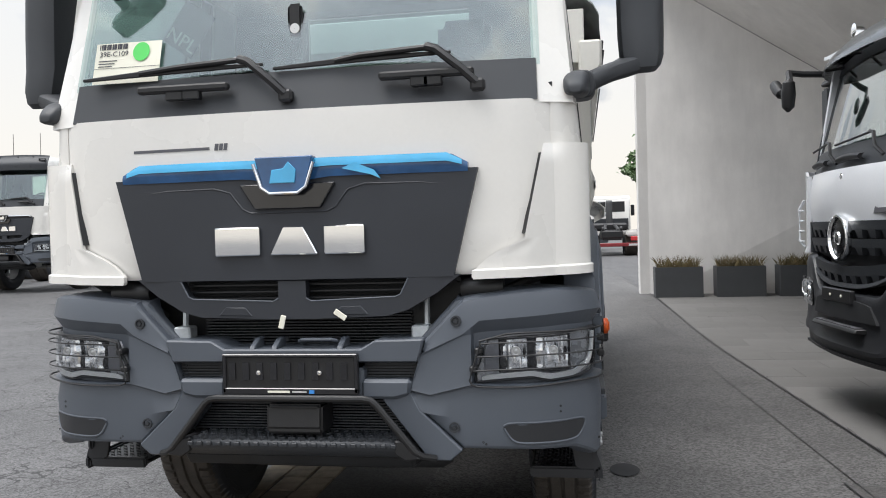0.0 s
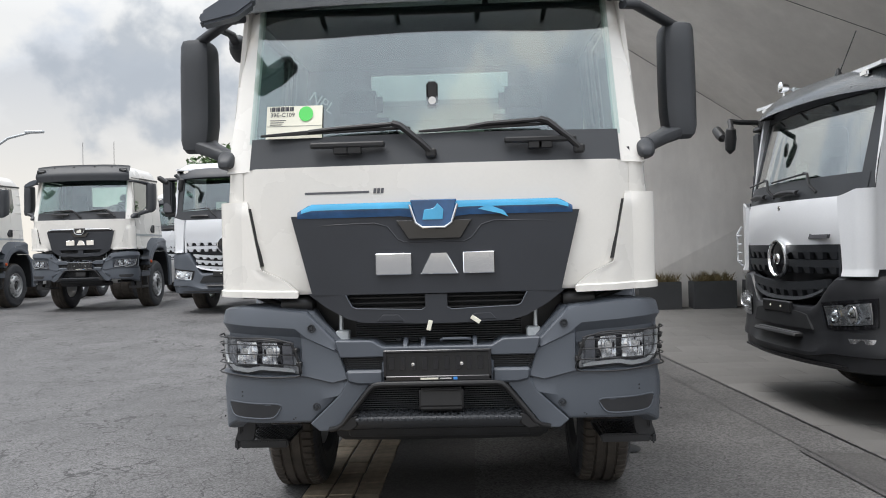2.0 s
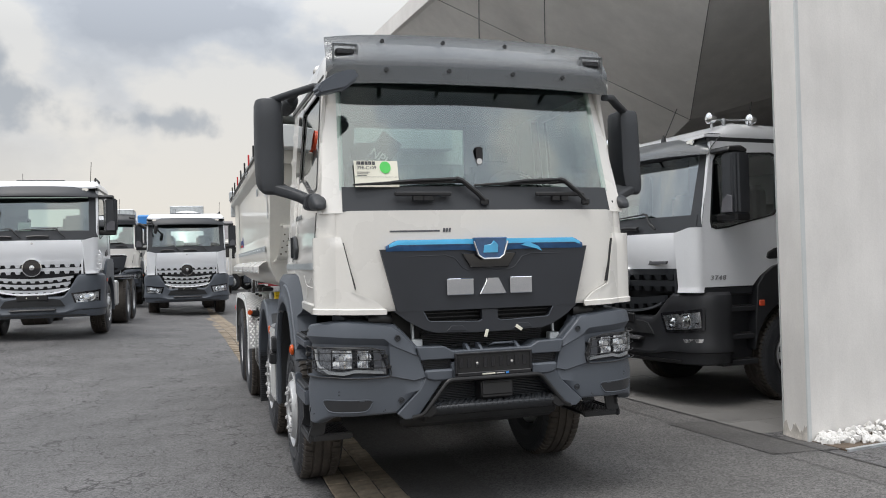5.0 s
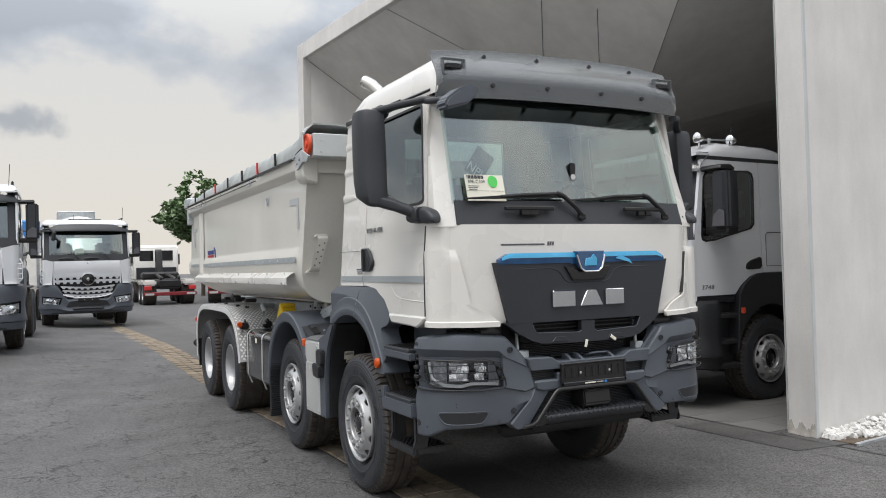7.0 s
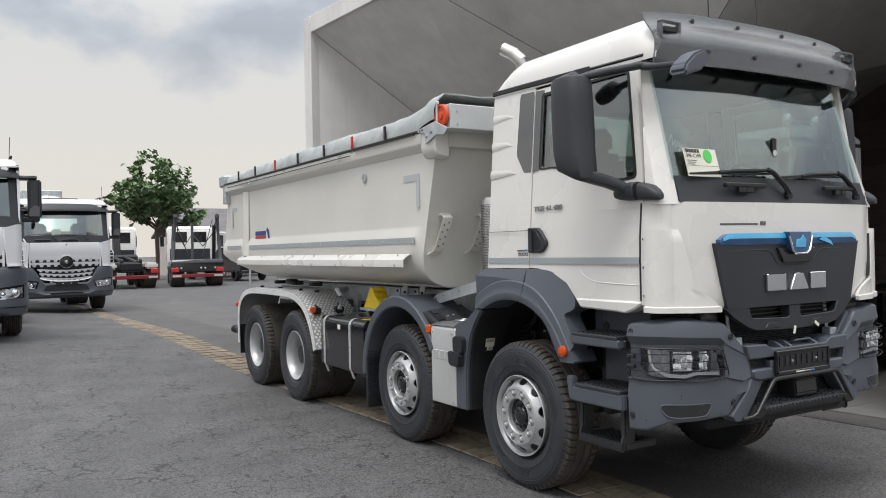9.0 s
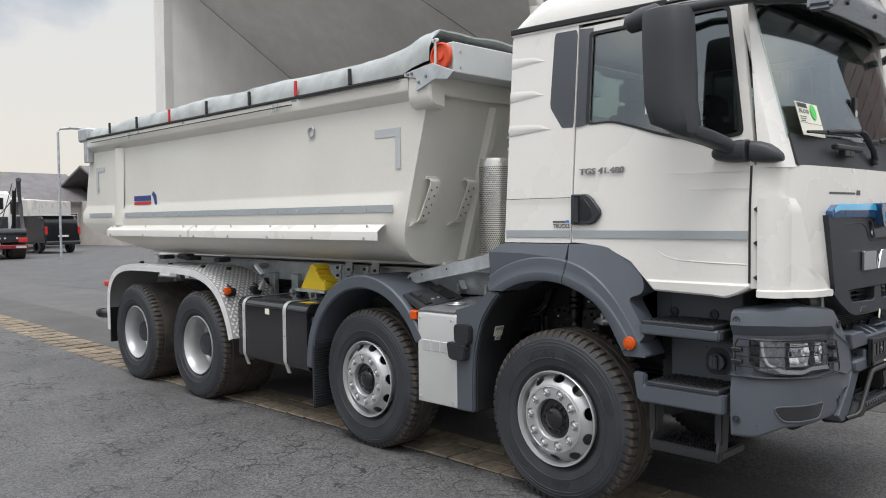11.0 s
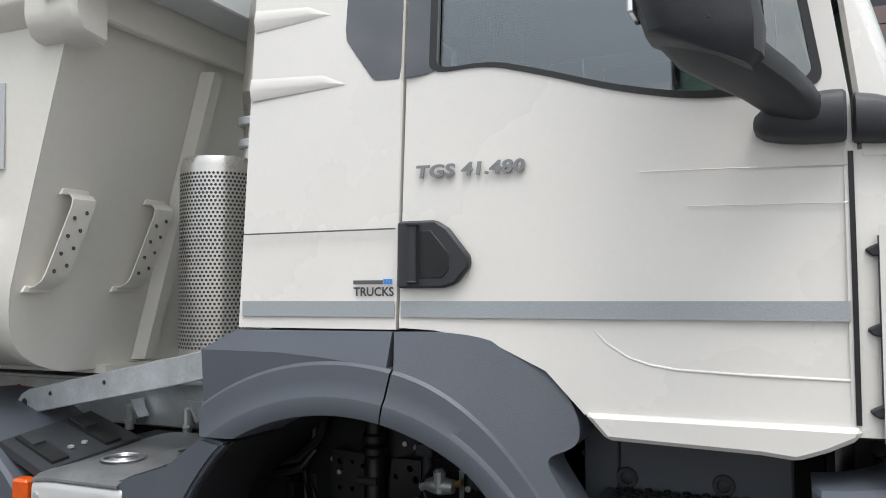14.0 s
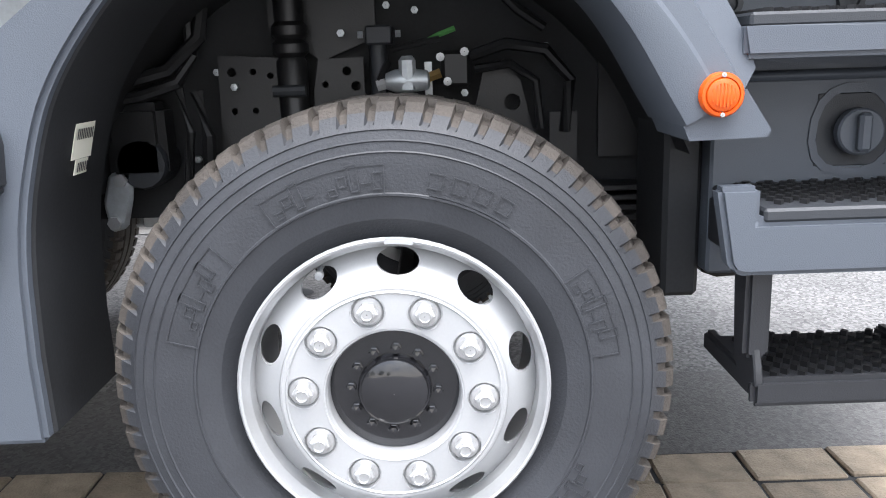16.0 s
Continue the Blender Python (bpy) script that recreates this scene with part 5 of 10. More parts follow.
        part("daylight_strip", bm, STEEL, hl)
        bm = strip(s, lin(0.735, 0.785, 4), lin(0.25, 0.90, 3), 0.010, 0.008, lz)
        part("indicator", bm, GREYTRIM, hl)
        bm = strip(s, lamp_us[1:], lin(0.03, 0.97, 4), 0.020, 0.003, lz)
        part("lens", bm, CLEAR, hl)
        if full:
            # wire guard: a bent frame, three cross wires, four holders
            gd = B()
            def gp(u, z):
                x, y = bump_xy(u, 0.046 - 0.02 * smooth((u - 1.15) / 0.15))
                return (s * x, y, z)
            loop = [(u, 1.128 - 0.03 * smooth((0.85 - u) / 0.15)) for u in lin(1.29, 0.72, 12)] + [(0.722, 1.085), (0.712, 1.06), (0.688, 0.985), (0.680, 0.955), (0.688, 0.940), (0.71, 0.932)] + [(u, 0.930 + 0.012 * smooth((u - 0.85) / 0.2)) for u in lin(0.78, 1.28, 11)] + [(1.305, 0.965), (1.308, 1.03), (1.305, 1.10), (1.29, 1.128)]
            tube(gd, [gp(u, z) for u, z in loop], 0.0040, 6)
            for z in (1.088, 1.040, 0.990):
                tube(gd, [gp(u, z + 0.006 * math.sin((u - 0.675) * 5)) for u in lin(0.690 + 0.27 * (z - 0.990), 1.306, 14)], 0.0030, 5)
            for u, z in ((1.30, 1.072), (1.30, 1.012), (0.714, 1.062), (0.694, 0.995)):
                x, y = bump_xy(u, 0.02)
                bx(gd, s * x - 0.014, s * x + 0.014, y - 0.028, y + 0.028, z - 0.012, z + 0.012, 0.005)
            part("lamp_guard", gd, BLACK, hl, "black wire lamp guard")
    # middle
    bm = B()
    prism(bm, [(-0.512, 1.108), (-0.325, 1.104), (-0.270, 1.072), (0.270, 1.072), (0.325, 1.104), (0.512, 1.108), (0.50, 1.06), (0.487, 1.022), (-0.487, 1.022), (-0.50, 1.06)], "y", 0.190, 0.36, 0.006)
    mid = part("bumper_middle", bm, GREY, truck, "grey bumper centre with plate holder")
    for s in (-1, 1):
        bm = prism(B(), [(s * 0.27, 0.958), (s * 0.462, 0.958), (s * 0.455, 0.90), (s * 0.40, 0.884), (s * 0.27, 0.884)], "y", 0.188, 0.34, 0.012)
        part("lower_rail", bm, GREY, mid)
        bm = prism(B(), [(s * 0.345, 0.882), (s * 0.400, 0.912), (s * 0.456, 0.912), (s * 0.489, 0.842), (s * 0.646, 0.694), (s * 0.60, 0.655), (s * 0.52, 0.655)], "y", 0.204, 0.30, 0.005)
        part("diagonal_rail", bm, GREY, mid)
        bm = bx(B(), *sorted((s * 0.27, s * 0.478)), 0.25, 0.27, 0.95, 1.03)
        part("mesh_panel", bm, BLACK, mid)
        bm = B()
        for k in range(6):
            bx(bm, *sorted((s * 0.275, s * 0.474)), 0.238, 0.252, 0.962 + 0.011 * k, 0.967 + 0.011 * k)
        part("mesh_slat", bm, DARK, mid)
    bm = prism(B(), [(-0.28, 1.0), (0.28, 1.0), (0.28, 0.884), (-0.28, 0.884)], "y", 0.196, 0.34, 0.01)
    part("lower_rail", bm, GREY, mid)
    # ribs and the grab loop on top of the middle bar
    for x in (-0.160, -0.072, 0.188):
        bm = prism(B(), [(0.196, 1.070), (0.204, 1.082), (0.26, 1.108), (0.30, 1.110), (0.30, 1.070)], "x", x - 0.011, x + 0.011, 0.003)
        part("bar_rib", bm, GREY, mid)
    bm = tube(B(), [(0.015, 0.30, 1.08), (0.018, 0.24, 1.098), (0.03, 0.226, 1.104), (0.15, 0.226, 1.104), (0.165, 0.24, 1.098), (0.168, 0.30, 1.08)], 0.007, 8)
    part("grab_loop", bm, GREY, mid)
    # plate carrier
    bm = bx(B(), -0.266, 0.266, 0.168, 0.19, 0.905, 1.058, 0.006)
    pc = part("plate_carrier", bm, BLACK, mid, "empty black number plate carrier")
    bm = B()
    bx(bm, -0.266, 0.266, 0.160, 0.172, 1.044, 1.058, 0.003)
    bx(bm, -0.266, 0.266, 0.160, 0.172, 0.905, 0.930, 0.003)
    bx(bm, -0.266, -0.252, 0.160, 0.172, 0.91, 1.05, 0.003)
    bx(bm, 0.252, 0.266, 0.160, 0.172, 0.91, 1.05, 0.003)
    for k in range(9):
        bx(bm, -0.24 + 0.055 * k, -0.215 + 0.055 * k, 0.163, 0.17, 0.96, 1.025)
    part("carrier_frame", bm, GLOSSBLACK, pc)
    bm = B()
    for x in (-0.12, 0.12):
        lathe(bm, [(0.009, 0.166), (0.009, 0.158), (0.001, 0.157)], "y", (x, 0, 0.988), 8)
    part("screw", bm, CHROME, pc)
    bm = B()
    bx(bm, -0.085, 0.003, 0.158, 0.162, 0.9125, 0.9205)
    part("lettering", bm, PAPER, pc)
    bm = bx(B(), 0.012, 0.068, 0.158, 0.162, 0.9135, 0.9195)
    part("lettering", bm, ALU, pc)
    bm = bx(B(), 0.078, 0.098, 0.158, 0.162, 0.910, 0.923)
    part("logo_bar", bm, BLUE, pc)
    # recess with radiator lamellae
    bm = bx(B(), -0.72, 0.72, 0.42, 0.46, 0.70, 1.36)
    part("radiator", bm, BLACK, truck)
    bm = B()
    for k in range(13):
        bx(bm, -0.43, 0.43, 0.37, 0.41, 1.070 + 0.012 * k, 1.0745 + 0.012 * k)
    part("radiator_slats", bm, DARK, truck)
    bm = B()
    for k in range(16):
        bx(bm, -0.5, 0.5, 0.30, 0.33, 0.72 + 0.011 * k, 0.726 + 0.011 * k)
    part("lower_slats", bm, DARK, truck)
    bm = B()
    for x in (-0.22, -0.1, 0.02, 0.14):
        bx(bm, x, x + 0.03, 0.355, 0.368, 1.08, 1.10, 0.003)
    part("service_catch", bm, DARK, truck)
    for s in (-1, 1):
        bm = B()
        bx(bm, s * 0.45 if s > 0 else -0.52, s * 0.52 if s > 0 else -0.45, 0.27, 0.34, 1.09, 1.15, 0.006)
        tube(bm, [(s * 0.5, 0.33, 1.10), (s * 0.5, 0.35, 1.32)], 0.012, 6)
        part("bumper_bracket", bm, GALV, truck)
        bm = B()
        lathe(bm, [(0.05, -0.08), (0.055, -0.05), (0.055, 0.05), (0.04, 0.08)], "x", (s * 0.72, 0.34, 1.285), 12, True)
        tube(bm, [(s * 0.62, 0.34, 1.33), (s * 0.80, 0.36, 1.27), (s * 0.95, 0.42, 1.33)], 0.02, 8)
        tube(bm, [(s * 0.66, 0.36, 1.36), (s * 0.68, 0.34, 1.26), (s * 0.6, 0.38, 1.18)], 0.014, 8)
        part("tow_coupling", bm, BLACK, truck)
    # tubular guard and step
    bm = B()
    tube(bm, [(-0.545, 0.20, 0.665), (-0.50, 0.165, 0.680), (-0.475, 0.155, 0.70), (-0.335, 0.150, 0.872), (-0.315, 0.150, 0.888), (-0.285, 0.150, 0.893), (0.285, 0.150, 0.893), (0.315, 0.150, 0.888), (0.335, 0.150, 0.872), (0.475, 0.155, 0.70), (0.50, 0.165, 0.680), (0.545, 0.20, 0.665)], 0.0135, 10)
    st = part("step_guard", bm, BLACK, truck, "black tubular guard round the front step")
    bm = prism(B(), [(0.150, 0.728), (0.163, 0.736), (0.34, 0.736), (0.34, 0.668), (0.185, 0.668), (0.150, 0.705)], "x", -0.425, 0.425, 0.006)
    part("front_step", bm, DARK, st)
    for s in (-1, 1):
        bm = prism(B(), [(s * 0.40, 0.742), (s * 0.44, 0.738), (s * 0.50, 0.672), (s * 0.44, 0.664), (s * 0.40, 0.690)], "y", 0.148, 0.30, 0.006)
        part("step_cheek", bm, BLACK, st)
    bm = B()
    for i in range(21):
        for j in range(4):
            x, y = -0.39 + 0.039 * i + 0.018 * (j % 2), 0.166 + 0.040 * j
            prism(bm, [(x - 0.014, y), (x, y - 0.012), (x + 0.014, y), (x, y + 0.012)], "z", 0.734, 0.744)
    part("step_grip", bm, DARK, st)
    bm = B()
    for i in range(22):
        x = -0.40 + 0.038 * i
        bx(bm, x - 0.011, x + 0.011, 0.142, 0.156, 0.712, 0.728, 0.003)
    part("mesh_slat", bm, DARK, st)
    bm = prism(B(), [(0.20, 0.67), (0.36, 0.67), (0.36, 0.60), (0.24, 0.615)], "x", -0.46, 0.46, 0.012)
    part("step_skirt", bm, DEEP, st)
    bm = prism(B(), [(0.155, 0.775), (0.165, 0.868), (0.30, 0.868), (0.30, 0.752), (0.17, 0.752)], "x", -0.095, 0.125, 0.010, 2)
    rc = part("radar_cover", bm, BLACK, truck, "black plastic radar cover")
    bm = bx(B(), -0.08, 0.11, 0.152, 0.162, 0.856, 0.866, 0.003)
    part("cover_lip", bm, BLACK, rc)
    bm = lathe(B(), [(0.03, -0.56), (0.055, -0.52), (0.06, -0.2), (0.06, 0.2), (0.055, 0.52), (0.03, 0.56)], "x", (0, 0.50, 0.60), 14, True)
    part("underrun_bar", bm, DEEP, truck)
    if full:
        for x, z, a in ((-0.035, 1.175, 15), (0.195, 1.20, -55)):
            bm = bx(B(), -0.011, 0.011, -0.002, 0.002, -0.026, 0.026, 0.002)
            bmesh.ops.transform(bm, matrix=pose(x, 0.20, z, 0, a, 0), verts=bm.verts)
            part("paper_tag", bm, PAPER, truck, "white paper tag")


def steps(truck, s=-1):
    """Entry steps between the bumper and the wheel arch."""
    def xb(a, b):
        return (a, b) if s > 0 else (-b, -a)
    bm = B()
    bx(bm, *xb(0.70, 0.90), 0.60, 1.018, 0.66, 1.34, 0.006)
    bx(bm, *xb(0.70, 0.899), 1.019, 1.11, 1.10, 1.34, 0.004)
    part("step_well", bm, GREY, truck, "grey step well below the door")
    for z, y0, y1, x1, dz, yt in ((1.155, 0.60, 1.060, 1.168, 0.055, 0.0), (0.828, 0.57, 1.097, 1.178, 0.098, 0.075)):
        face = [(y0, z - dz), (y0, z - 0.002), (y1 - yt, z - 0.002)] + ([(y1 - yt, z + 0.060), (y1, z + 0.060), (y1 - 0.024, z - dz + 0.022), (y1 - 0.034, z - dz + 0.006), (y1 - 0.050, z - dz)] if yt else [(y1, z - 0.002), (y1, z - dz)])
        bm = prism(B(), face, "x", s * (x1 - 0.045), s * x1, 0.009, 2)
        bd = part("step_body", bm, GREY, truck)
        bm = bx(B(), *xb(0.84, x1 - 0.046), y0, y1 - yt - 0.006, z - dz, z - 0.003, 0.006)
        part("step_tray", bm, BLACKPLASTIC, bd)
        bm = bx(B(), *xb(0.90, x1 - 0.004), y0 + 0.03, y1 - yt - 0.008, z - 0.004, z + 0.020, 0.005)
        part("step_tread", bm, DARK, bd)
        bm = B()
        n = 16
        for i in range(n):
            for j in range(7):
                y = y0 + 0.06 + (y1 - y0 - yt - 0.11) * i / (n - 1)
                x = s * (0.915 + 0.033 * j + 0.016 * (i % 2))
                if abs(x) < x1 - 0.028:
                    prism(bm, [(x - 0.010, y), (x, y - 0.009), (x + 0.010, y), (x, y + 0.009)], "z", z + 0.018, z + 0.028)
        part("step_grip", bm, BLACK, bd)
    # recess with round twist lock
    bm = plate(B(), rounded([(0.64, 0.860), (0.83, 0.860), (0.815, 1.045), (0.655, 1.045)], 2), [rounded([(0.655, 0.875), (0.815, 0.875), (0.80, 1.030), (0.67, 1.030)], 2)], lambda u, v: Vector((s * 0.9035, u, v)), (-s * 0.006, 0, 0))
    part("lock_frame", bm, GREY, truck)
    bm = bx(B(), *xb(0.892, 0.902), 0.66, 0.81, 0.878, 1.026, 0.003)
    part("lock_plate", bm, DARK, truck)
    # lip over the lock panel
    bm = prism(B(), [(s * 0.90, 1.075), (s * 0.918, 1.068), (s * 0.918, 1.058), (s * 0.90, 1.050)], "y", 0.60, 0.99, 0.004)
    part("panel_lip", bm, GREY, truck)
    bm = lathe(B(), [(0.047, 0.0), (0.047, s * 0.016), (0.043, s * 0.020), (0.001, s * 0.020)], "x", (s * 0.915, 0.733, 0.950), 24)
    tl = part("twist_lock", bm, GREY, truck, "round grey twist lock")
    bm = bx(B(), *xb(0.934, 0.955), 0.720, 0.746, 0.912, 0.988, 0.006)
    part("grip", bm, GREY, tl)
    bm = B()
    for y in (0.76, 0.997):
        lathe(bm, [(0.028, 0), (0.026, s * 0.01), (0.016, s * 0.01), (0.014, s * 0.004), (0.001, s * 0.006)], "x", (s * 0.90, y, 1.203), 14)
    part("bolt", bm, DARK, truck)
    # lowest hanging step
    bm = bx(B(), *xb(0.86, 1.128), 0.635, 0.975, 0.489, 0.509, 0.006)
    ls = part("hanging_step", bm, BLACKPLASTIC, truck, "black hanging step")
    for y0, y1 in ((0.605, 0.634), (0.976, 1.005)):
        bm = bx(B(), *xb(0.86, 1.128), y0, y1, 0.479, 0.525, 0.008, 2)
        part("step_edge", bm, BLACKPLASTIC, ls)
    bm = bx(B(), *xb(1.129, 1.156), 0.600, 1.010, 0.471, 0.527, 0.010, 2)
    part("step_edge", bm, BLACKPLASTIC, ls)
    bm = B()
    for i in range(12):
        for j in range(7):
            x, y = s * (0.885 + 0.033 * j + 0.016 * (i % 2)), 0.655 + 0.0265 * i
            prism(bm, [(x - 0.010, y), (x, y - 0.009), (x + 0.010, y), (x, y + 0.009)], "z", 0.508, 0.520)
    part("step_grip", bm, BLACK, ls)
    for y in (0.618, 0.998):
        side = rounded([(s * 1.02, 0.77), (s * 1.115, 0.77), (s * 1.128, 0.60), (s * 1.154, 0.53), (s * 1.154, 0.505), (s * 1.05, 0.505), (s * 1.035, 0.60)], 1)
        bm = prism(B(), side, "y", y - 0.008, y + 0.008, 0.003)
        part("step_bracket", bm, BLACKPLASTIC, ls)
        bm = bx(B(), *xb(1.112, 1.136), y - 0.024, y + 0.024, 0.56, 0.76, 0.009, 2)
        part("step_bracket", bm, BLACKPLASTIC, ls)
    # hoses and brackets behind the hanging step
    for k in range(3):
        bm = tube(B(), [(s * 0.80, 1.02, 0.78), (s * (0.78 + 0.02 * k), 0.98, 0.70 - 0.02 * k), (s * 0.74, 0.86, 0.645 - 0.012 * k), (s * 0.72, 0.72, 0.66)], 0.008, 6)
        part("hose", bm, BLACK, truck)
    bm = prism(B(), [(0.66, 0.66), (0.95, 0.66), (0.97, 0.615), (0.93, 0.60), (0.66, 0.61)], "x", s * 0.60, s * 0.72, 0.006)
    part("frame_bracket", bm, BLACK, truck)


def front_arch(truck, s=-1, full=True):
    """Two-piece grey wheel arch of the first axle."""
    cy, cz, R = 1.71, 0.69, 0.668
    def side(pts, x0, x1, w=0.012, seg=1):
        return prism(B(), pts, "x", s * x0, s * x1, w, seg)
    def ring(r, a0, a1, n=14):
        return [(cy + r * math.cos(radians(t)), cz + r * math.sin(radians(t))) for t in lin(a0, a1, n)]
    def c1(t):
        return 0.722 - 0.026 * smooth((t - 112) / 40)
    def c2(t):
        return 0.812 - 0.066 * smooth((t - 104) / 46)
    def taper(t):
        return R - 0.040 * smooth((t - 122) / 26)
    prof = ((0.0, 0.95), (0.0, 1.176), (0.05, 1.186), (0.30, 1.19), (0.92, 1.191), (1.0, 1.190), (1.16, 1.183), (1.5, 1.180), (1.90, 1.176), (2.0, 1.167))
    def band(t, k):
        q, x = prof[int(k)]
        a, b, c = taper(t), c1(t), c2(t)
        r = a + (b - a) * q if q <= 1 else b + (c - b) * (q - 1)
        return r, x
    def polar(t, k):
        r, x = band(t, k)
        return Vector((s * x, cy + r * math.cos(radians(t)), cz + r * math.sin(radians(t))))
    def slope(u, v):
        t = math.degrees(math.atan2(v - cz, u - cy))
        return Vector((s * (1.167 - 0.36 * max(0.0, math.hypot(u - cy, v - cz) - c2(t))), u, v))
    ks = range(len(prof))
    bm = sheet(B(), polar, lin(102.2, 151, 26), ks)
    a = part("wheel_arch", bm, GREY, truck, "grey plastic wheel arch", sharp=0.4)
    foot = [(polar(151, k).y, polar(151, k).z) for k in (9, 4, 0)]
    bm = plate(B(), foot[:1] + [(1.013, 0.984), (1.02, 0.972), (1.15, 0.969)] + foot[2:] + foot[1:2], [], lambda u, v: Vector((s * 1.178, u, v)), (-s * 0.2, 0, 0))
    part("arch_foot", bm, GREY, a)
    rim = [(polar(t, 9).y, polar(t, 9).z) for t in lin(151, 102.2, 26)]
    outer = [(1.553, 1.58), (1.42, 1.582), (1.304, 1.568), (1.20, 1.526), (1.122, 1.470), (1.075, 1.392), (1.065, 1.345), (1.072, 1.318), (1.10, 1.302), (1.128, 1.293), (1.137, 1.278), (1.128, 1.255), (1.06, 1.155), (1.036, 1.085)]
    fine = outer
    for _ in range(2):
        fine = fine[:1] + [(p[0] + (q[0] - p[0]) * k, p[1] + (q[1] - p[1]) * k) for p, q in zip(fine, fine[1:]) for k in (0.25, 0.75)] + fine[-1:]
    bm = plate(B(), rim + fine, [], slope, (-s * 0.14, 0, 0))
    part("arch_shoulder", bm, GREY, a, sharp=0.45)
    def back(t, k):
        r, x = band(100, k)
        end = max(math.degrees(math.asin(0.588 / r)), math.degrees(math.acos(min(1.0, 0.445 / r))))
        u = 101.8 + (end - 101.8) * t
        return Vector((s * x, cy + r * math.cos(radians(u)), cz + r * math.sin(radians(u))))
    bm = sheet(B(), back, lin(0, 1, 22), ks)
    r2 = part("wheel_arch", bm, GREY, truck, "grey plastic wheel arch", sharp=0.4)
    rim = [(back(t, 9).y, back(t, 9).z) for t in lin(0, 1, 22)]
    level = [(2.165, 1.522), (1.90, 1.520), (1.76, 1.510), (1.64, 1.496), (1.562, 1.487)]
    bm = plate(B(), rim + [(2.156, 1.40)] + level[:-1], [], lambda u, v: Vector((s * 1.163, u, v)), (-s * 0.12, 0, 0))
    part("arch_shoulder", bm, GREY, r2, sharp=0.45)
    def edge_z(u):
        for (p, z0), (q, z1) in zip(level, level[1:]):
            if u >= q:
                return z0 + (z1 - z0) * (p - u) / (p - q)
        return level[-1][1]
    bm = plate(B(), level + [(1.562, 1.58), (2.06, 1.578)], [], lambda u, v: Vector((s * (1.1635 - 0.38 * max(0.0, v - edge_z(u))), u, v)), (-s * 0.11, 0, 0))
    part("arch_shoulder", bm, GREY, r2, sharp=0.45)
    bm = prism(B(), [(2.02, 1.278), (2.156, 1.284), (2.15, 1.32), (2.03, 1.30)], "x", s * 0.95, s * 1.16)
    part("arch_end", bm, GREY, r2)
    # lower rear leg of the arch
    low = [(2.06, 1.262), (2.15, 1.276), (2.28, 1.18), (2.47, 1.12), (2.47, 0.46), (2.292, 0.462)]
    curve = [(2.294, 0.62), (2.285, 0.84), (2.234, 1.025), (2.189, 1.114), (2.112, 1.213), (2.075, 1.248)]
    for _ in range(2):
        curve = curve[:1] + [(p[0] + (q[0] - p[0]) * k, p[1] + (q[1] - p[1]) * k) for p, q in zip(curve, curve[1:]) for k in (0.25, 0.75)] + curve[-1:]
    low += curve
    bm = side(low, 1.148, 1.185, 0.014, 2)
    al = part("arch_leg", bm, GREY, truck)
    bm = side(low, 0.85, 1.147, 0.006, 1)
    part("leg_liner", bm, DEEP, al)
    # side lamp
    def flip(bm):
        if s < 0:
            for v in bm.verts:
                v.co.x *= -1
            rec(bm)
        return bm
    bm = lathe(B(), [(0.0365, 1.185), (0.0365, 1.200), (0.034, 1.204), (0.029, 1.205), (0.028, 1.202), (0.026, 1.206), (0.016, 1.210), (0.001, 1.2115)], "x", (0, 1.106, 1.045), 28)
    sl = part("side_lamp", flip(bm), ORANGE, truck, "round orange side lamp")
    for k in range(-3, 4):
        h = math.sqrt(0.021 ** 2 - (0.0058 * k) ** 2) * 0.9
        bm = bx(B(), 1.207, 1.2118 - 0.00030 * k * k, 1.106 + 0.0058 * k - 0.0012, 1.106 + 0.0058 * k + 0.0012, 1.045 - h, 1.045 + h)
        part("lens_rib", flip(bm), ORANGE, sl)
    for z in (1.013, 1.077):
        bm = lathe(B(), [(0.004, 1.203), (0.004, 1.2065), (0.001, 1.207)], "x", (0, 1.106, z), 8)
        part("screw", flip(bm), STEEL, sl)
    # inner liner
    bm = sheet(B(), lambda t, x: Vector((s * x, cy + 0.672 * math.cos(radians(t)), cz + 0.672 * math.sin(radians(t)))), lin(160, 12, 20), (0.52, 0.955), (0, 0, 0.01))
    part("arch_liner", bm, DEEP, truck)
    bm = bx(B(), *sorted((s * 0.62, s * 0.86)), 1.02, 1.10, 0.60, 1.20, 0.01)
    part("well_liner", bm, DEEP, truck)
    bm = bx(B(), *sorted((s * 0.50, s * 0.52)), 0.75, 2.45, 0.75, 1.5)
    part("arch_back", bm, DEEP, truck)


def chassis(truck, y1):
    bm = B()
    for s in (-1, 1):
        bx(bm, *sorted((s * 0.38, s * 0.46)), 0.5, y1, 0.78, 1.06, 0.008)
    for y in lin(0.7, y1 - 0.1, 6):
        bx(bm, -0.38, 0.38, y - 0.05, y + 0.05, 0.82, 1.0)
    return part("chassis_frame", bm, BLACK, truck)




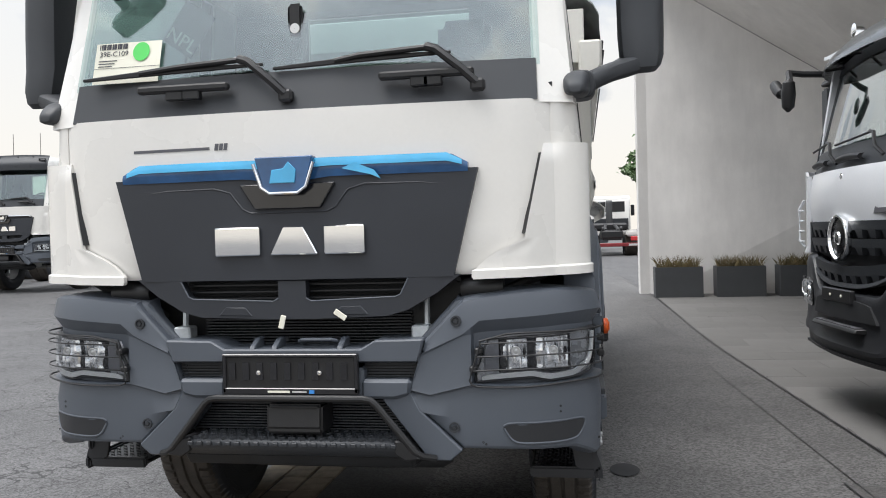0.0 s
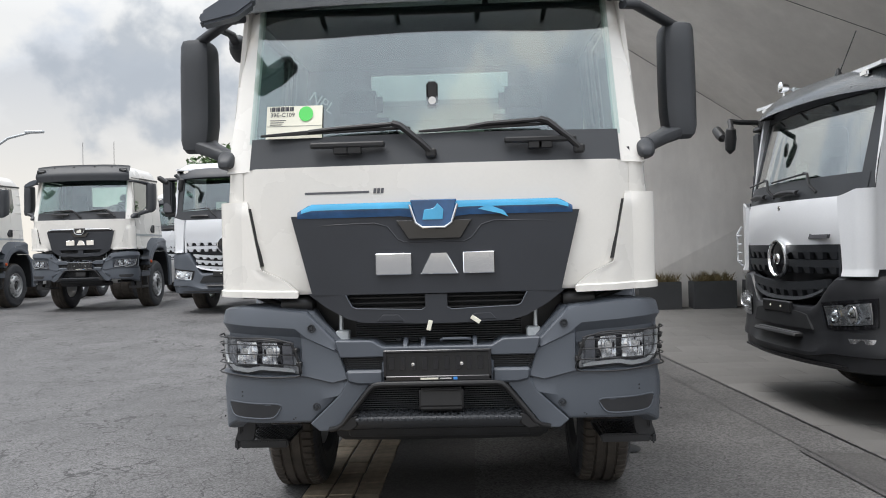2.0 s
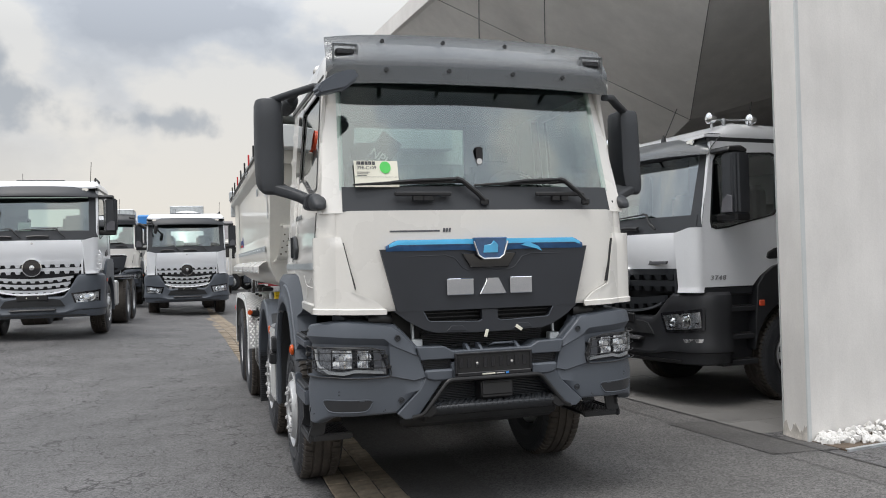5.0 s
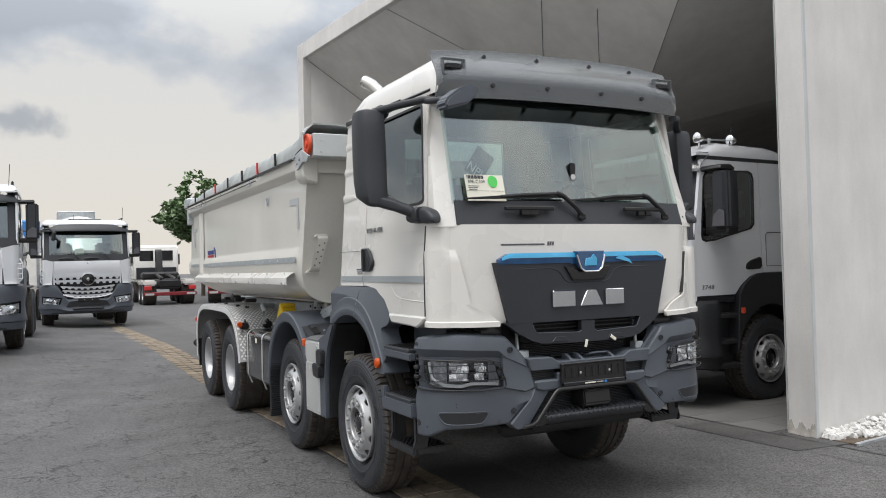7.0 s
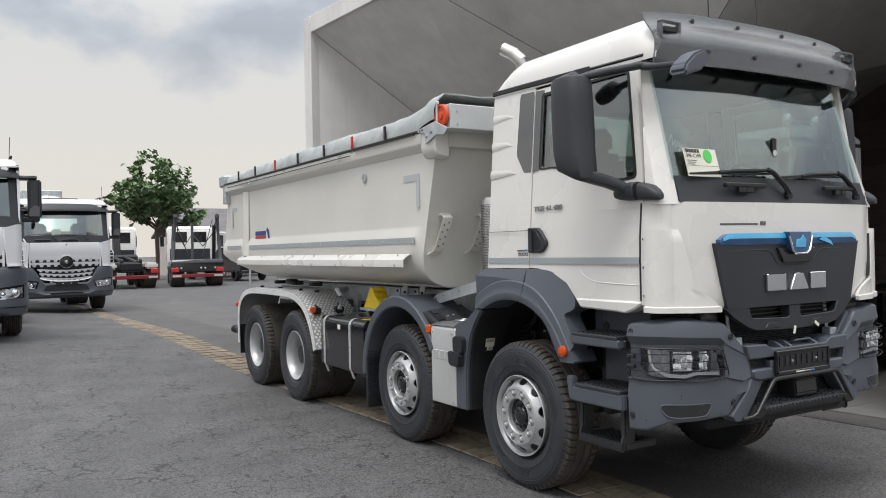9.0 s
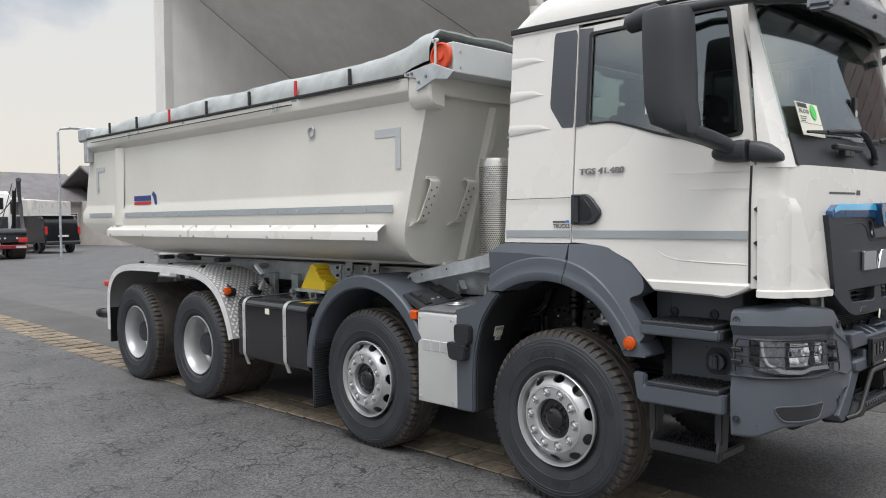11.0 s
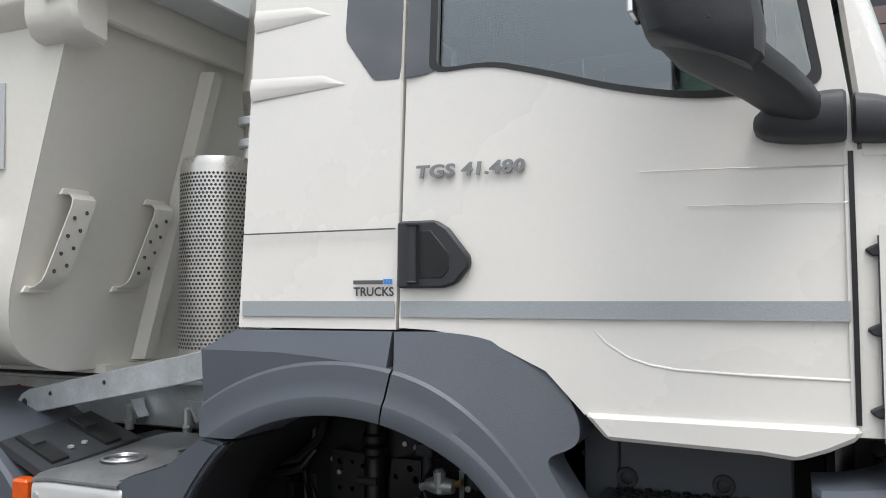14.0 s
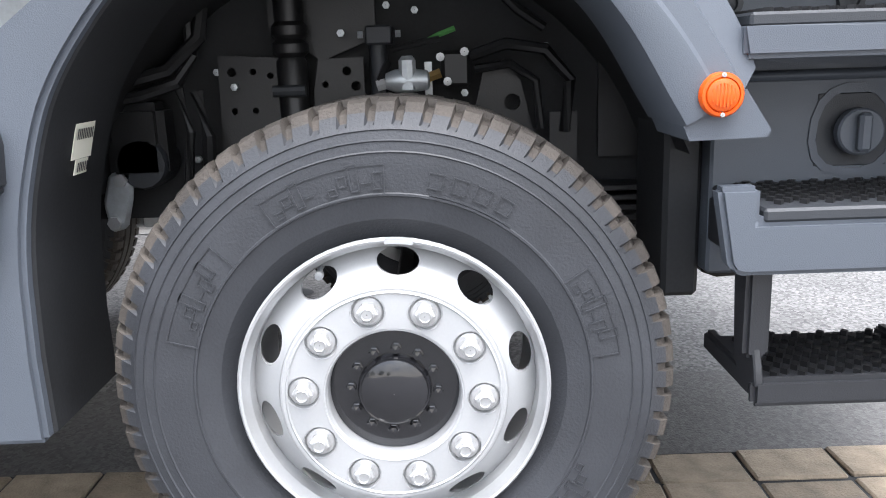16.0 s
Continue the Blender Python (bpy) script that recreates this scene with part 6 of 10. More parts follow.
# ---- tipper body ----
def bed(truck):
    yf = lambda z: 2.66 + (2.70 - z) * 0.30       # front wall leans
    def yr(z):
        return 8.52 + (2.8 - z) * 0.30 if z > 1.75 else 8.835 - 1.2 * smooth((1.75 - z) / 0.36)
    sec = [(1.175, 2.62), (1.172, 2.3), (1.165, 1.95), (1.165, 1.92), (1.195, 1.86), (1.19, 1.74), (1.15, 1.60), (1.06, 1.49), (0.92, 1.42), (0.70, 1.395)]
    low = sec[5:]
    sec = sec[:6] + [(a[0] * q + b[0] * (1 - q), a[1] * q + b[1] * (1 - q)) for a, b in zip(low, low[1:]) for q in (0.75, 0.25)] + sec[-1:]
    ts = [0, 0.004, 0.012, 0.020, 0.034] + lin(0.06, 1, 22)
    FRONT = ((1.395, 0.70), (1.40, 0.86), (1.42, 0.96), (1.46, 1.05), (1.52, 1.11), (1.60, 1.148), (1.70, 1.165), (2.62, 1.175))
    def line_x(z):
        for (a, p), (b, q) in zip(FRONT, FRONT[1:]):
            if z <= b:
                return p + (q - p) * max(0.0, (z - a) / (b - a))
        return 1.175
    for s in (-1, 1):
        bm = B()
        def fn(t, k):
            x, z = sec[int(k)]
            a, b = yf(z), yr(z)
            flat = line_x(z)
            return Vector((s * (flat + (x - flat) * smooth((t - 0.004) / 0.03)), a + (b - a) * t, z))
        sheet(bm, fn, ts, range(len(sec)), (-s * 0.02, 0, 0.015))
        part("bed_side", bm, CREAM, truck, "glossy cream-white tipper side")
    bm = bx(B(), -0.72, 0.72, 3.0, 7.9, 1.38, 1.41)
    part("bed_floor", bm, CREAM, truck)
    # front wall
    full = [(x, z) for x, z in sec] + [(-x, z) for x, z in sec[::-1]]
    bm = plate(B(), [(line_x(z), z) for x, z in sec] + [(-line_x(z), z) for x, z in sec[::-1]], [], lambda u, v: Vector((u * 0.995, yf(v) + 0.0, v)), (0, 0.03, 0))
    fw = part("bed_front", bm, CREAM, truck, "cream-white tipper front wall")
    bm = B()
    for x in (-0.50, 0.10, 0.60):
        lo, hi = Vector((x, yf(1.42) - 0.045, 1.42)), Vector((x, yf(2.55) - 0.045, 2.55))
        for a, b in (((x - 0.05), (x + 0.05)),):
            vs = [bm.verts.new(p) for p in ((a, yf(1.42) - 0.002, 1.42), (a + 0.025, yf(1.42) - 0.05, 1.42), (b - 0.025, yf(1.42) - 0.05, 1.42), (b, yf(1.42) - 0.002, 1.42),
                                            (a, yf(2.55) - 0.002, 2.55), (a + 0.025, yf(2.55) - 0.05, 2.55), (b - 0.025, yf(2.55) - 0.05, 2.55), (b, yf(2.55) - 0.002, 2.55))]
            for i in range(3):
                bm.faces.new((vs[i], vs[i + 1], vs[i + 5], vs[i + 4]))
            bm.faces.new((vs[0], vs[1], vs[2], vs[3]))
            bm.faces.new((vs[4], vs[5], vs[6], vs[7]))
    rec(bm)
    part("wall_rib", bm, CREAM, fw)
    for x in (-1.0, -0.62):
        bm = B()
        z0, z1 = 1.70, 2.03
        def br(u, v):
            z = z0 + (z1 - z0) * v
            return Vector((x - 0.06 * (1 - v) + 0.048 * u, yf(z) - 0.008 - 0.062 * (1 - abs(2 * v - 1) ** 12), z))
        sheet(bm, br, (-1, 1), [0, 0.03, 0.08, 0.15, 0.5, 0.85, 0.92, 0.97, 1], (0, 0.006, 0))
        b = part("wall_bracket", bm, CREAM, fw)
        bm = B()
        for k in range(4):
            for j in (-1, 1):
                z = 1.77 + 0.06 * k + 0.01 * j
                lathe(bm, [(0.008, 0.0), (0.001, 0.0)], "y", (x - 0.06 * (1 - (z - z0) / (z1 - z0)) + 0.021 * j, yf(z) - 0.0715, z), 8)
        part("bracket_hole", bm, BARK, b)
        for v in (0.0, 1.0):
            z = z0 + (z1 - z0) * v
            bm = prism(B(), [(x - 0.06 * (1 - v) - 0.075, z - 0.012), (x - 0.06 * (1 - v) + 0.052, z - 0.012), (x - 0.06 * (1 - v) + 0.05, z + 0.012), (x - 0.06 * (1 - v) - 0.06, z + 0.012)], "y", yf(z) - 0.016, yf(z) - 0.004, 0.003)
            part("bracket_foot", bm, CREAM, b)
    bm = bx(B(), -1.14, 1.14, 2.635, 2.675, 2.58, 2.93, 0.006)
    part("wall_top", bm, CREAM, fw)
    # rails, posts
    for s in (-1, 1):
        bm = prism(B(), [(s * 1.12, 2.56), (s * 1.175, 2.56), (s * 1.25, 2.62), (s * 1.25, 2.715), (s * 1.12, 2.715)], "y", 2.80, 8.50, 0.008)
        r = part("top_rail", bm, CREAM, truck, "cream-white upper rail of the tipper")
        bm = bx(B(), *sorted((s * 1.17, s * 1.265)), 2.72, 8.50, 2.715, 2.735, 0.004)
        part("rail_edge", bm, BLACK, r)
        bm = bx(B(), *sorted((s * 1.262, s * 1.275)), 4.2, 8.3, 2.665, 2.672)
        bx(bm, *sorted((s * 1.262, s * 1.275)), 2.9, 4.1, 2.70, 2.71)
        part("tarp_rod", bm, BLACK, r)
        # front corner gusset
        bm = prism(B(), [(s * 1.10, 2.72), (s * 1.25, 2.72), (s * 1.25, 2.56), (s * 1.22, 2.50), (s * 1.10, 2.48)], "y", 2.60, 2.83, 0.016)
        part("rail_gusset", bm, CREAM, r)
        # rear post and middle fold
        bm = sheet(B(), lambda u, v: Vector((s * (1.18 + 0.045 * math.sin(math.pi * min(1, max(0, u)))), 7.62 + 0.22 * u + (2.56 - v) * 0.06, v)), [0, 0.02, 0.2, 0.5, 0.8, 0.98, 1], lin(1.70, 2.57, 6))
        part("side_post", bm, CREAM, truck)
        # folding guard flap along the foot
        for y0, y1 in ((3.16, 6.0), (6.02, 7.95)):
            bm = sheet(B(), lambda u, v: Vector((s * (1.185 + 0.075 * min(1, v * 1.6)), u, 1.70 - 0.06 * v - 0.11 * max(0, v - 0.5))), (y0, y1), [0, 0.3, 0.62, 0.64, 1.0], (-s * 0.006, 0, -0.004))
            f = part("guard_flap", bm, WHITE, truck, "white steel guard flap")
            bm = B()
            for y in lin(y0 + 0.15, y1 - 0.1, 4 if y0 < 4 else 2):
                for z, x in ((1.69, 1.225), (1.60, 1.262)):
                    lathe(bm, [(0.010, s * 0.0), (0.010, s * 0.008), (0.001, s * 0.009)], "x", (s * x, y, z), 6)
            part("bolt", bm, GALV, f)
        # reflective stripe with studs
        bm = sheet(B(), lambda u, v: Vector((s * (1.199 - 0.02 * (v - 1.8)), u, v)), (3.06, 7.6), (1.79, 1.842), (-s * 0.003, 0, 0))
        st = part("reflective_stripe", bm, STRIPE, truck)
        bm = sheet(B(), lambda u, v: Vector((s * 1.199, u, v)), (7.95, 8.6), (1.80, 1.845), (-s * 0.003, 0, 0))
        part("reflective_stripe", bm, STRIPE, truck)
        bm = B()
        for y in lin(3.35, 7.5, 14):
            lathe(bm, [(0.009, s * 0.0), (0.009, s * 0.006), (0.001, s * 0.007)], "x", (s * 1.199, y, 1.815), 6)
        part("stud", bm, GALV, st)
        # corner tape marks
        bm = B()
        x = s * 1.1775
        for y0, y1, z0, z1 in ((2.99, 3.27, 2.33, 2.39), (2.99, 3.045, 2.10, 2.33)):
            bx(bm, *sorted((x, x - s * 0.004)), y0, y1, z0, z1)
        part("tape_mark", bm, TAPE, truck)
        bm = B()
        for y0, y1, z0, z1 in ((8.18, 8.42, 2.33, 2.38), (8.36, 8.42, 2.10, 2.33)):
            bx(bm, *sorted((s * 1.1795, s * 1.175)), y0, y1, z0, z1)
        part("tape_mark", bm, TAPE, truck)
        # lashing ring
        bm = tube(B(), [(s * 1.185, 4.05 + 0.04 * math.cos(t), 2.44 + 0.04 * math.sin(t)) for t in lin(0, 2 * math.pi, 14)], 0.008, 6)
        part("lashing_ring", bm, GALV, truck)
        # maker's sign, drawn plainly
        bm = bx(B(), *sorted((s * 1.1735, s * 1.168)), 7.0, 7.40, 1.965, 2.02)
        part("sign_bar", bm, BLUEINK, truck)
        bm = bx(B(), *sorted((s * 1.1735, s * 1.168)), 7.0, 7.40, 1.925, 1.955)
        part("sign_bar", bm, RED, truck)
        bm = prism(B(), [(6.86, 1.92), (6.90, 1.92), (6.93, 2.0), (6.97, 2.03), (6.93, 2.06), (6.87, 2.02)], "x", s * 1.168, s * 1.1735)
        part("sign_mark", bm, BLUEINK, truck)
    # rear gate
    bm = plate(B(), full, [], lambda u, v: Vector((u * 0.98, yr(v) - 0.02, v)), (0, -0.04, 0))
    part("tailgate", bm, CREAM, truck)
    bm = B()
    for s in (-1, 1):
        bx(bm, *sorted((s * 1.05, s * 1.27)), 8.45, 8.72, 2.70, 2.86, 0.02)
        bx(bm, *sorted((s * 1.17, s * 1.25)), 8.48, 8.6, 2.45, 2.72, 0.01)
    part("gate_hinge", bm, GALV, truck)
    # tarpaulin, in soft folds
    def tarp(u, v):
        y = 2.62 + 5.85 * v
        sag = 0.010 * math.sin(9.5 * v * 6.28 / 2.4) + 0.014 * noise.noise(Vector((u * 2, y * 1.7, 0)))
        a = abs(u)
        if a < 0.8:
            x, z = a / 0.8 * 1.12, 2.965 - 0.02 * a + sag * 1.4 + 0.016 * noise.noise(Vector((u * 5, y * 4, 3))) + 0.010 * abs(noise.noise(Vector((u * 4 + y * 2, y * 9, 7))))
        else:
            k = (a - 0.8) / 0.2
            x = 1.12 + 0.125 * math.sin(k * math.pi / 2) + 0.012 * noise.noise(Vector((y * 3, k, 5)))
            z = 2.95 - 0.21 * (1 - math.cos(k * math.pi / 2)) + sag * (1 - k)
            x += 0.010 * math.sin(y * 23 + k * 4) * k * (1 - k) * 4 + 0.014 * noise.noise(Vector((y * 7, k * 3, 9))) - 0.016 * abs(noise.noise(Vector((y * 12 + k * 5, k * 4, 2))))
        z += 0.07 * smooth((0.06 - v) / 0.06) - 0.05 * smooth((v - 0.5) / 0.5) - 0.035 * smooth((v - 0.03) / 0.08)
        return Vector((math.copysign(x, u), y, z))
    bm = sheet(B(), tarp, lin(-1, 1, 40), lin(0, 1, 110), (0, 0, -0.012))
    part("tarpaulin", bm, TARP, truck, "folded grey tarpaulin over the tipper")
    for i, y in enumerate((3.45, 4.15, 4.85, 5.6, 6.35, 7.1, 7.8)):
        bm = bx(B(), -1.268, -1.25, y - 0.016, y + 0.016, 2.735, 2.855, 0.004)
        part("tarp_strap", bm, RED if i in (1, 4) else BLACK, truck, "red strap" if i in (1, 4) else "")
    bm = B()
    for y in (4.45, 7.3):
        tube(bm, [(-1.262, y - 0.04, 2.70), (-1.275, y - 0.03, 2.64), (-1.275, y + 0.03, 2.64), (-1.262, y + 0.04, 2.70)], 0.006, 6)
    part("rail_hook", bm, GALV, truck)
    # galvanised front box with the crank wheel
    bm = bx(B(), -1.20, 0.50, 2.43, 2.62, 2.70, 2.90, 0.006)
    fb = part("front_box", bm, PALE, truck, "pale steel box across the tipper front")
    bm = B()
    for x in (-1.13, 0.42):
        for z in (2.74, 2.84):
            lathe(bm, [(0.010, 2.432), (0.010, 2.425), (0.001, 2.424)], "y", (x, 0, z), 6)
    part("bolt", bm, GALV, fb)
    bm = lathe(B(), [(0.092, -1.215), (0.092, -1.24), (0.080, -1.244), (0.078, -1.232), (0.03, -1.232), (0.028, -1.246), (0.001, -1.246)], "x", (0, 2.515, 2.81), 28)
    part("crank_wheel", bm, REDORANGE, fb, "orange crank wheel")
    bm = lathe(B(), [(0.035, -1.22), (0.035, -1.245), (0.001, -1.246)], "x", (0, 2.66, 2.735), 16)
    part("roller", bm, REDORANGE, fb)
    bm = bx(B(), -1.262, -1.25, 2.53, 2.55, 2.76, 2.93, 0.004)
    bx(bm, -1.262, -1.25, 2.51, 2.57, 2.90, 2.925, 0.004)
    part("crank_handle", bm, ALU, fb)
    bm = prism(B(), [(2.84, 2.735), (2.56, 2.77), (2.36, 2.69), (2.42, 2.645), (2.54, 2.662), (2.63, 2.63), (2.718, 2.604), (2.72, 2.69), (2.84, 2.715)], "x", -1.268, -1.252, 0.002)
    cp = part("corner_plate", bm, GALV, fb)
    for y, z in ((2.80, 2.725), (2.76, 2.727), (2.69, 2.66), (2.62, 2.69)):
        bm = lathe(B(), [(0.012, -1.267), (0.011, -1.275), (0.001, -1.277)], "x", (0, y, z), 10)
        part("bolt", bm, NUMBER, cp)


def main_truck():
    t = thing("dump_truck", "white four-axle dump truck with grey bumper and cream tipper", "truck")
    cab(t)
    bumper(t)
    for s in (-1, 1):
        steps(t, s)
        front_arch(t, s)
    chassis(t, 8.5)
    for s in (-1, 1):
        for y in (1.666, 3.458):
            wheel(t, s, 1.135, y, 0.522, turn=4 if y < 2 else 12)
        for y in (6.02, 7.42):
            wheel(t, s, 1.20, y, 0.52, True, turn=9 * y)
    bm = B()
    for y in (1.62, 3.42, 6.0, 7.4):
        tube(bm, [(-0.9, y, 0.54), (0.9, y, 0.54)], 0.075, 10)
    for y in (6.0, 7.4):
        lathe(bm, [(0.02, -0.2), (0.2, -0.12), (0.22, 0), (0.2, 0.12), (0.02, 0.2)], "y", (0, y, 0.54), 14)
    part("axle", bm, BLACK, t)
    bed(t)
    # clutter in the first wheel arch
    def gear(name, bm, material, parent=None, label=""):
        bmesh.ops.translate(bm, verts=bm.verts, vec=(0, -0.042, 0.021))
        return part(name, bm, material, parent, label)
    def hole(y, z, r=0.008):
        return [(y + r * math.cos(k), z + r * math.sin(k)) for k in lin(0, 2 * math.pi, 10)[:-1]]
    flat = lambda x: lambda u, v: Vector((x, u, v))
    for pts, holes, x in (([(1.97, 0.80), (1.97, 1.11), (2.12, 1.12), (2.13, 0.80)], [hole(2.09, 0.99), hole(2.04, 1.08), hole(2.09, 1.08, 0.011), hole(2.04, 0.99), hole(2.00, 1.07)], -0.585),
                          ([(1.78, 0.80), (1.78, 1.105), (1.885, 1.105), (1.90, 1.03), (1.90, 0.80)], [hole(1.82, 1.075, 0.011), hole(1.872, 1.045), hole(1.80, 1.04, 0.012)], -0.585),
                          ([(1.35, 0.80), (1.41, 1.04), (1.45, 1.09), (1.50, 1.06), (1.56, 0.80)], [hole(1.43, 0.99, 0.02)], -0.57),
                          ([(1.28, 0.80), (1.28, 0.965), (1.345, 0.965), (1.345, 0.80)], [], -0.60),
                          ([(1.75, 1.15), (1.75, 1.40), (2.0, 1.40), (2.0, 1.18), (1.88, 1.10)], [hole(1.93, 1.22)], -0.56),
                          ([(0.98, 0.85), (0.98, 1.2), (1.22, 1.3), (1.22, 0.85)], [hole(1.1, 1.0), hole(1.17, 1.02)], -0.55)):
        bm = plate(B(), pts, holes, flat(x), (0.012, 0, 0))
        gear("chassis_plate", bm, BLACK, t)
    # buffer post, damper and tanks
    bm = bx(B(), -0.65, -0.57, 1.708, 1.768, 1.132, 1.174, 0.004)
    post = gear("buffer", bm, DARK, t, "black buffer post")
    bm = tube(B(), [(-0.61, 1.742, 0.75), (-0.61, 1.742, 1.132)], 0.021, 12)
    gear("post", bm, DARK, post)
    for y in (1.695, 1.781):
        bm = tube(B(), [(-0.62, y - 0.006, 1.155), (-0.62, y + 0.006, 1.155)], 0.009, 6)
        gear("nut", bm, GALV, post)
    bm = lathe(B(), [(0.034, 0.86), (0.036, 1.10), (0.030, 1.11), (0.042, 1.12), (0.042, 1.14), (0.032, 1.15), (0.042, 1.16), (0.042, 1.18), (0.034, 1.19), (0.036, 1.42)], "z", (-0.60, 1.945, 0), 16, True)
    gear("damper", bm, BLACK, t, "black shock absorber")
    bm = tube(B(), [(-0.64, 1.91, 1.035), (-0.64, 1.985, 1.035)], 0.014, 10)
    gear("pivot_pin", bm, DARK, t)
    bm = bx(B(), -0.66, -0.56, 2.24, 2.38, 0.84, 1.02, 0.02, 2)
    gear("valve_block", bm, BLACK, t)
    bm = lathe(B(), [(0.055, -0.06), (0.06, -0.05), (0.06, 0.05), (0.055, 0.06)], "x", (-0.60, 2.30, 0.88), 16, True)
    gear("actuator", bm, DARK, t)
    # hoses
    bm = B()
    for pts, r in (([(-0.62, 2.38, 1.06), (-0.64, 2.30, 1.07), (-0.64, 2.22, 1.09), (-0.62, 2.15, 1.16), (-0.6, 2.13, 1.3)], 0.017),
                   ([(-0.64, 2.40, 1.02), (-0.66, 2.28, 1.035), (-0.65, 2.20, 1.06), (-0.62, 2.17, 1.12), (-0.6, 2.18, 1.28)], 0.014),
                   ([(-0.62, 2.36, 1.10), (-0.63, 2.27, 1.12), (-0.63, 2.22, 1.20), (-0.61, 2.24, 1.32)], 0.012),
                   ([(-0.64, 2.20, 1.05), (-0.65, 2.18, 0.95), (-0.64, 2.20, 0.82)], 0.011),
                   ([(-0.64, 2.16, 1.04), (-0.65, 2.14, 0.94), (-0.64, 2.15, 0.82)], 0.016),
                   ([(-0.62, 1.53, 1.10), (-0.64, 1.45, 1.125), (-0.64, 1.36, 1.11), (-0.62, 1.30, 1.04), (-0.6, 1.31, 0.92)], 0.014),
                   ([(-0.62, 1.52, 1.07), (-0.63, 1.44, 1.08), (-0.63, 1.38, 1.04), (-0.62, 1.37, 0.93)], 0.010),
                   ([(-0.62, 1.72, 1.09), (-0.66, 1.74, 1.05), (-0.66, 1.72, 1.0)], 0.009),
                   ([(-0.62, 1.71, 1.12), (-0.65, 1.66, 1.13), (-0.65, 1.60, 1.14)], 0.007),
                   ([(-0.60, 1.62, 1.34), (-0.62, 1.5, 1.28), (-0.62, 1.42, 1.2), (-0.61, 1.36, 1.16)], 0.012)):
        tube(bm, pts, r, 8)
    gear("hose", bm, BLACK, t)
    bm = B()
    for k in range(5):
        bx(bm, -0.63, -0.54, 0.90 + 0.05 * k, 1.62, 0.68 + 0.024 * k, 0.695 + 0.024 * k, 0.003)
    gear("spring_leaf", bm, BLACK, t)
    bm = B()
    lathe(bm, [(0.014, -0.05), (0.022, -0.045), (0.026, -0.02), (0.030, 0.0), (0.026, 0.03), (0.018, 0.05)], "y", (-0.66, 1.675, 1.05), 14, True)
    lathe(bm, [(0.020, -0.03), (0.020, 0.035), (0.012, 0.045)], "z", (-0.67, 1.675, 1.06), 10, True)
    vl = gear("valve", bm, GALV, t, "grey metal air valve with fittings")
    bm = tube(B(), [(-0.66, 1.63, 1.055), (-0.66, 1.60, 1.065)], 0.012, 6)
    gear("brass_fitting", bm, mat_brass, vl)
    bm = tube(B(), [(-0.66, 1.725, 1.045), (-0.66, 1.745, 1.04)], 0.014, 6)
    gear("fitting", bm, STEEL, vl)
    bm = bx(B(), -0.60, -0.597, 1.62, 1.637, 0.95, 1.09)
    gear("bracket_strip", bm, GALV, vl)
    bm = bx(B(), -0.64, -0.58, 1.53, 1.60, 1.03, 1.115, 0.01)
    vb = gear("valve_body", bm, BLACK, t)
    bm = B()
    for y, z in ((1.60, 1.10), (1.585, 1.045), (1.545, 1.11)):
        lathe(bm, [(0.010, -0.64), (0.010, -0.655), (0.001, -0.656)], "x", (0, y, z), 8)
    gear("bolt", bm, STEEL, vb)
    bm = tube(B(), [(-0.64, 1.625, 1.138), (-0.64, 1.60, 1.150), (-0.64, 1.565, 1.162)], 0.007, 6)
    gear("hose_connector", bm, CONNECTOR, t)
    bm = prism(B(), [(2.32, 0.87), (2.38, 0.86), (2.40, 0.79), (2.39, 0.72), (2.35, 0.73), (2.33, 0.80)], "x", -0.66, -0.64, 0.008)
    lv = gear("lever", bm, GALV, t)
    bm = B()
    for y, z in ((2.35, 0.845), (2.375, 0.745)):
        lathe(bm, [(0.016, -0.66), (0.016, -0.672), (0.001, -0.673)], "x", (0, y, z), 6)
    gear("bolt", bm, STEEL, lv)
    slip = lambda x, z, o: Vector((x, 2.285 - 0.276 * (z - 0.84) - o, z))
    bm = sheet(B(), lambda x, z: slip(x, z, 0.002), (-1.03, -0.945), (0.955, 1.022), (0, -0.002, 0))
    sheet(bm, lambda x, z: slip(x, z, 0.002), (-1.01, -0.955), (0.925, 0.954), (0, -0.002, 0))
    lb = part("paper_label", bm, PAPER, t)
    bm = B()
    for k in range(9):
        sheet(bm, lambda x, z: slip(x, z, 0.006), (-1.022 + 0.008 * k, -1.018 + 0.008 * k), (0.992, 1.012))
    for k in range(6):
        sheet(bm, lambda x, z: slip(x, z, 0.006), (-1.004 + 0.008 * k, -1.000 + 0.008 * k), (0.93, 0.948))
    part("barcode", bm, INK, lb)
    bm = B()
    random.seed(3)
    for k in range(26):
        y, z = random.uniform(1.0, 2.3), random.uniform(0.85, 1.38)
        lathe(bm, [(0.009, -0.53), (0.009, -0.545), (0.001, -0.546)], "x", (random.uniform(-0.07, 0), y, z), 6)
    part("bolt", bm, GALV, t)

    for s in (-1, 1):
        sx = lambda a, b: sorted((s * a, s * b))
        # panel between the axles
        bm = prism(B(), [(s * 0.80, 0.47), (s * 1.195, 0.47), (s * 1.195, 1.075), (s * 1.188, 1.098), (s * 1.170, 1.108), (s * 0.80, 1.110)], "y", 2.437, 2.81, 0.005)
        p = part("battery_box", bm, ALU, t, "brushed aluminium battery cover")
        bm = B()
        for y, z in ((2.47, 0.50), (2.785, 0.50), (2.48, 1.055), (2.785, 1.055)):
            lathe(bm, [(0.010, s * 1.194), (0.010, s * 1.200), (0.001, s * 1.201)], "x", (0, y, z), 8)
        part("bolt", bm, GALV, p)
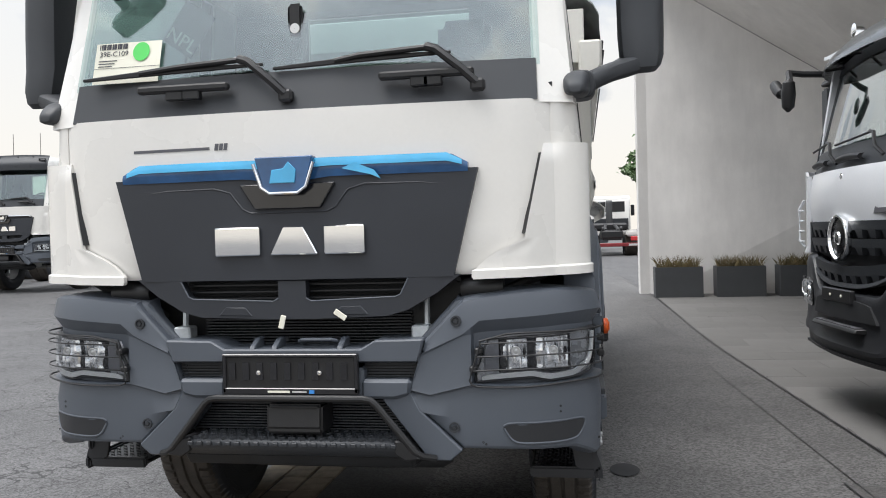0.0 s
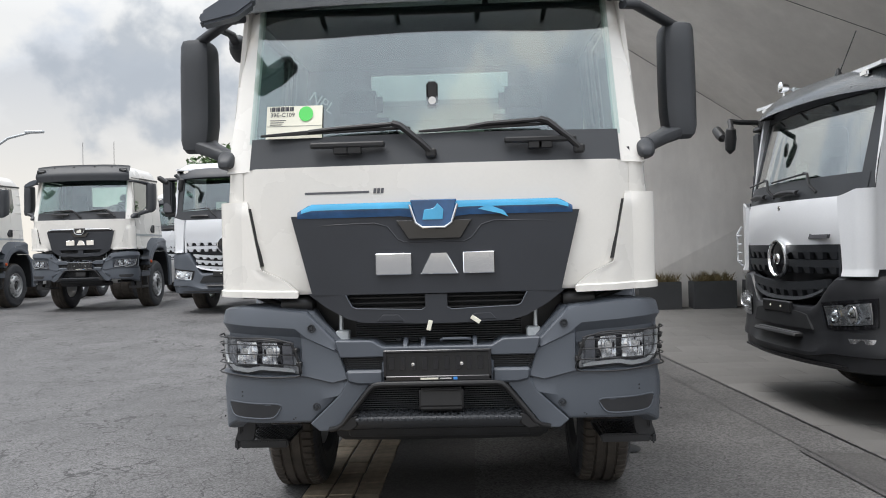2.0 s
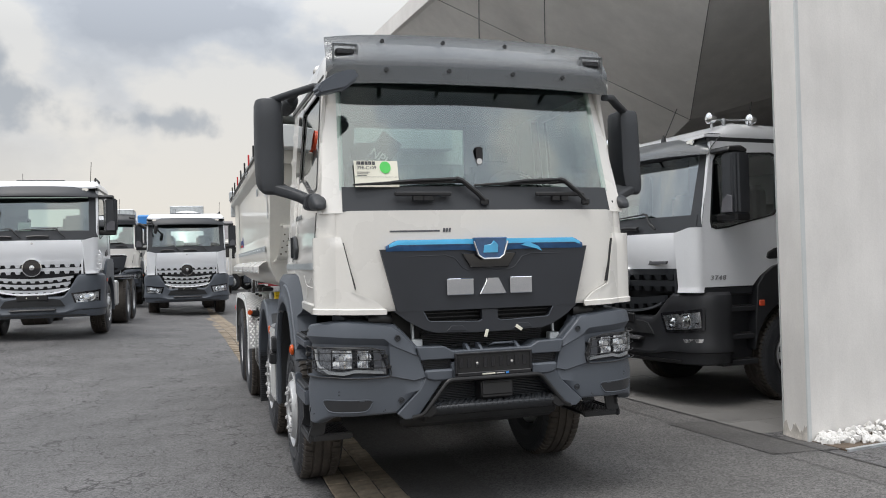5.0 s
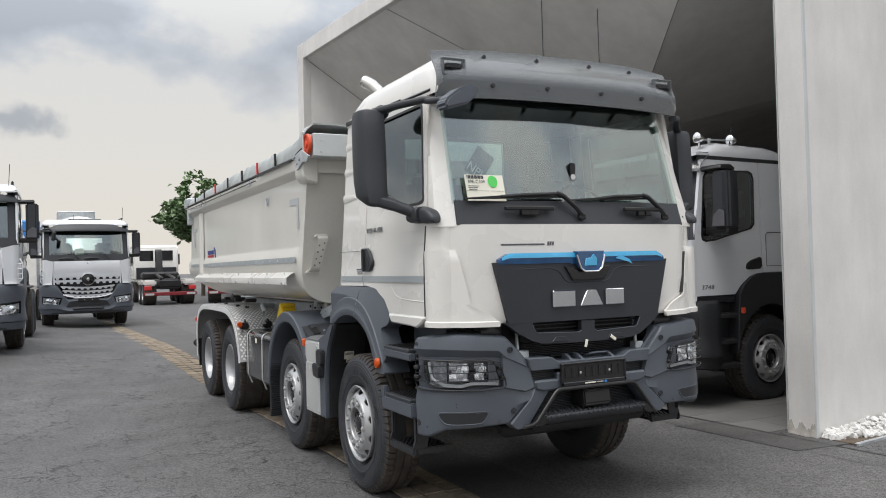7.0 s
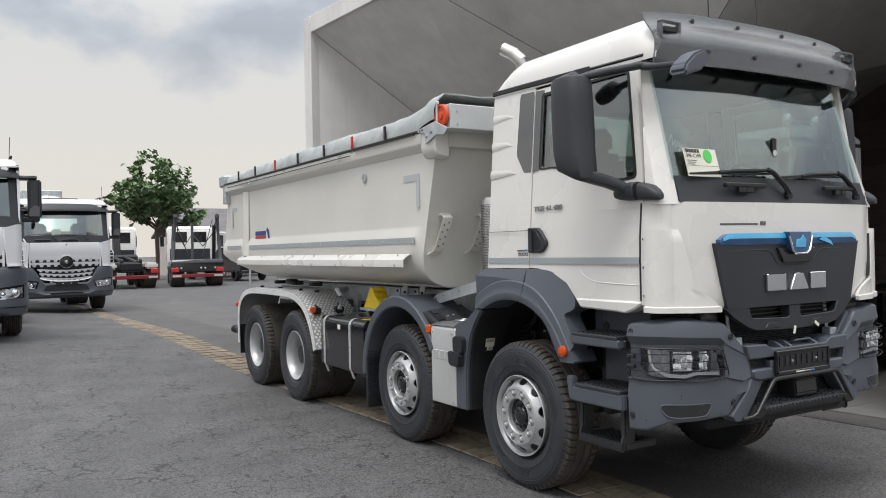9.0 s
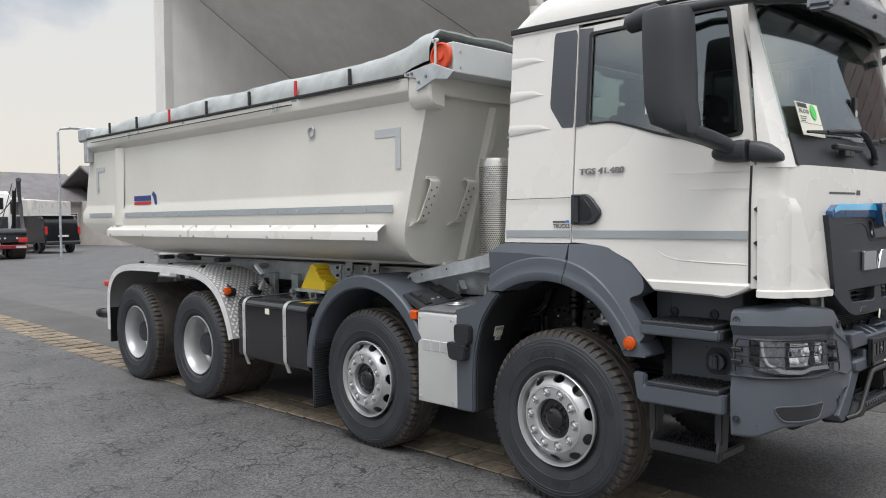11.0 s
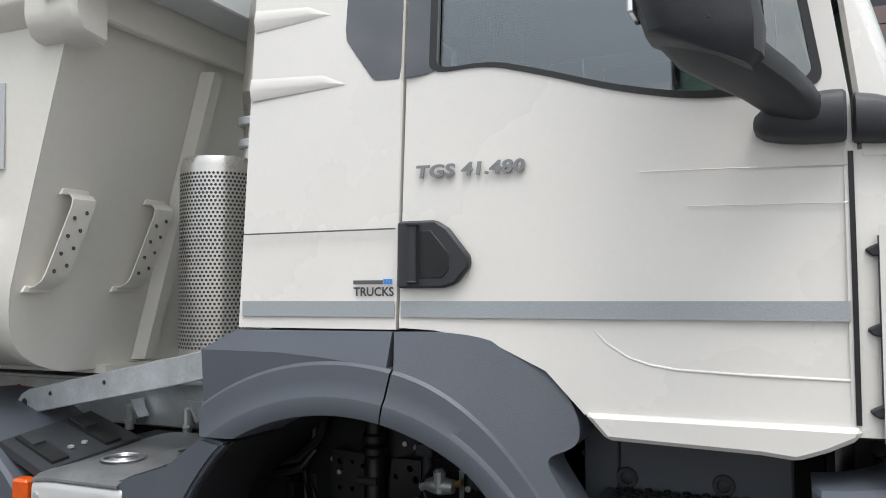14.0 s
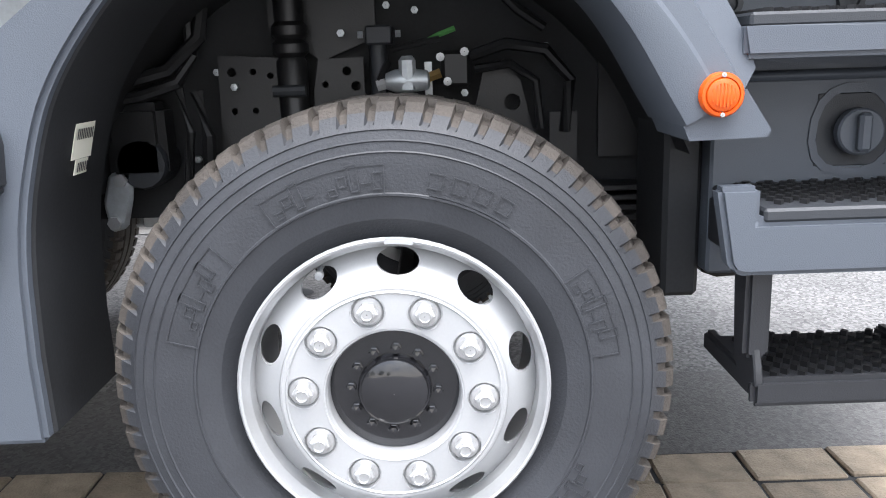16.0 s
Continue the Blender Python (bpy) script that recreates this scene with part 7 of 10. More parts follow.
        bm = B()
        for k in range(3):
            bx(bm, *sx(1.193, 1.199), 2.50 + 0.092 * k, 2.575 + 0.092 * k, 0.83, 0.905, 0.003)
        part("embossed_block", bm, ALU, p)
        bm = prism(B(), rounded([(2.295, 0.905), (2.285, 1.025), (2.315, 1.045), (2.425, 1.040), (2.440, 1.02), (2.432, 0.905)], 1, 0.2), "x", s * 1.17, s * 1.222, 0.010, 2)
        sl_ = part("side_latch", bm, BLACKPLASTIC, p, "black box latch")
        bm = prism(B(), rounded([(2.325, 0.800), (2.312, 0.912), (2.475, 0.922), (2.488, 0.905), (2.470, 0.805)], 1, 0.15), "x", s * 1.17, s * 1.240, 0.010, 2)
        part("latch_grip", bm, BLACKPLASTIC, sl_)
        bm = sheet(B(), lambda x, y: Vector((s * x, y, 1.112 + 0.020 * smooth((1.195 - x) / 0.05) + 0.030 * smooth((1.1 - x) / 0.5) - 0.012 * smooth((y - 2.74) / 0.07))), lin(1.195, 0.62, 16), lin(2.45, 2.81, 8), (0, 0, -0.008))
        ld = part("box_lid", bm, LIDMETAL, p, "stamped aluminium cover plate")
        bm = B()
        for x, y, r in ((0.98, 2.64, 0.075), (0.98, 2.64, 0.045)):
            lathe(bm, [(r, 0.0), (r - 0.004, 0.005), (r - 0.012, 0.005), (r - 0.016, 0.0)], "z", (s * x, y, 1.141), 24)
        part("stamped_ring", bm, LIDMETAL, ld)
        for x, y in ((0.74, 2.50), (0.86, 2.48)):
            bm = lathe(B(), [(0.03, 0.004), (0.001, 0.004)], "z", (s * x, y, 1.158 if x < 0.8 else 1.150), 14)
            part("lid_slot", bm, BLACK, ld)
        # apron between arch and box with two rubber latches
        ap = lambda u, v: Vector((s * (1.16 - 0.42 * u), 2.80 + (0.20 + 0.05 * u) * v, 1.118 + 0.04 * u + 0.082 * v))
        apm = part("arch_apron", sheet(B(), ap, lin(0, 1, 6), lin(0, 1, 4), (0, 0, -0.03)), DARK, p)
        for u in (0.12, 0.66):
            bm = sheet(B(), lambda a, b: ap(u + 0.16 * a, 0.08 + 0.84 * b) + Vector((0, 0, 0.010)), lin(0, 1, 3), lin(0, 1, 4), (0, 0, -0.012))
            la = part("rubber_latch", bm, BLACK, apm)
            bm = sheet(B(), lambda a, b: ap(u + 0.02 + 0.12 * a, 0.55 + 0.33 * b) + Vector((0, 0, 0.018)), lin(0, 1, 3), lin(0, 1, 3), (0, 0, -0.012))
            part("latch_grip", bm, DARK, la)
        for u in (0.40, 0.54):
            c = ap(u, 0.30)
            bm = lathe(B(), [(0.011, 0.0), (0.011, 0.008), (0.007, 0.010), (0.001, 0.010)], "z", c, 10)
            part("screw", bm, STEEL, apm)
        bm = bx(B(), *sx(1.15, 1.203), 2.822, 2.888, 1.032, 1.098, 0.008)
        part("side_lamp", bm, ORANGE, t)
        # second arch
        cy, cz = 3.42, 0.56
        path = [(cy + 0.655 * math.cos(radians(a)), cz + 0.66 * math.sin(radians(a))) for a in lin(172, -2, 24)]
        out = [(cy + 0.735 * math.cos(radians(a)), cz + 0.762 * math.sin(radians(a))) for a in lin(-2, 153, 24)]
        path[0] = (2.83, 0.86)
        pts = [p for p in path if not (p[0] < 2.9 and p[1] < 0.86)] + out
        bm = prism(B(), pts, "x", s * 0.74, s * 1.20, 0.012)
        part("wheel_arch", bm, GREY, t, "dark grey wheel arch")
        bm = B()
        for k in range(34):
            z = 0.225 + 0.021 * k
            prism(bm, [(4.062, z), (4.042, z + 0.004), (4.042, z + 0.009), (4.062, z + 0.015)], "x", s * 0.86, s * 1.19)
        ribs = bm
        bm = bx(B(), *sx(0.85, 1.195), 4.060, 4.074, 0.212, 0.95)
        mf = part("mud_flap", bm, RUBBER, t, "ribbed black mud flap")
        part("flap_rib", ribs, RUBBER, mf)
        # tank with straps
        def shell(r, o):
            top = [(1.15 - r + (r + o) * math.sin(a), 1.04 - r + (r + o) * math.cos(a)) for a in lin(0, math.pi / 2, 8)]
            low = [(1.15 - r + (r + o) * math.cos(a), 0.47 + r - (r + o) * math.sin(a)) for a in lin(0, math.pi / 2, 8)]
            return [(0.52, 1.04 + o)] + top + low + [(0.52, 0.47 - o)]
        bm = prism(B(), [(s * x, z) for x, z in shell(0.075, 0.0)], "y", 4.20, 5.30, 0.010, 2)
        tk = part("fuel_tank", bm, GLOSSBLACK, t, "gloss black tank with silver straps", sharp=0.4)
        for y in (4.53, 5.185):
            pts = shell(0.075, 0.003)
            bm = sheet(B(), lambda k, v: Vector((s * pts[int(k)][0], y + v, pts[int(k)][1])), range(len(pts)), (-0.024, 0.024), (s * 0.003, 0, 0.001))
            st_ = part("tank_strap", bm, ALU, tk)
            bm = B()
            prism(bm, [(s * 1.135, 0.495), (s * 1.142, 0.500), (s * 1.115, 0.425), (s * 1.105, 0.430)], "y", y - 0.024, y + 0.024)
            part("strap_end", bm, ALU, st_)
            for z in (0.92, 0.75):
                bm = lathe(B(), [(0.005, 1.150), (0.005, 1.158), (0.001, 1.159)], "x", (0, y, z), 8)
                if s < 0:
                    for v in bm.verts:
                        v.co.x *= -1
                    rec(bm)
                part("strap_bolt", bm, DARK, st_)
        bm = bx(B(), *sx(1.148, 1.1525), 4.77, 4.835, 0.915, 0.965)
        part("tank_label", bm, PAPER, tk)
        bm = prism(B(), [(s * 1.085, 1.041), (s * 1.085, 1.043), (s * 0.98, 1.043), (s * 0.98, 1.041)], "y", 4.26, 4.40)
        part("tank_label", bm, YELLOW, tk)
        bm = bx(B(), *sx(0.60, 0.68), 4.98, 5.06, 1.035, 1.085, 0.012, 2)
        part("tank_cap", bm, BLACK, tk)
        # rear mudguard of tread plate
        pth = [(8.06, 0.50), (8.06, 0.92), (7.98, 1.08), (7.84, 1.19), (7.62, 1.255), (7.3, 1.275), (6.2, 1.275), (5.95, 1.255), (5.72, 1.20), (5.53, 1.10), (5.40, 0.95), (5.32, 0.80), (5.272, 0.66)]
        for k in range(2):
            pth = pth[:1] + [(a[0] * q + b[0] * (1 - q), a[1] * q + b[1] * (1 - q)) for a, b in zip(pth, pth[1:]) for q in (0.75, 0.25)] + pth[-1:]
        bm = sheet(B(), lambda k, x: Vector((s * x, *pth[int(k)])), range(len(pth)), (0.66, 1.225), (0, 0.004, 0.006))
        mg = part("rear_mudguard", bm, TREADPLATE, t, "aluminium tread plate mudguard")
        def lip(k, v):
            # a band of even width that follows the edge inwards
            k = int(k)
            a, b = pth[max(0, k - 1)], pth[min(len(pth) - 1, k + 1)]
            d = Vector((b[0] - a[0], b[1] - a[1])).normalized()
            return Vector((s * 1.231, pth[k][0] - d.y * v, pth[k][1] + d.x * v))
        bm = sheet(B(), lip, range(len(pth)), (-0.006, 0.062), (-s * 0.006, 0, 0))
        lp_ = part("mudguard_lip", bm, LIP, mg, "bright aluminium edge of the mudguard")
        bm = B()
        for k in range(1, len(pth) - 1):
            a, b = lip(k, 0.0), lip(k + 1, 0.0)
            n = max(1, int((b - a).length / 0.030))
            for j in range(n):
                for v, w in ((0.014, 0), (0.034, 1), (0.052, 0)):
                    c = lip(k, v).lerp(lip(k + 1, v), (j + 0.5 * w) / n) + Vector((s * 0.002, 0, 0))
                    e = (b - a).normalized() * (0.011 if (j + w) % 2 else 0.005)
                    f = Vector((0, -e.z, e.y)).normalized() * (0.005 if (j + w) % 2 else 0.010)
                    vs = [bm.verts.new(p) for p in (c + e, c + f, c - e, c - f, c + Vector((s * 0.004, 0, 0)))]
                    for i in range(4):
                        bm.faces.new((vs[i], vs[(i + 1) % 4], vs[4]))
        part("tread_stud", bm, STUDMETAL, lp_)
        bm = B()
        run, row = 0.0, 0
        for (ya, za), (yb, zb) in zip(pth, pth[1:]):
            seg = math.hypot(yb - ya, zb - za)
            d = Vector((0, yb - ya, zb - za)).normalized()
            nrm = Vector((0, -d.z, d.y))
            nrm = nrm if (nrm.z > 0 or (abs(nrm.z) < 0.02 and nrm.y * (ya - 6.7) > 0)) else -nrm
            while run < seg:
                for j in range(12):
                    c = Vector((s * (0.68 + 0.045 * j + 0.0225 * (row % 2)), ya, za)) + d * run + nrm * 0.0072
                    e, f = (d + Vector((s, 0, 0))).normalized(), (d - Vector((s, 0, 0))).normalized()
                    if (row // 2 + j) % 2:
                        e, f = f, e
                    q = [bm.verts.new(c + e * a + f * b + nrm * h) for a, b, h in ((0.024, 0, 0), (0, 0.013, 0), (-0.024, 0, 0), (0, -0.013, 0), (0, 0, 0.004))]
                    for i in range(4):
                        bm.faces.new((q[i], q[(i + 1) % 4], q[4]))
                run += 0.036
                row += 1
            run -= seg
        part("tread_stud", bm, STUDMETAL, mg)
        bm = bx(B(), *sx(0.66, 1.2), 8.05, 8.07, 0.35, 0.75)
        part("mud_flap", bm, BLACK, mg)
        bm = B()
        for y in (5.6, 6.1, 6.8, 7.5):
            bx(bm, *sx(1.03, 1.075), y, y + 0.035, 1.27, 1.30, 0.006)
        part("bracket", bm, BLACK, mg)
        # clamps and orange lamp over the front end
        for x0, y0, z0 in ((1.08, 5.47, 1.055), (0.80, 5.47, 1.055)):
            bm = bx(B(), *sx(x0, x0 + 0.10), y0 - 0.045, y0 + 0.045, z0 - 0.02, z0 + 0.055, 0.012, 2)
            cl = part("guard_clamp", bm, BLACKPLASTIC, mg)
            bm = tube(B(), [(s * (x0 + 0.02), y0 + 0.04, z0 + 0.06), (s * (x0 + 0.02), y0 + 0.09, z0 + 0.075)], 0.012, 8)
            part("clamp_pin", bm, DARK, cl)
        bm = bx(B(), *sx(1.17, 1.225), 5.36, 5.43, 1.06, 1.12, 0.012, 2)
        part("side_lamp", bm, ORANGE, mg)
        bm = lathe(B(), [(0.05, -0.2), (0.05, 0.1), (0.058, 0.1), (0.058, 0.18), (0.001, 0.18)], "y", (s * 1.16, 8.26, 0.66), 14)
        part("rear_buffer", bm, BLACK, t)
        bm = bx(B(), *sx(1.1, 1.24), 8.02, 8.12, 1.0, 1.06, 0.01)
        part("tail_lamp", bm, RED, t)
        # yellow wheel chock
        bm = prism(B(), [(4.51, 1.15), (4.36, 1.35), (4.33, 1.368), (4.305, 1.35), (4.285, 1.30), (4.24, 1.255), (4.16, 1.215), (4.15, 1.15)], "x", s * 0.84, s * 1.0, 0.006)
        ck = part("wheel_chock", bm, YELLOW, t, "yellow plastic wheel chock")
        bm = B()
        for y, z in ((4.296, 1.330), (4.278, 1.293), (4.250, 1.263), (4.215, 1.243), (4.178, 1.226)):
            bx(bm, *sx(0.85, 0.99), y - 0.012, y + 0.008, z - 0.012, z + 0.010, 0.005)
        part("chock_rib", bm, YELLOW, ck)
        bm = bx(B(), *sx(0.60, 1.02), 4.14, 4.56, 1.125, 1.15, 0.004)
        part("chock_carrier", bm, GALV, ck)
    # galvanised sub-frame
    bm = B()
    for s in (-1, 1):
        bx(bm, *sorted((s * 0.42, s * 0.50)), 2.35, 8.3, 1.15, 1.335, 0.006)
        bx(bm, *sorted((s * 0.36, s * 0.54)), 2.35, 8.3, 1.325, 1.34, 0.003)
        for y in (3.6, 4.9, 5.2, 5.6, 6.6, 7.6):
            bx(bm, *sorted((s * 0.50, s * 0.56)), y, y + 0.10, 0.98, 1.22, 0.006)
            lathe(bm, [(0.03, s * 0.56), (0.03, s * 0.60), (0.001, s * 0.61)], "x", (0, y + 0.05, 1.05), 8)
    part("sub_frame", bm, GALV, t, "galvanised tipper sub-frame")
    bm = lathe(B(), [(0.042, -0.502), (0.042, -0.504), (0.001, -0.504)], "x", (0, 3.73, 1.245), 20)
    sg = part("warning_sticker", bm, PAPER, t, "round white sticker with a red ring")
    bm = lathe(B(), [(0.042, -0.505), (0.042, -0.506), (0.034, -0.506), (0.034, -0.505)], "x", (0, 3.73, 1.245), 20)
    part("ring", bm, RED, sg)
    bm = prism(B(), [(3.71, 1.225), (3.75, 1.225), (3.735, 1.25), (3.745, 1.268), (3.72, 1.26)], "x", -0.507, -0.505)
    part("mark", bm, INK, sg)
    bm = prism(B(), [(2.17, 1.44), (3.17, 1.246), (3.21, 1.254), (3.232, 1.286), (3.21, 1.316), (3.17, 1.337), (2.17, 1.535)], "x", -0.915, -0.905, 0.003)
    prism(bm, [(2.17, 1.525), (3.13, 1.335), (3.13, 1.345), (2.17, 1.535)], "x", -0.905, -0.83)
    sb = part("stay_bar", bm, GALV, t, "galvanised stay bar")
    for y, z, r in ((3.19, 1.287, 0.015), (3.06, 1.325, 0.008), (2.80, 1.375, 0.008)):
        bm = lathe(B(), [(r, -0.916), (r * 0.8, -0.917), (0.001, -0.917)], "x", (0, y, z), 12)
        part("bar_hole", bm, BLACK, sb)
    bm = B()
    for y in (2.755, 3.05):
        prism(bm, [(y - 0.045, 1.262), (y + 0.045, 1.262), (y + 0.04, 1.18), (y + 0.02, 1.165), (y - 0.02, 1.165), (y - 0.04, 1.18)], "x", -0.515, -0.505, 0.002)
        prism(bm, [(y - 0.035, 1.262), (y - 0.025, 1.262), (y - 0.065, 1.19), (y - 0.075, 1.195)], "x", -0.575, -0.515)
        lathe(bm, [(0.018, 1.14), (0.018, 1.235), (0.012, 1.24), (0.001, 1.24)], "z", (-0.545, y, 0), 10)
        lathe(bm, [(0.026, 1.165), (0.026, 1.178)], "z", (-0.545, y, 0), 6, True)
    part("frame_bracket", bm, GALV, t)
    for k, y in enumerate((3.98, 4.12, 4.34, 4.50)):
        z0, z1 = (1.20, 1.335) if k % 2 else (1.19, 1.38)
        bm = prism(B(), [(y - 0.05, z1), (y + 0.05, z1), (y + 0.05, z0 + 0.09), (y + 0.03, z0 + 0.075), (y + 0.05, z0 + 0.055), (y + 0.045, z0), (y - 0.045, z0), (y - 0.05, z0 + 0.055), (y - 0.03, z0 + 0.075), (y - 0.05, z0 + 0.09)], "x", -0.60, -0.585, 0.003)
        fp = part("fish_plate", bm, GALV, t)
        for z in (z0 + 0.04, z0 + 0.11):
            bm = lathe(B(), [(0.014, -0.60), (0.014, -0.612), (0.001, -0.613)], "x", (0, y, z), 6)
            part("bolt", bm, BLACK, fp)
    bm = bx(B(), -0.80, -0.5, 2.3, 2.95, 1.02, 1.14, 0.01)
    part("air_tank_shelf", bm, BLACK, t)
    bm = B()
    tube(bm, [(-0.95, 5.22, 1.10), (-0.95, 5.18, 1.24), (-0.95, 5.28, 1.31), (-0.8, 5.35, 1.31)], 0.028, 8)
    part("filler_pipe", bm, GALV, t)
    bm = B()
    for y in (5.9, 6.5, 7.1):
        bx(bm, -1.0, -0.86, y, y + 0.10, 1.33, 1.375, 0.01)
    bx(bm, -1.02, -0.9, 6.55, 6.75, 1.34, 1.40, 0.02)
    part("bed_bearing", bm, BLACK, t)
    # exhaust
    bm = lathe(B(), [(0.125, 1.47), (0.135, 1.48), (0.135, 2.12), (0.125, 2.15), (0.06, 2.155)], "z", (-0.75, 2.44, 0), 36)
    ex = part("exhaust_silencer", bm, BARESTEEL, t, "perforated steel silencer guard")
    bm = B()
    for i in range(60):
        for j in range(45):
            a = 2 * math.pi * (i + 0.5 * (j % 2)) / 60
            if math.cos(a) < 0.45:
                c = Vector((-0.75 + 0.1362 * math.cos(a), 2.44 + 0.1362 * math.sin(a), 1.50 + 0.0134 * j))
                u, v = Vector((-math.sin(a), math.cos(a), 0)), Vector((0, 0, 1))
                bm.faces.new([bm.verts.new(c + 0.0050 * (math.cos(k * math.pi / 3) * u + math.sin(k * math.pi / 3) * v)) for k in range(6)])
    part("perforation", bm, DARK, ex)
    bm = tube(B(), [(-0.66, 2.36, 2.1), (-0.66, 2.35, 2.4), (-0.67, 2.31, 2.7), (-0.67, 2.16, 3.02), (-0.675, 2.145, 3.16), (-0.69, 2.155, 3.235), (-0.725, 2.205, 3.295), (-0.775, 2.28, 3.346)], 0.054, 16)
    pp = part("exhaust_pipe", bm, BARESTEEL, ex)
    d = Vector((-0.05, 0.075, 0.051)).normalized()
    e1 = Vector((1, 0, 0)).cross(d).normalized()
    e2 = d.cross(e1)
    # near-black disc over the closed end paints the dark inside of the pipe
    bm = B()
    bm.faces.new([bm.verts.new(Vector((-0.775, 2.28, 3.346)) + d * 0.003 + 0.049 * (math.cos(k) * e1 + math.sin(k) * e2)) for k in lin(0, 2 * math.pi, 21)[:-1]])
    part("pipe_mouth_shade", bm, DEEP, pp)
    for z in (2.20, 2.28):
        bm = lathe(B(), [(0.056, z), (0.060, z + 0.005), (0.060, z + 0.025), (0.056, z + 0.03)], "z", (-0.66, 2.358, 0), 16, True)
        part("pipe_clamp", bm, GALV, pp)
    # paper slip, card and badge behind the screen
    m = pose(-0.86, 0.305, 2.14, 74.5, 0, 0)
    bm = B()
    sheet(bm, lambda u, v: m @ Vector((u, v, 0.0)), (0, 0.29), (0, 0.182), (0, 0.002, 0))
    ps = part("paper_slip", bm, PAPER, t, "paper slip with a green dot")
    bm = B()
    for k in range(16):
        w = 0.004 + 0.003 * ((k * 7) % 3)
        sheet(bm, lambda u, v: m @ Vector((u, v, 0.002)), (0.016 + 0.008 * k, 0.016 + 0.008 * k + w), (0.153, 0.177))
    for k in range(3):
        sheet(bm, lambda u, v: m @ Vector((u, v, 0.002)), (0.018, 0.10 - 0.01 * k), (0.100 - 0.012 * k, 0.104 - 0.012 * k))
    sheet(bm, lambda u, v: m @ Vector((u, v, 0.002)), (0.0, 0.29), (0.068, 0.070))
    part("barcode", bm, INK, ps)
    text_mesh("slip_code", "39E-C109", 0.032, m @ pose(0.018, 0.122, 0.002), INK, ps, 0.0003)
    bm = B()
    vs = [bm.verts.new(m @ Vector((0.205 + 0.037 * math.cos(k), 0.135 + 0.042 * math.sin(k), 0.004))) for k in lin(0, 2 * math.pi, 24)[:-1]]
    bm.faces.new(vs)
    part("green_dot", bm, GREEN, ps)
    # sensor on the screen and hanging tag
    bm = bx(B(), -0.03, 0.03, 0.345, 0.365, 2.28, 2.42, 0.012, 2)
    part("toll_box", bm, BLACK, t)
    bm = lathe(B(), [(0.02, 0.343), (0.001, 0.343)], "y", (0, 0, 2.32), 16)
    part("toll_disc", bm, ALU, t)
    m2 = pose(-0.62, 0.62, 2.38, 88, 35, 0)
    bm = sheet(B(), lambda u, v: m2 @ Vector((u, v, 0)), (-0.08, 0.08), (-0.05, 0.16), (0, 0.002, 0))
    tg = part("hanging_card", bm, GREYTRIM, t)
    text_mesh("card_text", "NPL", 0.085, m2 @ pose(-0.075, -0.03, 0.003), ALU, tg, 0.0005)
    # web line, left as a bar, and its three slashes
    bm = sheet(B(), lambda u, v: Vector((u, front_y(u, 1.6) - 0.002, v)), lin(-0.655, -0.325, 8), (1.845, 1.856))
    part("web_line", bm, GREYTRIM, t)
    bm = B()
    for k in range(3):
        x = -0.305 + 0.019 * k
        prism(bm, [(x, 1.842), (x + 0.014, 1.842), (x + 0.018, 1.868), (x + 0.004, 1.868)], "y", front_y(-0.3, 1.6) - 0.003, front_y(-0.3, 1.6))
    part("logo_bar", bm, GREYTRIM, t)
    # model numbers on the doors
    for s in (-1, 1):
        z = 1.985
        if s < 0:
            mm = Matrix.Translation((-side_x(2.0) - 0.004, 1.51, z + 0.004)) @ Matrix(((0, 0, -1, 0), (-1, -0.12, 0, 0), (0, 0.76, 0, 0), (0, 0, 0, 1)))
            text_mesh("model_number", "TGS 41.480", 0.060, mm, NUMBER, t, 0.003, "raised chrome model number", 1.06, 0.0020)
            bm = bx(B(), -side_x(1.68) - 0.003, -side_x(1.68), 1.60, 1.69, 1.706, 1.717)
            part("lettering", bm, GREYTRIM, t)
            bm = B()
            for k in range(3):
                bx(bm, -side_x(1.68) - 0.003, -side_x(1.68), 1.572 + 0.009 * k, 1.579 + 0.009 * k, 1.706, 1.720)
            part("logo_bar", bm, BLUE, t)
            mm = Matrix.Translation((-side_x(1.66) - 0.0008, 1.69, 1.675)) @ Matrix(((0, 0, -1, 0), (-1, 0, 0, 0), (0, 1, 0, 0), (0, 0, 0, 1)))
            text_mesh("door_text", "TRUCKS", 0.033, mm, INK, t, 0.0001, "", 1.0, 0.0008)
    # blank raised mouldings on the first tyres
    for s in (-1, 1):
        bm = B()
        def mark(a0, a1, r0, r1, fill=False):
            fr = lambda a, r: Vector((-0.0018, 0.976 * r * math.cos(radians(a)), 0.976 * r * math.sin(radians(a))))
            if fill:
                sheet(bm, fr, lin(a0, a1, 6), (r0, r1), (0.004, 0, 0))
                return
            w = 0.0022
            d = math.degrees(w / r0)
            for b0, b1, q0, q1 in ((a0, a1, r0, r0 + w), (a0, a1, r1 - w, r1), (a0, a0 + d, r0 + w * 1.5, r1 - w * 1.5), (a1 - d, a1, r0 + w * 1.5, r1 - w * 1.5)):
                sheet(bm, fr, lin(b0, b1, max(1, int(abs(b1 - b0) / 4))), (q0, q1), (0.004, 0, 0))
        for k in range(4):
            mark(101 + 6.2 * k, 105.2 + 6.2 * k, 0.392, 0.422)
        mark(102, 126, 0.380, 0.384, True)
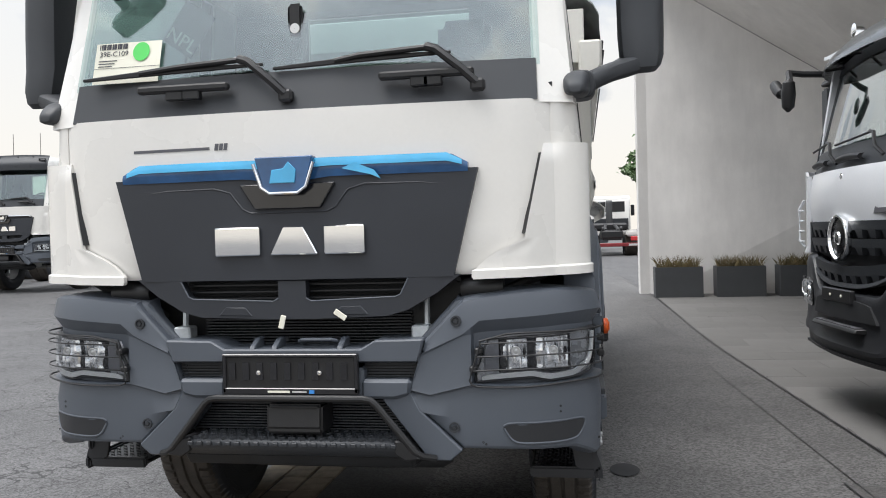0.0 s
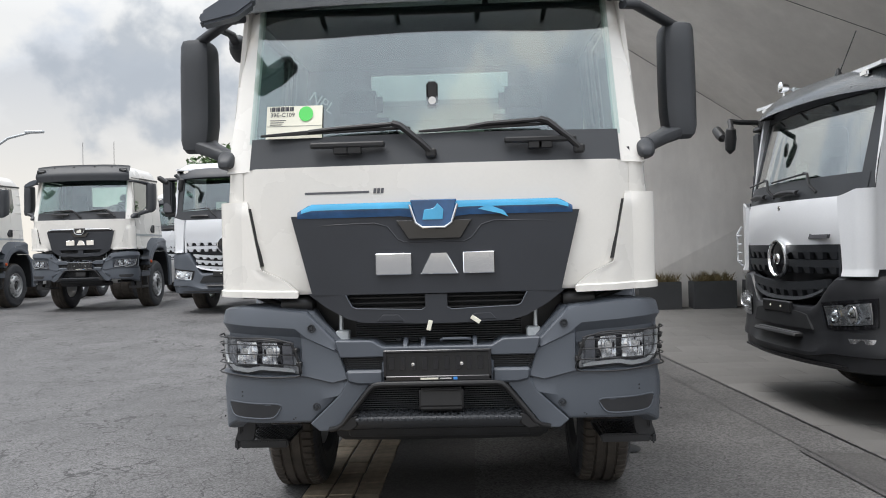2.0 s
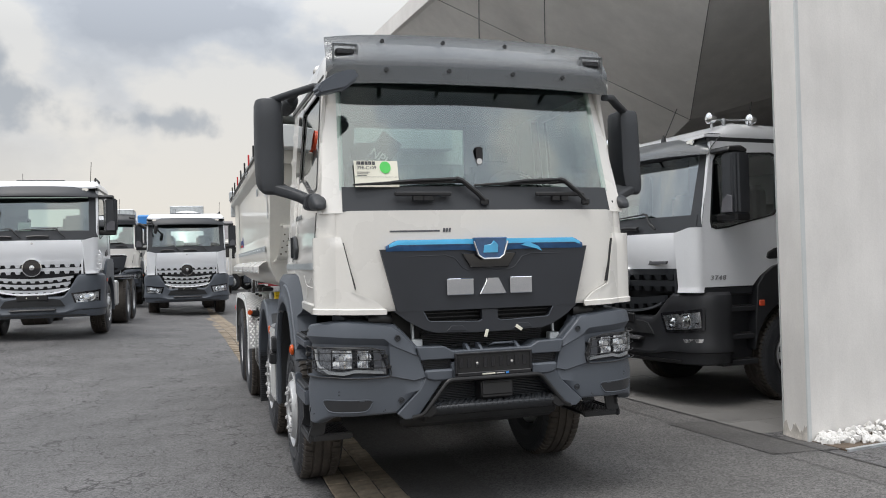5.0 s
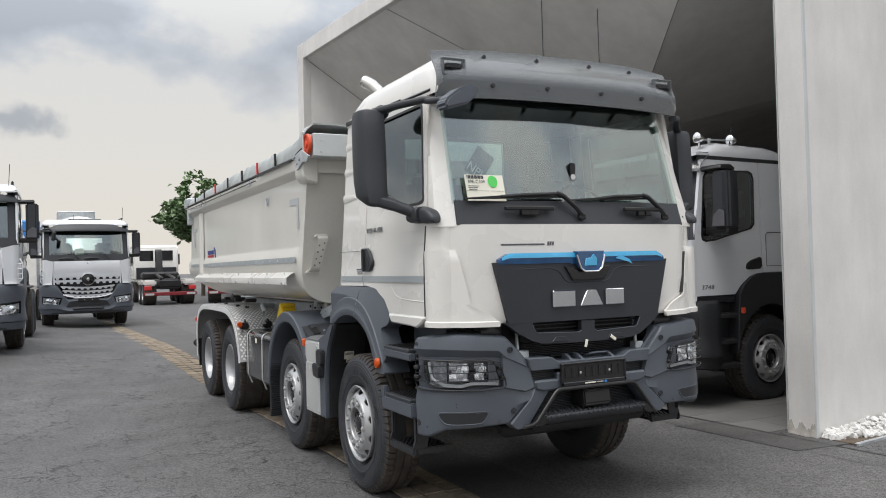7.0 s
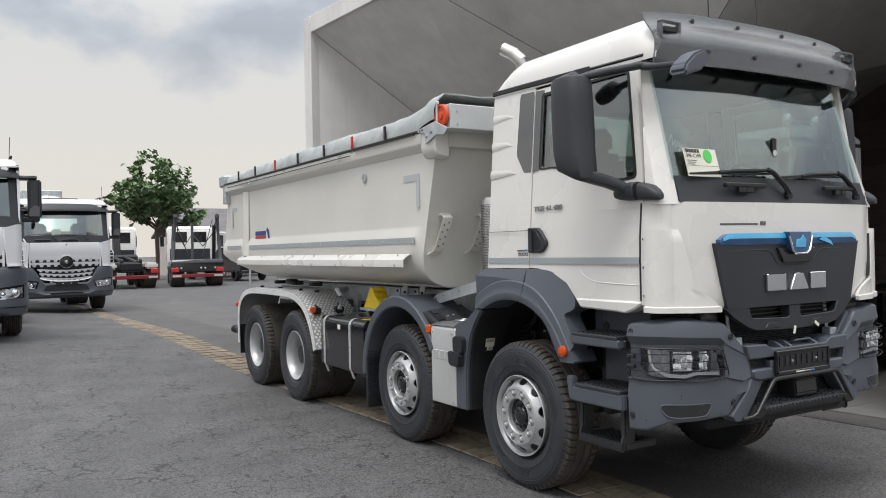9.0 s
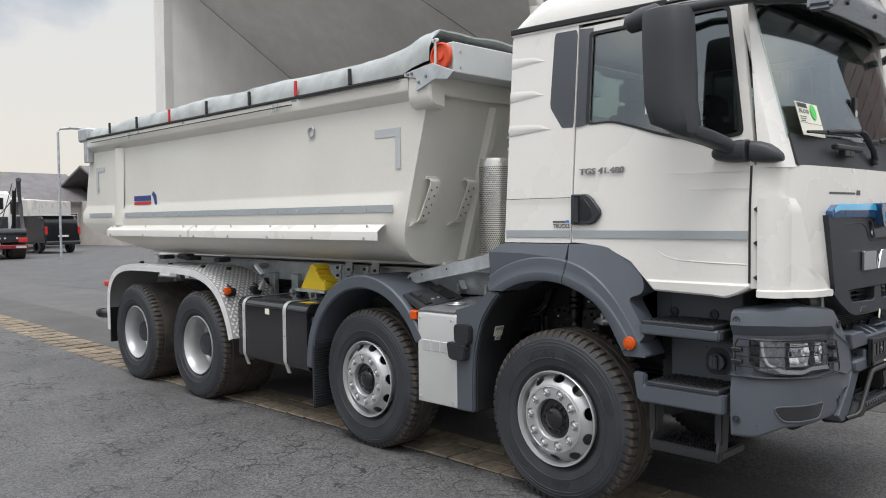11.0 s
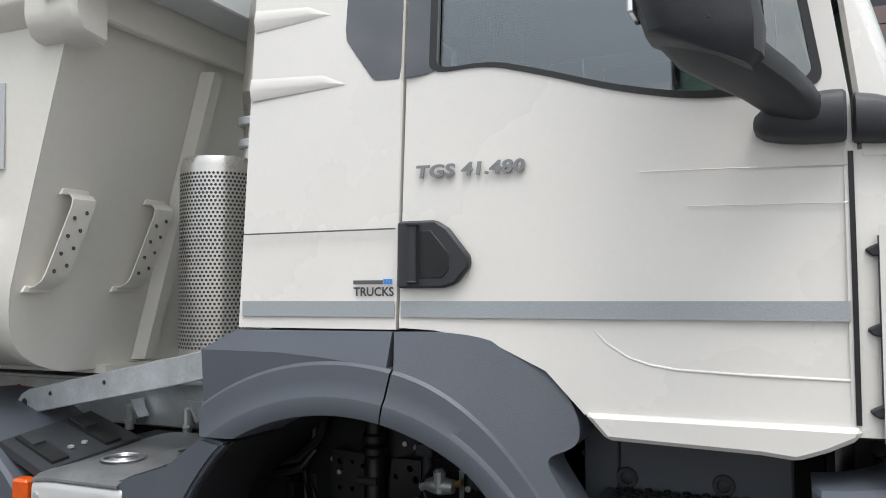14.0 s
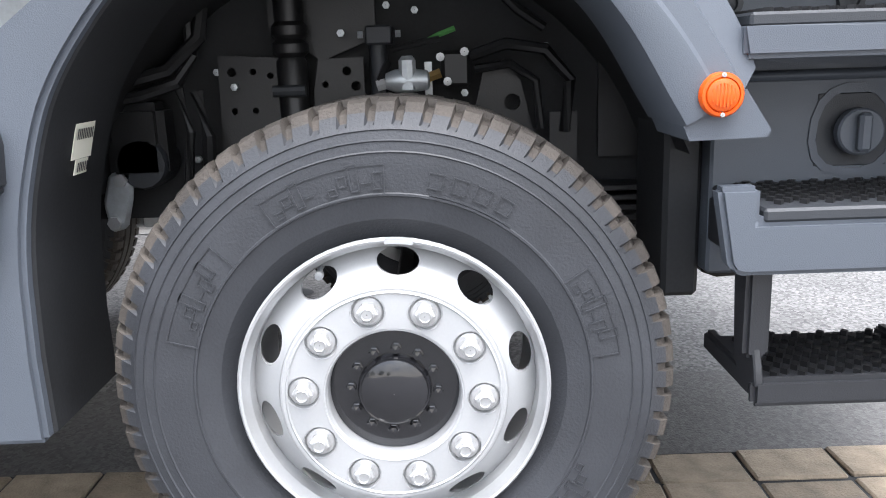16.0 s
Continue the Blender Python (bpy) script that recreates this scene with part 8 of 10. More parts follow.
        for a0, n in ((60, 4), (75, 5), (150, 6), (20, 6), (205, 7), (252, 8), (300, 7)):
            for k in range(n):
                mark(a0 + 3.0 * k, a0 + 2.4 + 3.0 * k, 0.386 + 0.012 * (k % 2), 0.400 + 0.018 * (k % 3), k % 4 == 3)
        mark(15, 42, 0.374, 0.436)
        mark(58, 90, 0.376, 0.432)
        mark(148, 172, 0.376, 0.432)
        for v in bm.verts:
            v.co = Vector((s * 1.135 + (v.co.x if s < 0 else -v.co.x), 1.666 + v.co.y, 0.522 + v.co.z))
        rec(bm)
        ob = part("tyre_moulding", bm, RUBBER, t)
        tagged(ob, kind="stuff")
    return t


main_truck()




# ---- the other make of cab ----
def star_truck(name, label, grille_mat, paint, hall=False, group=""):
    """Truck with a toothed grille and a round emblem, its front at y = 0, facing -y."""
    t = thing(name, label, "truck", group)
    low_z, lamp_z, base_z = (1.03, 0.94, 0.46) if hall else (0.88, 0.80, 0.42)
    plastic = BLACKPLASTIC if hall else GREY
    def fy(x, z):
        y = 0.03 + 0.10 * (x / 0.9) ** 2
        return y + max(0, z - 1.88) * 0.20
    # hood panel
    def hood(u, v):
        return Vector((u * (0.90 - 0.04 * (v - 1.5) / 0.4), fy(u * 0.9, v) - 0.02 * math.sin((v - 1.5) / 0.4 * 3.1), v))
    bm = sheet(B(), hood, lin(-1, 1, 20), [1.50, 1.515, 1.58, 1.66, 1.74, 1.82, 1.87, 1.90], (0, 0.03, 0))
    part("front_panel", bm, paint, t, sharp=0.9)
    # wings that wrap the corner up to the door seam
    for s in (-1, 1):
        def wing(u, v):
            x0 = 0.905 - 0.045 * smooth((v - 1.25) / 0.65)
            if u < 0.4:
                x = x0 + (1.02 - x0) * u / 0.4
                y = fy(x, 1.6) - 0.012
            else:
                k = (u - 0.4) / 0.6 * math.pi / 2
                y0 = fy(1.02, 1.6) - 0.012
                x, y = 1.02 + 0.12 * math.sin(k), y0 + (0.245 - y0) * (1 - math.cos(k))
            lift = 0.05 * smooth(u / 0.6)
            out = 0.016 * smooth((1.30 - v) / 0.05)
            proud = 0.030 * smooth(u / 0.05)
            return Vector((s * (x + out * 0.5), y - out - proud * (1 - u), v + (lift if v > 1.84 else 0)))
        bm = sheet(B(), wing, lin(0, 1, 18), [1.245, 1.26, 1.29, 1.31, 1.45, 1.62, 1.78, 1.85, 1.885, 1.895], (0, 0.025, 0))
        w = part("corner_wing", bm, paint, t, sharp=0.5)
        bm = sheet(B(), lambda u, v: Vector((s * 1.132, u, v)), (0.243, 0.262), (1.25, 1.6, 1.945), (-s * 0.01, 0, 0))
        part("door_gap", bm, BLACK, w)
        bm = sheet(B(), lambda u, v: Vector((s * (0.897 - 0.045 * smooth((v - 1.25) / 0.65) + 0.007 * u), fy(0.9, 1.6) - 0.008, v)), (0, 1), lin(1.25, 1.89, 6), (0, 0.01, 0))
        part("panel_gap", bm, GREYTRIM, w)
        if s < 0 or not hall:
            # slatted air deflector beside the wing
            bm = tube(B(), [(s * 1.15, 0.16, 1.28), (s * 1.20, 0.13, 1.34), (s * 1.205, 0.13, 1.62), (s * 1.16, 0.16, 1.70)], 0.012, 6)
            df = part("air_deflector", bm, paint, w)
            for k in range(4):
                bm = bx(B(), *sorted((s * 1.12, s * 1.20)), 0.125, 0.145, 1.33 + 0.09 * k, 1.345 + 0.09 * k, 0.003)
                part("slat", bm, paint, df)
    # grille: a dark field, two toothed bars beside the emblem and more below
    bm = sheet(B(), lambda u, v: Vector((u * (0.88 if v > 1.2 else 0.62), fy(u * 0.88, 1.4) + 0.05, v)), lin(-1, 1, 10), [low_z + 0.01, 1.20, 1.24, 1.51], (0, 0.03, 0))
    g = part("grille", bm, DEEP, t, "dark grille field behind toothed bars")
    def toothed(z1, h, hw, dip, n):
        """One bar hanging from height z1; its lower edge is cut into teeth."""
        bm = B()
        def pt(u, v, o):
            x = u * hw
            return Vector((x, fy(x, 1.4) - 0.012 + o, z1 - h * v - dip * (1 - u * u)))
        sheet(bm, lambda u, v: pt(u, v, 0.018 * v), lin(-1, 1, 24), (0, 0.18, 0.50), (0, 0.05, 0))
        part("grille_bar", bm, grille_mat, g)
        bm = B()
        for k in range(n):
            u, w = -1 + 2 * (k + 0.5) / n, 1.0 / n
            p = [pt(u - 0.62 * w, 0.46, 0.004), pt(u + 0.62 * w, 0.46, 0.004), pt(u + 0.36 * w, 0.92, 0.020), pt(u - 0.36 * w, 0.92, 0.020)]
            lo = [bm.verts.new(q) for q in p]
            hi = [bm.verts.new(q + Vector((0, 0.04, 0))) for q in p]
            fs = [bm.faces.new(lo), bm.faces.new(hi[::-1])] + [bm.faces.new((lo[i], hi[i], hi[(i + 1) % 4], lo[(i + 1) % 4])) for i in range(4)]
            bmesh.ops.recalc_face_normals(bm, faces=fs)
        part("grille_teeth", bm, grille_mat, g)
    toothed(1.505, 0.135, 0.86, 0.0, 10)
    toothed(1.372, 0.125, 0.845, 0.0, 10)
    rows = 1 if hall else 3
    for k in range(rows):
        step = (1.215 - low_z) / rows
        toothed(1.215 - step * k, step * 0.80, 0.70 - 0.05 * k, 0.045, 9)
    bm = sheet(B(), lambda u, v: Vector((u * 0.66, fy(u * 0.66, 1.4) - 0.02 + 0.01 * v, low_z - 0.02 + 0.028 * v + 0.10 * abs(u) ** 3)), lin(-1, 1, 20), (0, 1), (0, 0.06, 0))
    part("grille_frame", bm, grille_mat, g)
    for s in (-1, 1):
        bm = sheet(B(), lambda u, v: Vector((s * (0.845 + 0.035 * u), fy(0.86, 1.4) - 0.014, v)), (0, 1), (1.245, 1.38, 1.505), (0, 0.06, 0))
        part("grille_frame", bm, grille_mat, g)
    # round emblem, left plain
    bm = lathe(B(), [(0.168, 0.03), (0.176, 0.0), (0.170, -0.022), (0.158, -0.024), (0.150, -0.004)], "y", (0, 0.0, 1.38), 32)
    e = part("emblem_ring", bm, CHROME, t)
    bm = lathe(B(), [(0.152, 0.0), (0.06, -0.006), (0.001, -0.010)], "y", (0, 0.0, 1.38), 28)
    part("emblem_disc", bm, GLOSSBLACK, e)
    bm = lathe(B(), [(0.052, -0.010), (0.045, -0.024), (0.001, -0.032)], "y", (0, 0.0, 1.38), 16)
    part("emblem_boss", bm, CHROME, e)
    bm = lathe(B(), [(0.026, 0.0), (0.022, -0.012), (0.001, -0.014)], "y", (0, 0.03, 1.84), 16)
    part("small_emblem", bm, CHROME, t)
    # bumper
    def bump(u, v, o=0.0):
        a = abs(u)
        if a < 0.80:
            x, y = a, 0.0 + 0.085 * (a / 0.8) ** 2
        else:
            k = min(1.0, (a - 0.80) / 0.52) * math.pi / 2
            x, y = 0.80 + 0.42 * math.sin(k), 0.085 + 0.36 * (1 - math.cos(k))
            if a > 1.32:
                y += a - 1.32
        nx = max(0.0, (a - 0.7) / 0.62)
        return Vector((math.copysign(x + o * min(1, nx), u), y - o * (1 - 0.6 * min(1, nx)), v))
    def top(u):
        return low_z - 0.05 + (1.245 - low_z + 0.05) * smooth((abs(u) - 0.50) / 0.34)
    PROF = ((0.0, -0.06), (0.02, -0.015), (0.10, 0.0), (0.17, 0.006), (0.185, 0.030), (0.24, 0.034), (0.30, 0.020), (0.52, 0.0), (0.80, 0.012), (0.90, 0.010), (0.96, -0.005), (1.0, -0.05))
    off = dict(PROF)
    bm = sheet(B(), lambda u, v: bump(u, base_z + (top(u) - base_z) * v, off[v]), lin(-1.38, 1.38, 56), [p for p, q in PROF], (0, 0.05, 0))
    b = part("bumper", bm, plastic, t, "dark plastic bumper", sharp=0.5)
    # opening with step, plate holder and lower lip
    zi = lamp_z - 0.16
    bm = sheet(B(), lambda u, v: bump(u * (0.56 - 0.08 * v), zi + (0.15 - 0.03 * abs(u) ** 4) * v, 0.026), lin(-1, 1, 12), lin(0, 1, 3), (0, 0.02, 0))
    part("bumper_intake", bm, DEEP, b)
    bm = bx(B(), -0.27, 0.27, -0.035, 0.0, zi + 0.12, zi + 0.22, 0.008)
    pc = part("plate_carrier", bm, BLACK, b)
    for x in (-0.10, 0.10):
        bm = lathe(B(), [(0.011, -0.034), (0.010, -0.041), (0.001, -0.042)], "y", (x, 0, zi + 0.17), 10)
        part("screw", bm, PAPER, pc)
    bm = prism(B(), [(-0.07, zi - 0.075), (-0.055, zi - 0.045), (0.08, zi - 0.045), (0.08, zi - 0.09)], "x", -0.40, 0.40, 0.006)
    fs = part("front_step", bm, BLACK, b)
    bm = B()
    for k in range(15):
        bx(bm, -0.37 + 0.05 * k, -0.34 + 0.05 * k, -0.05, 0.06, zi - 0.047, zi - 0.038)
    part("step_grip", bm, GREYTRIM, fs)
    bm = sheet(B(), lambda u, v: bump(u, base_z + 0.03 + 0.02 * v, 0.020), lin(-0.9, 0.9, 16), (0, 1), (0, 0.03, 0))
    part("bumper_lip", bm, BLACK, b)
    for s in (-1, 1):
        def lamp(u, v):
            # slanted inner edge, lower outer corner drawn up
            hi, lo = lamp_z + 0.06 + 0.05 * u, lamp_z - 0.115 + 0.035 * u * u
            return bump(s * (0.70 + 0.05 * (1 - v) + (0.40 - 0.05 * (1 - v)) * u), lo + (hi - lo) * v, 0.018)
        bm = sheet(B(), lambda u, v: lamp(-0.07 + 1.14 * u, -0.12 + 1.24 * v) + Vector((0, 0.004, 0)), lin(0, 1, 8), lin(0, 1, 4), (0, 0.01, 0))
        hl = part("headlight", bm, GLOSSBLACK, t, "clear headlight with round reflector")
        bm = sheet(B(), lambda u, v: lamp(u, v) + Vector((0, -0.004 + 0.010 * math.sin(u * 9) * math.sin(v * 5), 0)), lin(0.02, 0.98, 14), lin(0.06, 0.94, 6), (0, 0.006, 0))
        part("reflector", bm, LAMPSILVER, hl, sharp=0.3)
        for u, r in ((0.28, 0.050), (0.66, 0.078)):
            c = lamp(u, 0.5) + Vector((0, -0.012, 0))
            bm = lathe(B(), [(r, 0.004), (r * 0.97, -0.008), (r * 0.86, -0.008), (r * 0.80, 0.004), (r * 0.62, -0.006), (r * 0.3, -0.016), (0.001, -0.019)], "y", c, 22)
            part("reflector", bm, CHROME, hl)
        bm = sheet(B(), lambda u, v: lamp(u, v) + Vector((0, -0.034, 0)), lin(0, 1, 8), lin(0, 1, 4), (0, 0.004, 0))
        part("lens", bm, CLEAR, hl)
        fz = lamp_z - 0.245
        bm = sheet(B(), lambda u, v: bump(s * u, fz + 0.055 * v + 0.03 * (u - 0.9), 0.012), lin(0.84, 1.13, 8), lin(0, 1, 3), (0, 0.02, 0))
        fg = part("fog_lamp", bm, GLOSSBLACK, b)
        bm = sheet(B(), lambda u, v: bump(s * u, fz + 0.008 + 0.040 * v + 0.03 * (u - 0.9), 0.017 + 0.003 * math.sin(u * 60)), lin(0.93, 1.11, 10), lin(0, 1, 3), (0, 0.02, 0))
        part("reflector", bm, LAMPSILVER, fg)
    # windscreen and black surround
    def ws(u, v):
        x = u * (1.07 - 0.03 * v)
        return Vector((x, 0.06 + 0.25 * v + (0.16 - 0.02 * v) * u * u, 1.90 + 0.92 * v))
    bm = sheet(B(), lambda u, v: ws(u, v) + Vector((0, 0.012, 0)), lin(-0.93, 0.93, 14), lin(0.19, 0.93, 6), (0, 0.006, 0))
    part("windscreen", bm, HALLGLASS if hall else GLASS, t, "windscreen reflecting the sky")
    bm = sheet(B(), lambda u, v: ws(u, v), lin(-1, 1, 16), [0, 0.04, 0.12, 0.20], (0, 0.04, 0))
    cw = part("cowl", bm, DARK, t)
    bm = sheet(B(), lambda u, v: ws(u, v), lin(-1, 1, 16), [0.92, 0.97, 1.02], (0, 0.04, 0))
    part("screen_header", bm, DARK, t)
    for xp, tip in ((-0.36, -0.92), (0.42, -0.30)):
        bm = tube(B(), [(xp + 0.16, 0.07, 1.95), (xp + 0.08, 0.05, 2.02), (xp, 0.08, 2.12), (xp - 0.08, 0.09, 2.135)], 0.014, 6)
        tube(bm, [(xp - 0.05, 0.09, 2.13), (tip, 0.16 if tip < -0.8 else 0.10, 2.10)], 0.009, 6)
        part("wiper", bm, BLACK, cw)
    for xc in (-0.55, 0.10):
        bm = sheet(B(), lambda u, v: Vector((xc + 0.19 * u, fy(xc + 0.19 * u, 1.8) + 0.0 - 0.02 * math.sin(v * 3.1), 1.955 + 0.045 * v - 0.012 * u * u)), lin(-1, 1, 8), lin(0, 1, 5), (0, 0.03, 0))
        part("cowl_grip", bm, BLACK, cw)
    for s in (-1, 1):
        def pil(u, v):
            z = 1.90 + 0.92 * v
            rear = Vector((s * (1.138 - 0.012 * v), 0.262 + 0.16 * smooth((v - 0.05) / 0.95), z))
            return ws(s * 0.925, v).lerp(Vector((rear.x - s * 0.014, ws(s, v).y + 0.03, z)), min(1, u)) if u <= 1 else Vector((rear.x - s * 0.014, ws(s, v).y + 0.03, z)).lerp(rear, u - 1)
        bm = sheet(B(), pil, [0, 0.5, 1, 1.5, 2], lin(0.02, 1.06, 8), (-s * 0.02, 0.02, 0))
        part("pillar", bm, DARK, t)
    # smoked visor, its brackets and lamps
    def vis(u, v):
        a = abs(u)
        return Vector((u * 1.13, 0.10 + 0.28 * a ** 3 + 0.17 * v ** 1.5, 2.735 + 0.20 * v + 0.02 * (1 - a * a)))
    bm = sheet(B(), vis, lin(-1, 1, 24), lin(0, 1, 6), (0, 0.010, 0))
    vz = part("sun_visor", bm, SMOKE if hall else DARK, t)
    for x in (-0.75, -0.25, 0.25, 0.75):
        p = vis(x, 0.2)
        bm = tube(B(), [p + Vector((0, 0.01, 0)), p + Vector((0, 0.18, 0.02))], 0.014, 6)
        part("visor_bracket", bm, BLACK, vz)
    for s in (-1, 1):
        p = vis(s * 0.80, 0.72)
        bm = bx(B(), p.x - 0.06, p.x + 0.06, p.y - 0.03, p.y + 0.02, p.z - 0.025, p.z + 0.03, 0.014, 2)
        part("marker_lamp", bm, CHROME, vz)
    # shell: a white roof over a black band
    def roof(u, v):
        a, y = abs(u), 0.34 + 1.60 * v
        cr = 3.115 - 0.03 * v - 0.17 * smooth((0.30 - v) / 0.30) - 0.06 * smooth((v - 0.9) / 0.1)
        if a < 0.75:
            return Vector((u / 0.75 * 0.98, y, cr))
        k = (a - 0.75) / 0.25 * math.pi / 2
        return Vector((math.copysign(0.98 + 0.145 * math.sin(k), u), y, cr - (cr - 2.955) * (1 - math.cos(k))))
    bm = sheet(B(), roof, lin(-1, 1, 28), lin(0, 1, 14), (0, 0, -0.03))
    part("roof", bm, paint, t)
    for s in (-1, 1):
        bm = bx(B(), *sorted((s * 1.08, s * 1.122)), 0.40, 1.94, 2.875, 2.965, 0.004)
        part("roof_band", bm, BLACKPLASTIC, t)
    for s in (-1, 1):
        fn = lambda u, v: Vector((s * (1.14 - 0.02 * max(0, v - 2.0)), u, v))
        win = [(1.30, 2.14), (1.325, 2.66), (1.30, 2.73), (1.23, 2.755), (0.58, 2.735), (0.50, 2.715), (0.455, 2.65), (0.385, 2.02), (0.40, 1.96), (0.46, 1.94), (0.62, 1.955), (0.75, 1.985), (1.24, 2.085)]
        bm = plate(B(), [(0.262, 1.30), (0.262, 1.94), (0.33, 2.35), (0.42, 2.88), (1.44, 2.88), (1.44, 1.545), (1.33, 1.53), (1.19, 1.485), (1.03, 1.40), (0.93, 1.30)], [win], fn, (-s * 0.04, 0, 0))
        d = part("door", bm, paint, t)
        bm = plate(B(), win, [], lambda u, v: fn(u, v) - Vector((s * 0.010, 0, 0)), (-s * 0.004, 0, 0))
        part("window_pane", bm, SIDEGLASS, d)
        big = [(0.82 + (y - 0.82) * 1.045, 2.35 + (z - 2.35) * 1.05) for y, z in win]
        bm = plate(B(), big, [win], lambda u, v: fn(u, v) + Vector((s * 0.004, 0, 0)), (-s * 0.02, 0, 0))
        part("window_seal", bm, BLACK, d)
        bm = prism(B(), [(1.13, 1.60), (1.15, 1.66), (1.24, 1.70), (1.40, 1.735), (1.43, 1.72), (1.435, 1.62), (1.40, 1.59), (1.17, 1.585)], "x", s * 1.13, s * 1.152, 0.010)
        part("door_handle", bm, BLACK, d)
        bm = plate(B(), [(1.45, 1.545), (1.45, 2.88), (1.95, 2.88), (1.95, 1.545)], [], fn, (-s * 0.04, 0, 0))
        sp = part("side_panel", bm, paint, t)
        bm = tube(B(), [(s * 1.138, y, z) for y, z in ((1.53, 1.62), (1.53, 2.0), (1.56, 2.03), (1.90, 2.03), (1.92, 2.0), (1.92, 1.62), (1.53, 1.62))], 0.005, 5)
        part("locker_seam", bm, GREYTRIM, sp)
        # steps below the door
        bm = bx(B(), *sorted((s * 0.72, s * 1.06)), 0.42, 0.98, 0.46, 1.30, 0.02)
        st = part("step_well", bm, plastic, t)
        bm = prism(B(), [(0.27, 1.295), (0.95, 1.295), (0.93, 1.20), (0.27, 1.22)], "x", s * 0.95, s * 1.13, 0.012)
        part("sill", bm, plastic, st)
        for z, y0 in ((0.50, 0.46), (0.78, 0.44), (1.08, 0.42)):
            bm = bx(B(), *sorted((s * 0.96, s * 1.165)), y0, 0.96, z - 0.06, z, 0.012)
            tr = part("step_tread", bm, plastic, st)
            bm = bx(B(), *sorted((s * 0.98, s * 1.14)), y0 + 0.04, 0.92, z - 0.002, z + 0.010, 0.003)
            part("step_mat", bm, BLACK, tr)
        # arch
        cy, cz = 1.53, 0.50
        inner = [(cy + 0.63 * math.cos(radians(a)), cz + 0.66 * math.sin(radians(a))) for a in lin(-5, 172, 22)]
        outer = [(0.90, 0.62), (0.93, 1.0), (0.96, 1.30), (1.06, 1.42), (1.20, 1.505), (1.34, 1.54), (2.0, 1.54), (2.12, 1.42), (2.16, 1.10), (2.17, 0.45)]
        bm = prism(B(), inner + outer, "x", s * 0.80, s * 1.185, 0.015)
        part("wheel_arch", bm, plastic, t)
        bm = bx(B(), *sorted((s * 1.18, s * 1.198)), 0.965, 1.045, 1.07, 1.14, 0.010)
        part("side_lamp", bm, REDORANGE, t)
        # mirror: tall housing with a lower kerb glass, two arms
        bm = prism(B(), [(s * 1.25, 0.47), (s * 1.27, 0.42), (s * 1.43, 0.42), (s * 1.47, 0.47), (s * 1.46, 0.62), (s * 1.43, 0.66), (s * 1.28, 0.66), (s * 1.25, 0.62)], "z", 2.07, 2.72, 0.022, 2)
        mr = part("door_mirror", bm, DARK, t)
        bm = prism(B(), [(s * 1.26, 2.09), (s * 1.43, 2.09), (s * 1.43, 2.26), (s * 1.36, 2.28), (s * 1.28, 2.22)], "y", 0.412, 0.425, 0.004)
        part("mirror_cap", bm, GREYTRIM, mr)
        bm = prism(B(), [(0.40, 2.735), (0.42, 2.79), (0.60, 2.80), (0.68, 2.76), (0.66, 2.72)], "x", s * 1.10, s * 1.40, 0.015)
        bx(bm, *sorted((s * 1.12, s * 1.44)), 0.46, 0.66, 2.0, 2.085, 0.02)
        part("mirror_bracket", bm, BLACK, mr)
        wheel(t, s, 1.15, 1.53, 0.50 if hall else 0.53, nuts=hall)
    # front mirror on its two-armed holder
    bm = lathe(B(), [(0.01, -0.15), (0.05, -0.11), (0.06, 0.0), (0.05, 0.10), (0.01, 0.13)], "z", (0, 0, 0), 14, True)
    bmesh.ops.transform(bm, matrix=pose(-0.86, -0.06, 2.60, 0, 8, 0), verts=bm.verts)
    fm = part("front_mirror", bm, BLACK, t)
    bm = tube(B(), [(-0.88, -0.04, 2.70), (-0.96, -0.02, 2.80), (-1.05, 0.12, 2.80), (-1.10, 0.34, 2.80)], 0.028, 8)
    part("mirror_arm", bm, BLACK, fm)
    bm = lathe(B(), [(0.01, -0.14), (0.05, -0.10), (0.055, 0.0), (0.045, 0.09), (0.01, 0.12)], "x", (0, 0, 0), 14, True)
    bmesh.ops.transform(bm, matrix=pose(-1.24, -0.02, 2.70, 0, 34, 0), verts=bm.verts)
    part("kerb_mirror", bm, BLACK, fm)
    # inside
    bm = plate(B(), [(-1.1, 1.3), (1.1, 1.3), (1.1, 2.86), (-1.1, 2.86)], [[(-0.45, 2.25), (0.55, 2.25), (0.55, 2.62), (-0.45, 2.62)]], lambda u, v: Vector((u, 1.92, v)), (0, 0.03, 0))
    part("back_wall", bm, GREYTRIM, t)
    bm = sheet(B(), lambda u, v: Vector((u, 0.26 + 0.5 * v, 1.98 + 0.05 * math.sin(3 * v) - 0.5 * smooth((v - 0.8) / 0.2))), (-1.05, 0, 1.05), lin(0, 1, 8), (0, 0, -0.05))
    part("dashboard", bm, SEAT, t)
    bm = sheet(B(), lambda u, v: Vector((-0.30 + 0.22 * u, 0.34, 2.06 + 0.20 * v)), (0, 1), (0, 1), (0, 0.002, 0))
    part("paper_slip", bm, PAPER, t)
    for x in (-0.55, 0.55):
        bm = bx(B(), x - 0.24, x + 0.24, 1.35, 1.55, 1.6, 2.45, 0.06, 2)
        bx(bm, x - 0.25, x + 0.25, 0.95, 1.45, 1.6, 1.8, 0.05)
        part("seat", bm, SEAT, t)
    bm = bx(B(), -1.1, 1.1, 0.4, 1.93, 1.24, 1.30)
    part("cab_floor", bm, BLACK, t)
    bm = B()
    for s in (-1, 1):
        bx(bm, *sorted((s * 0.36, s * 0.44)), 0.4, 8.0, 0.75, 1.02)
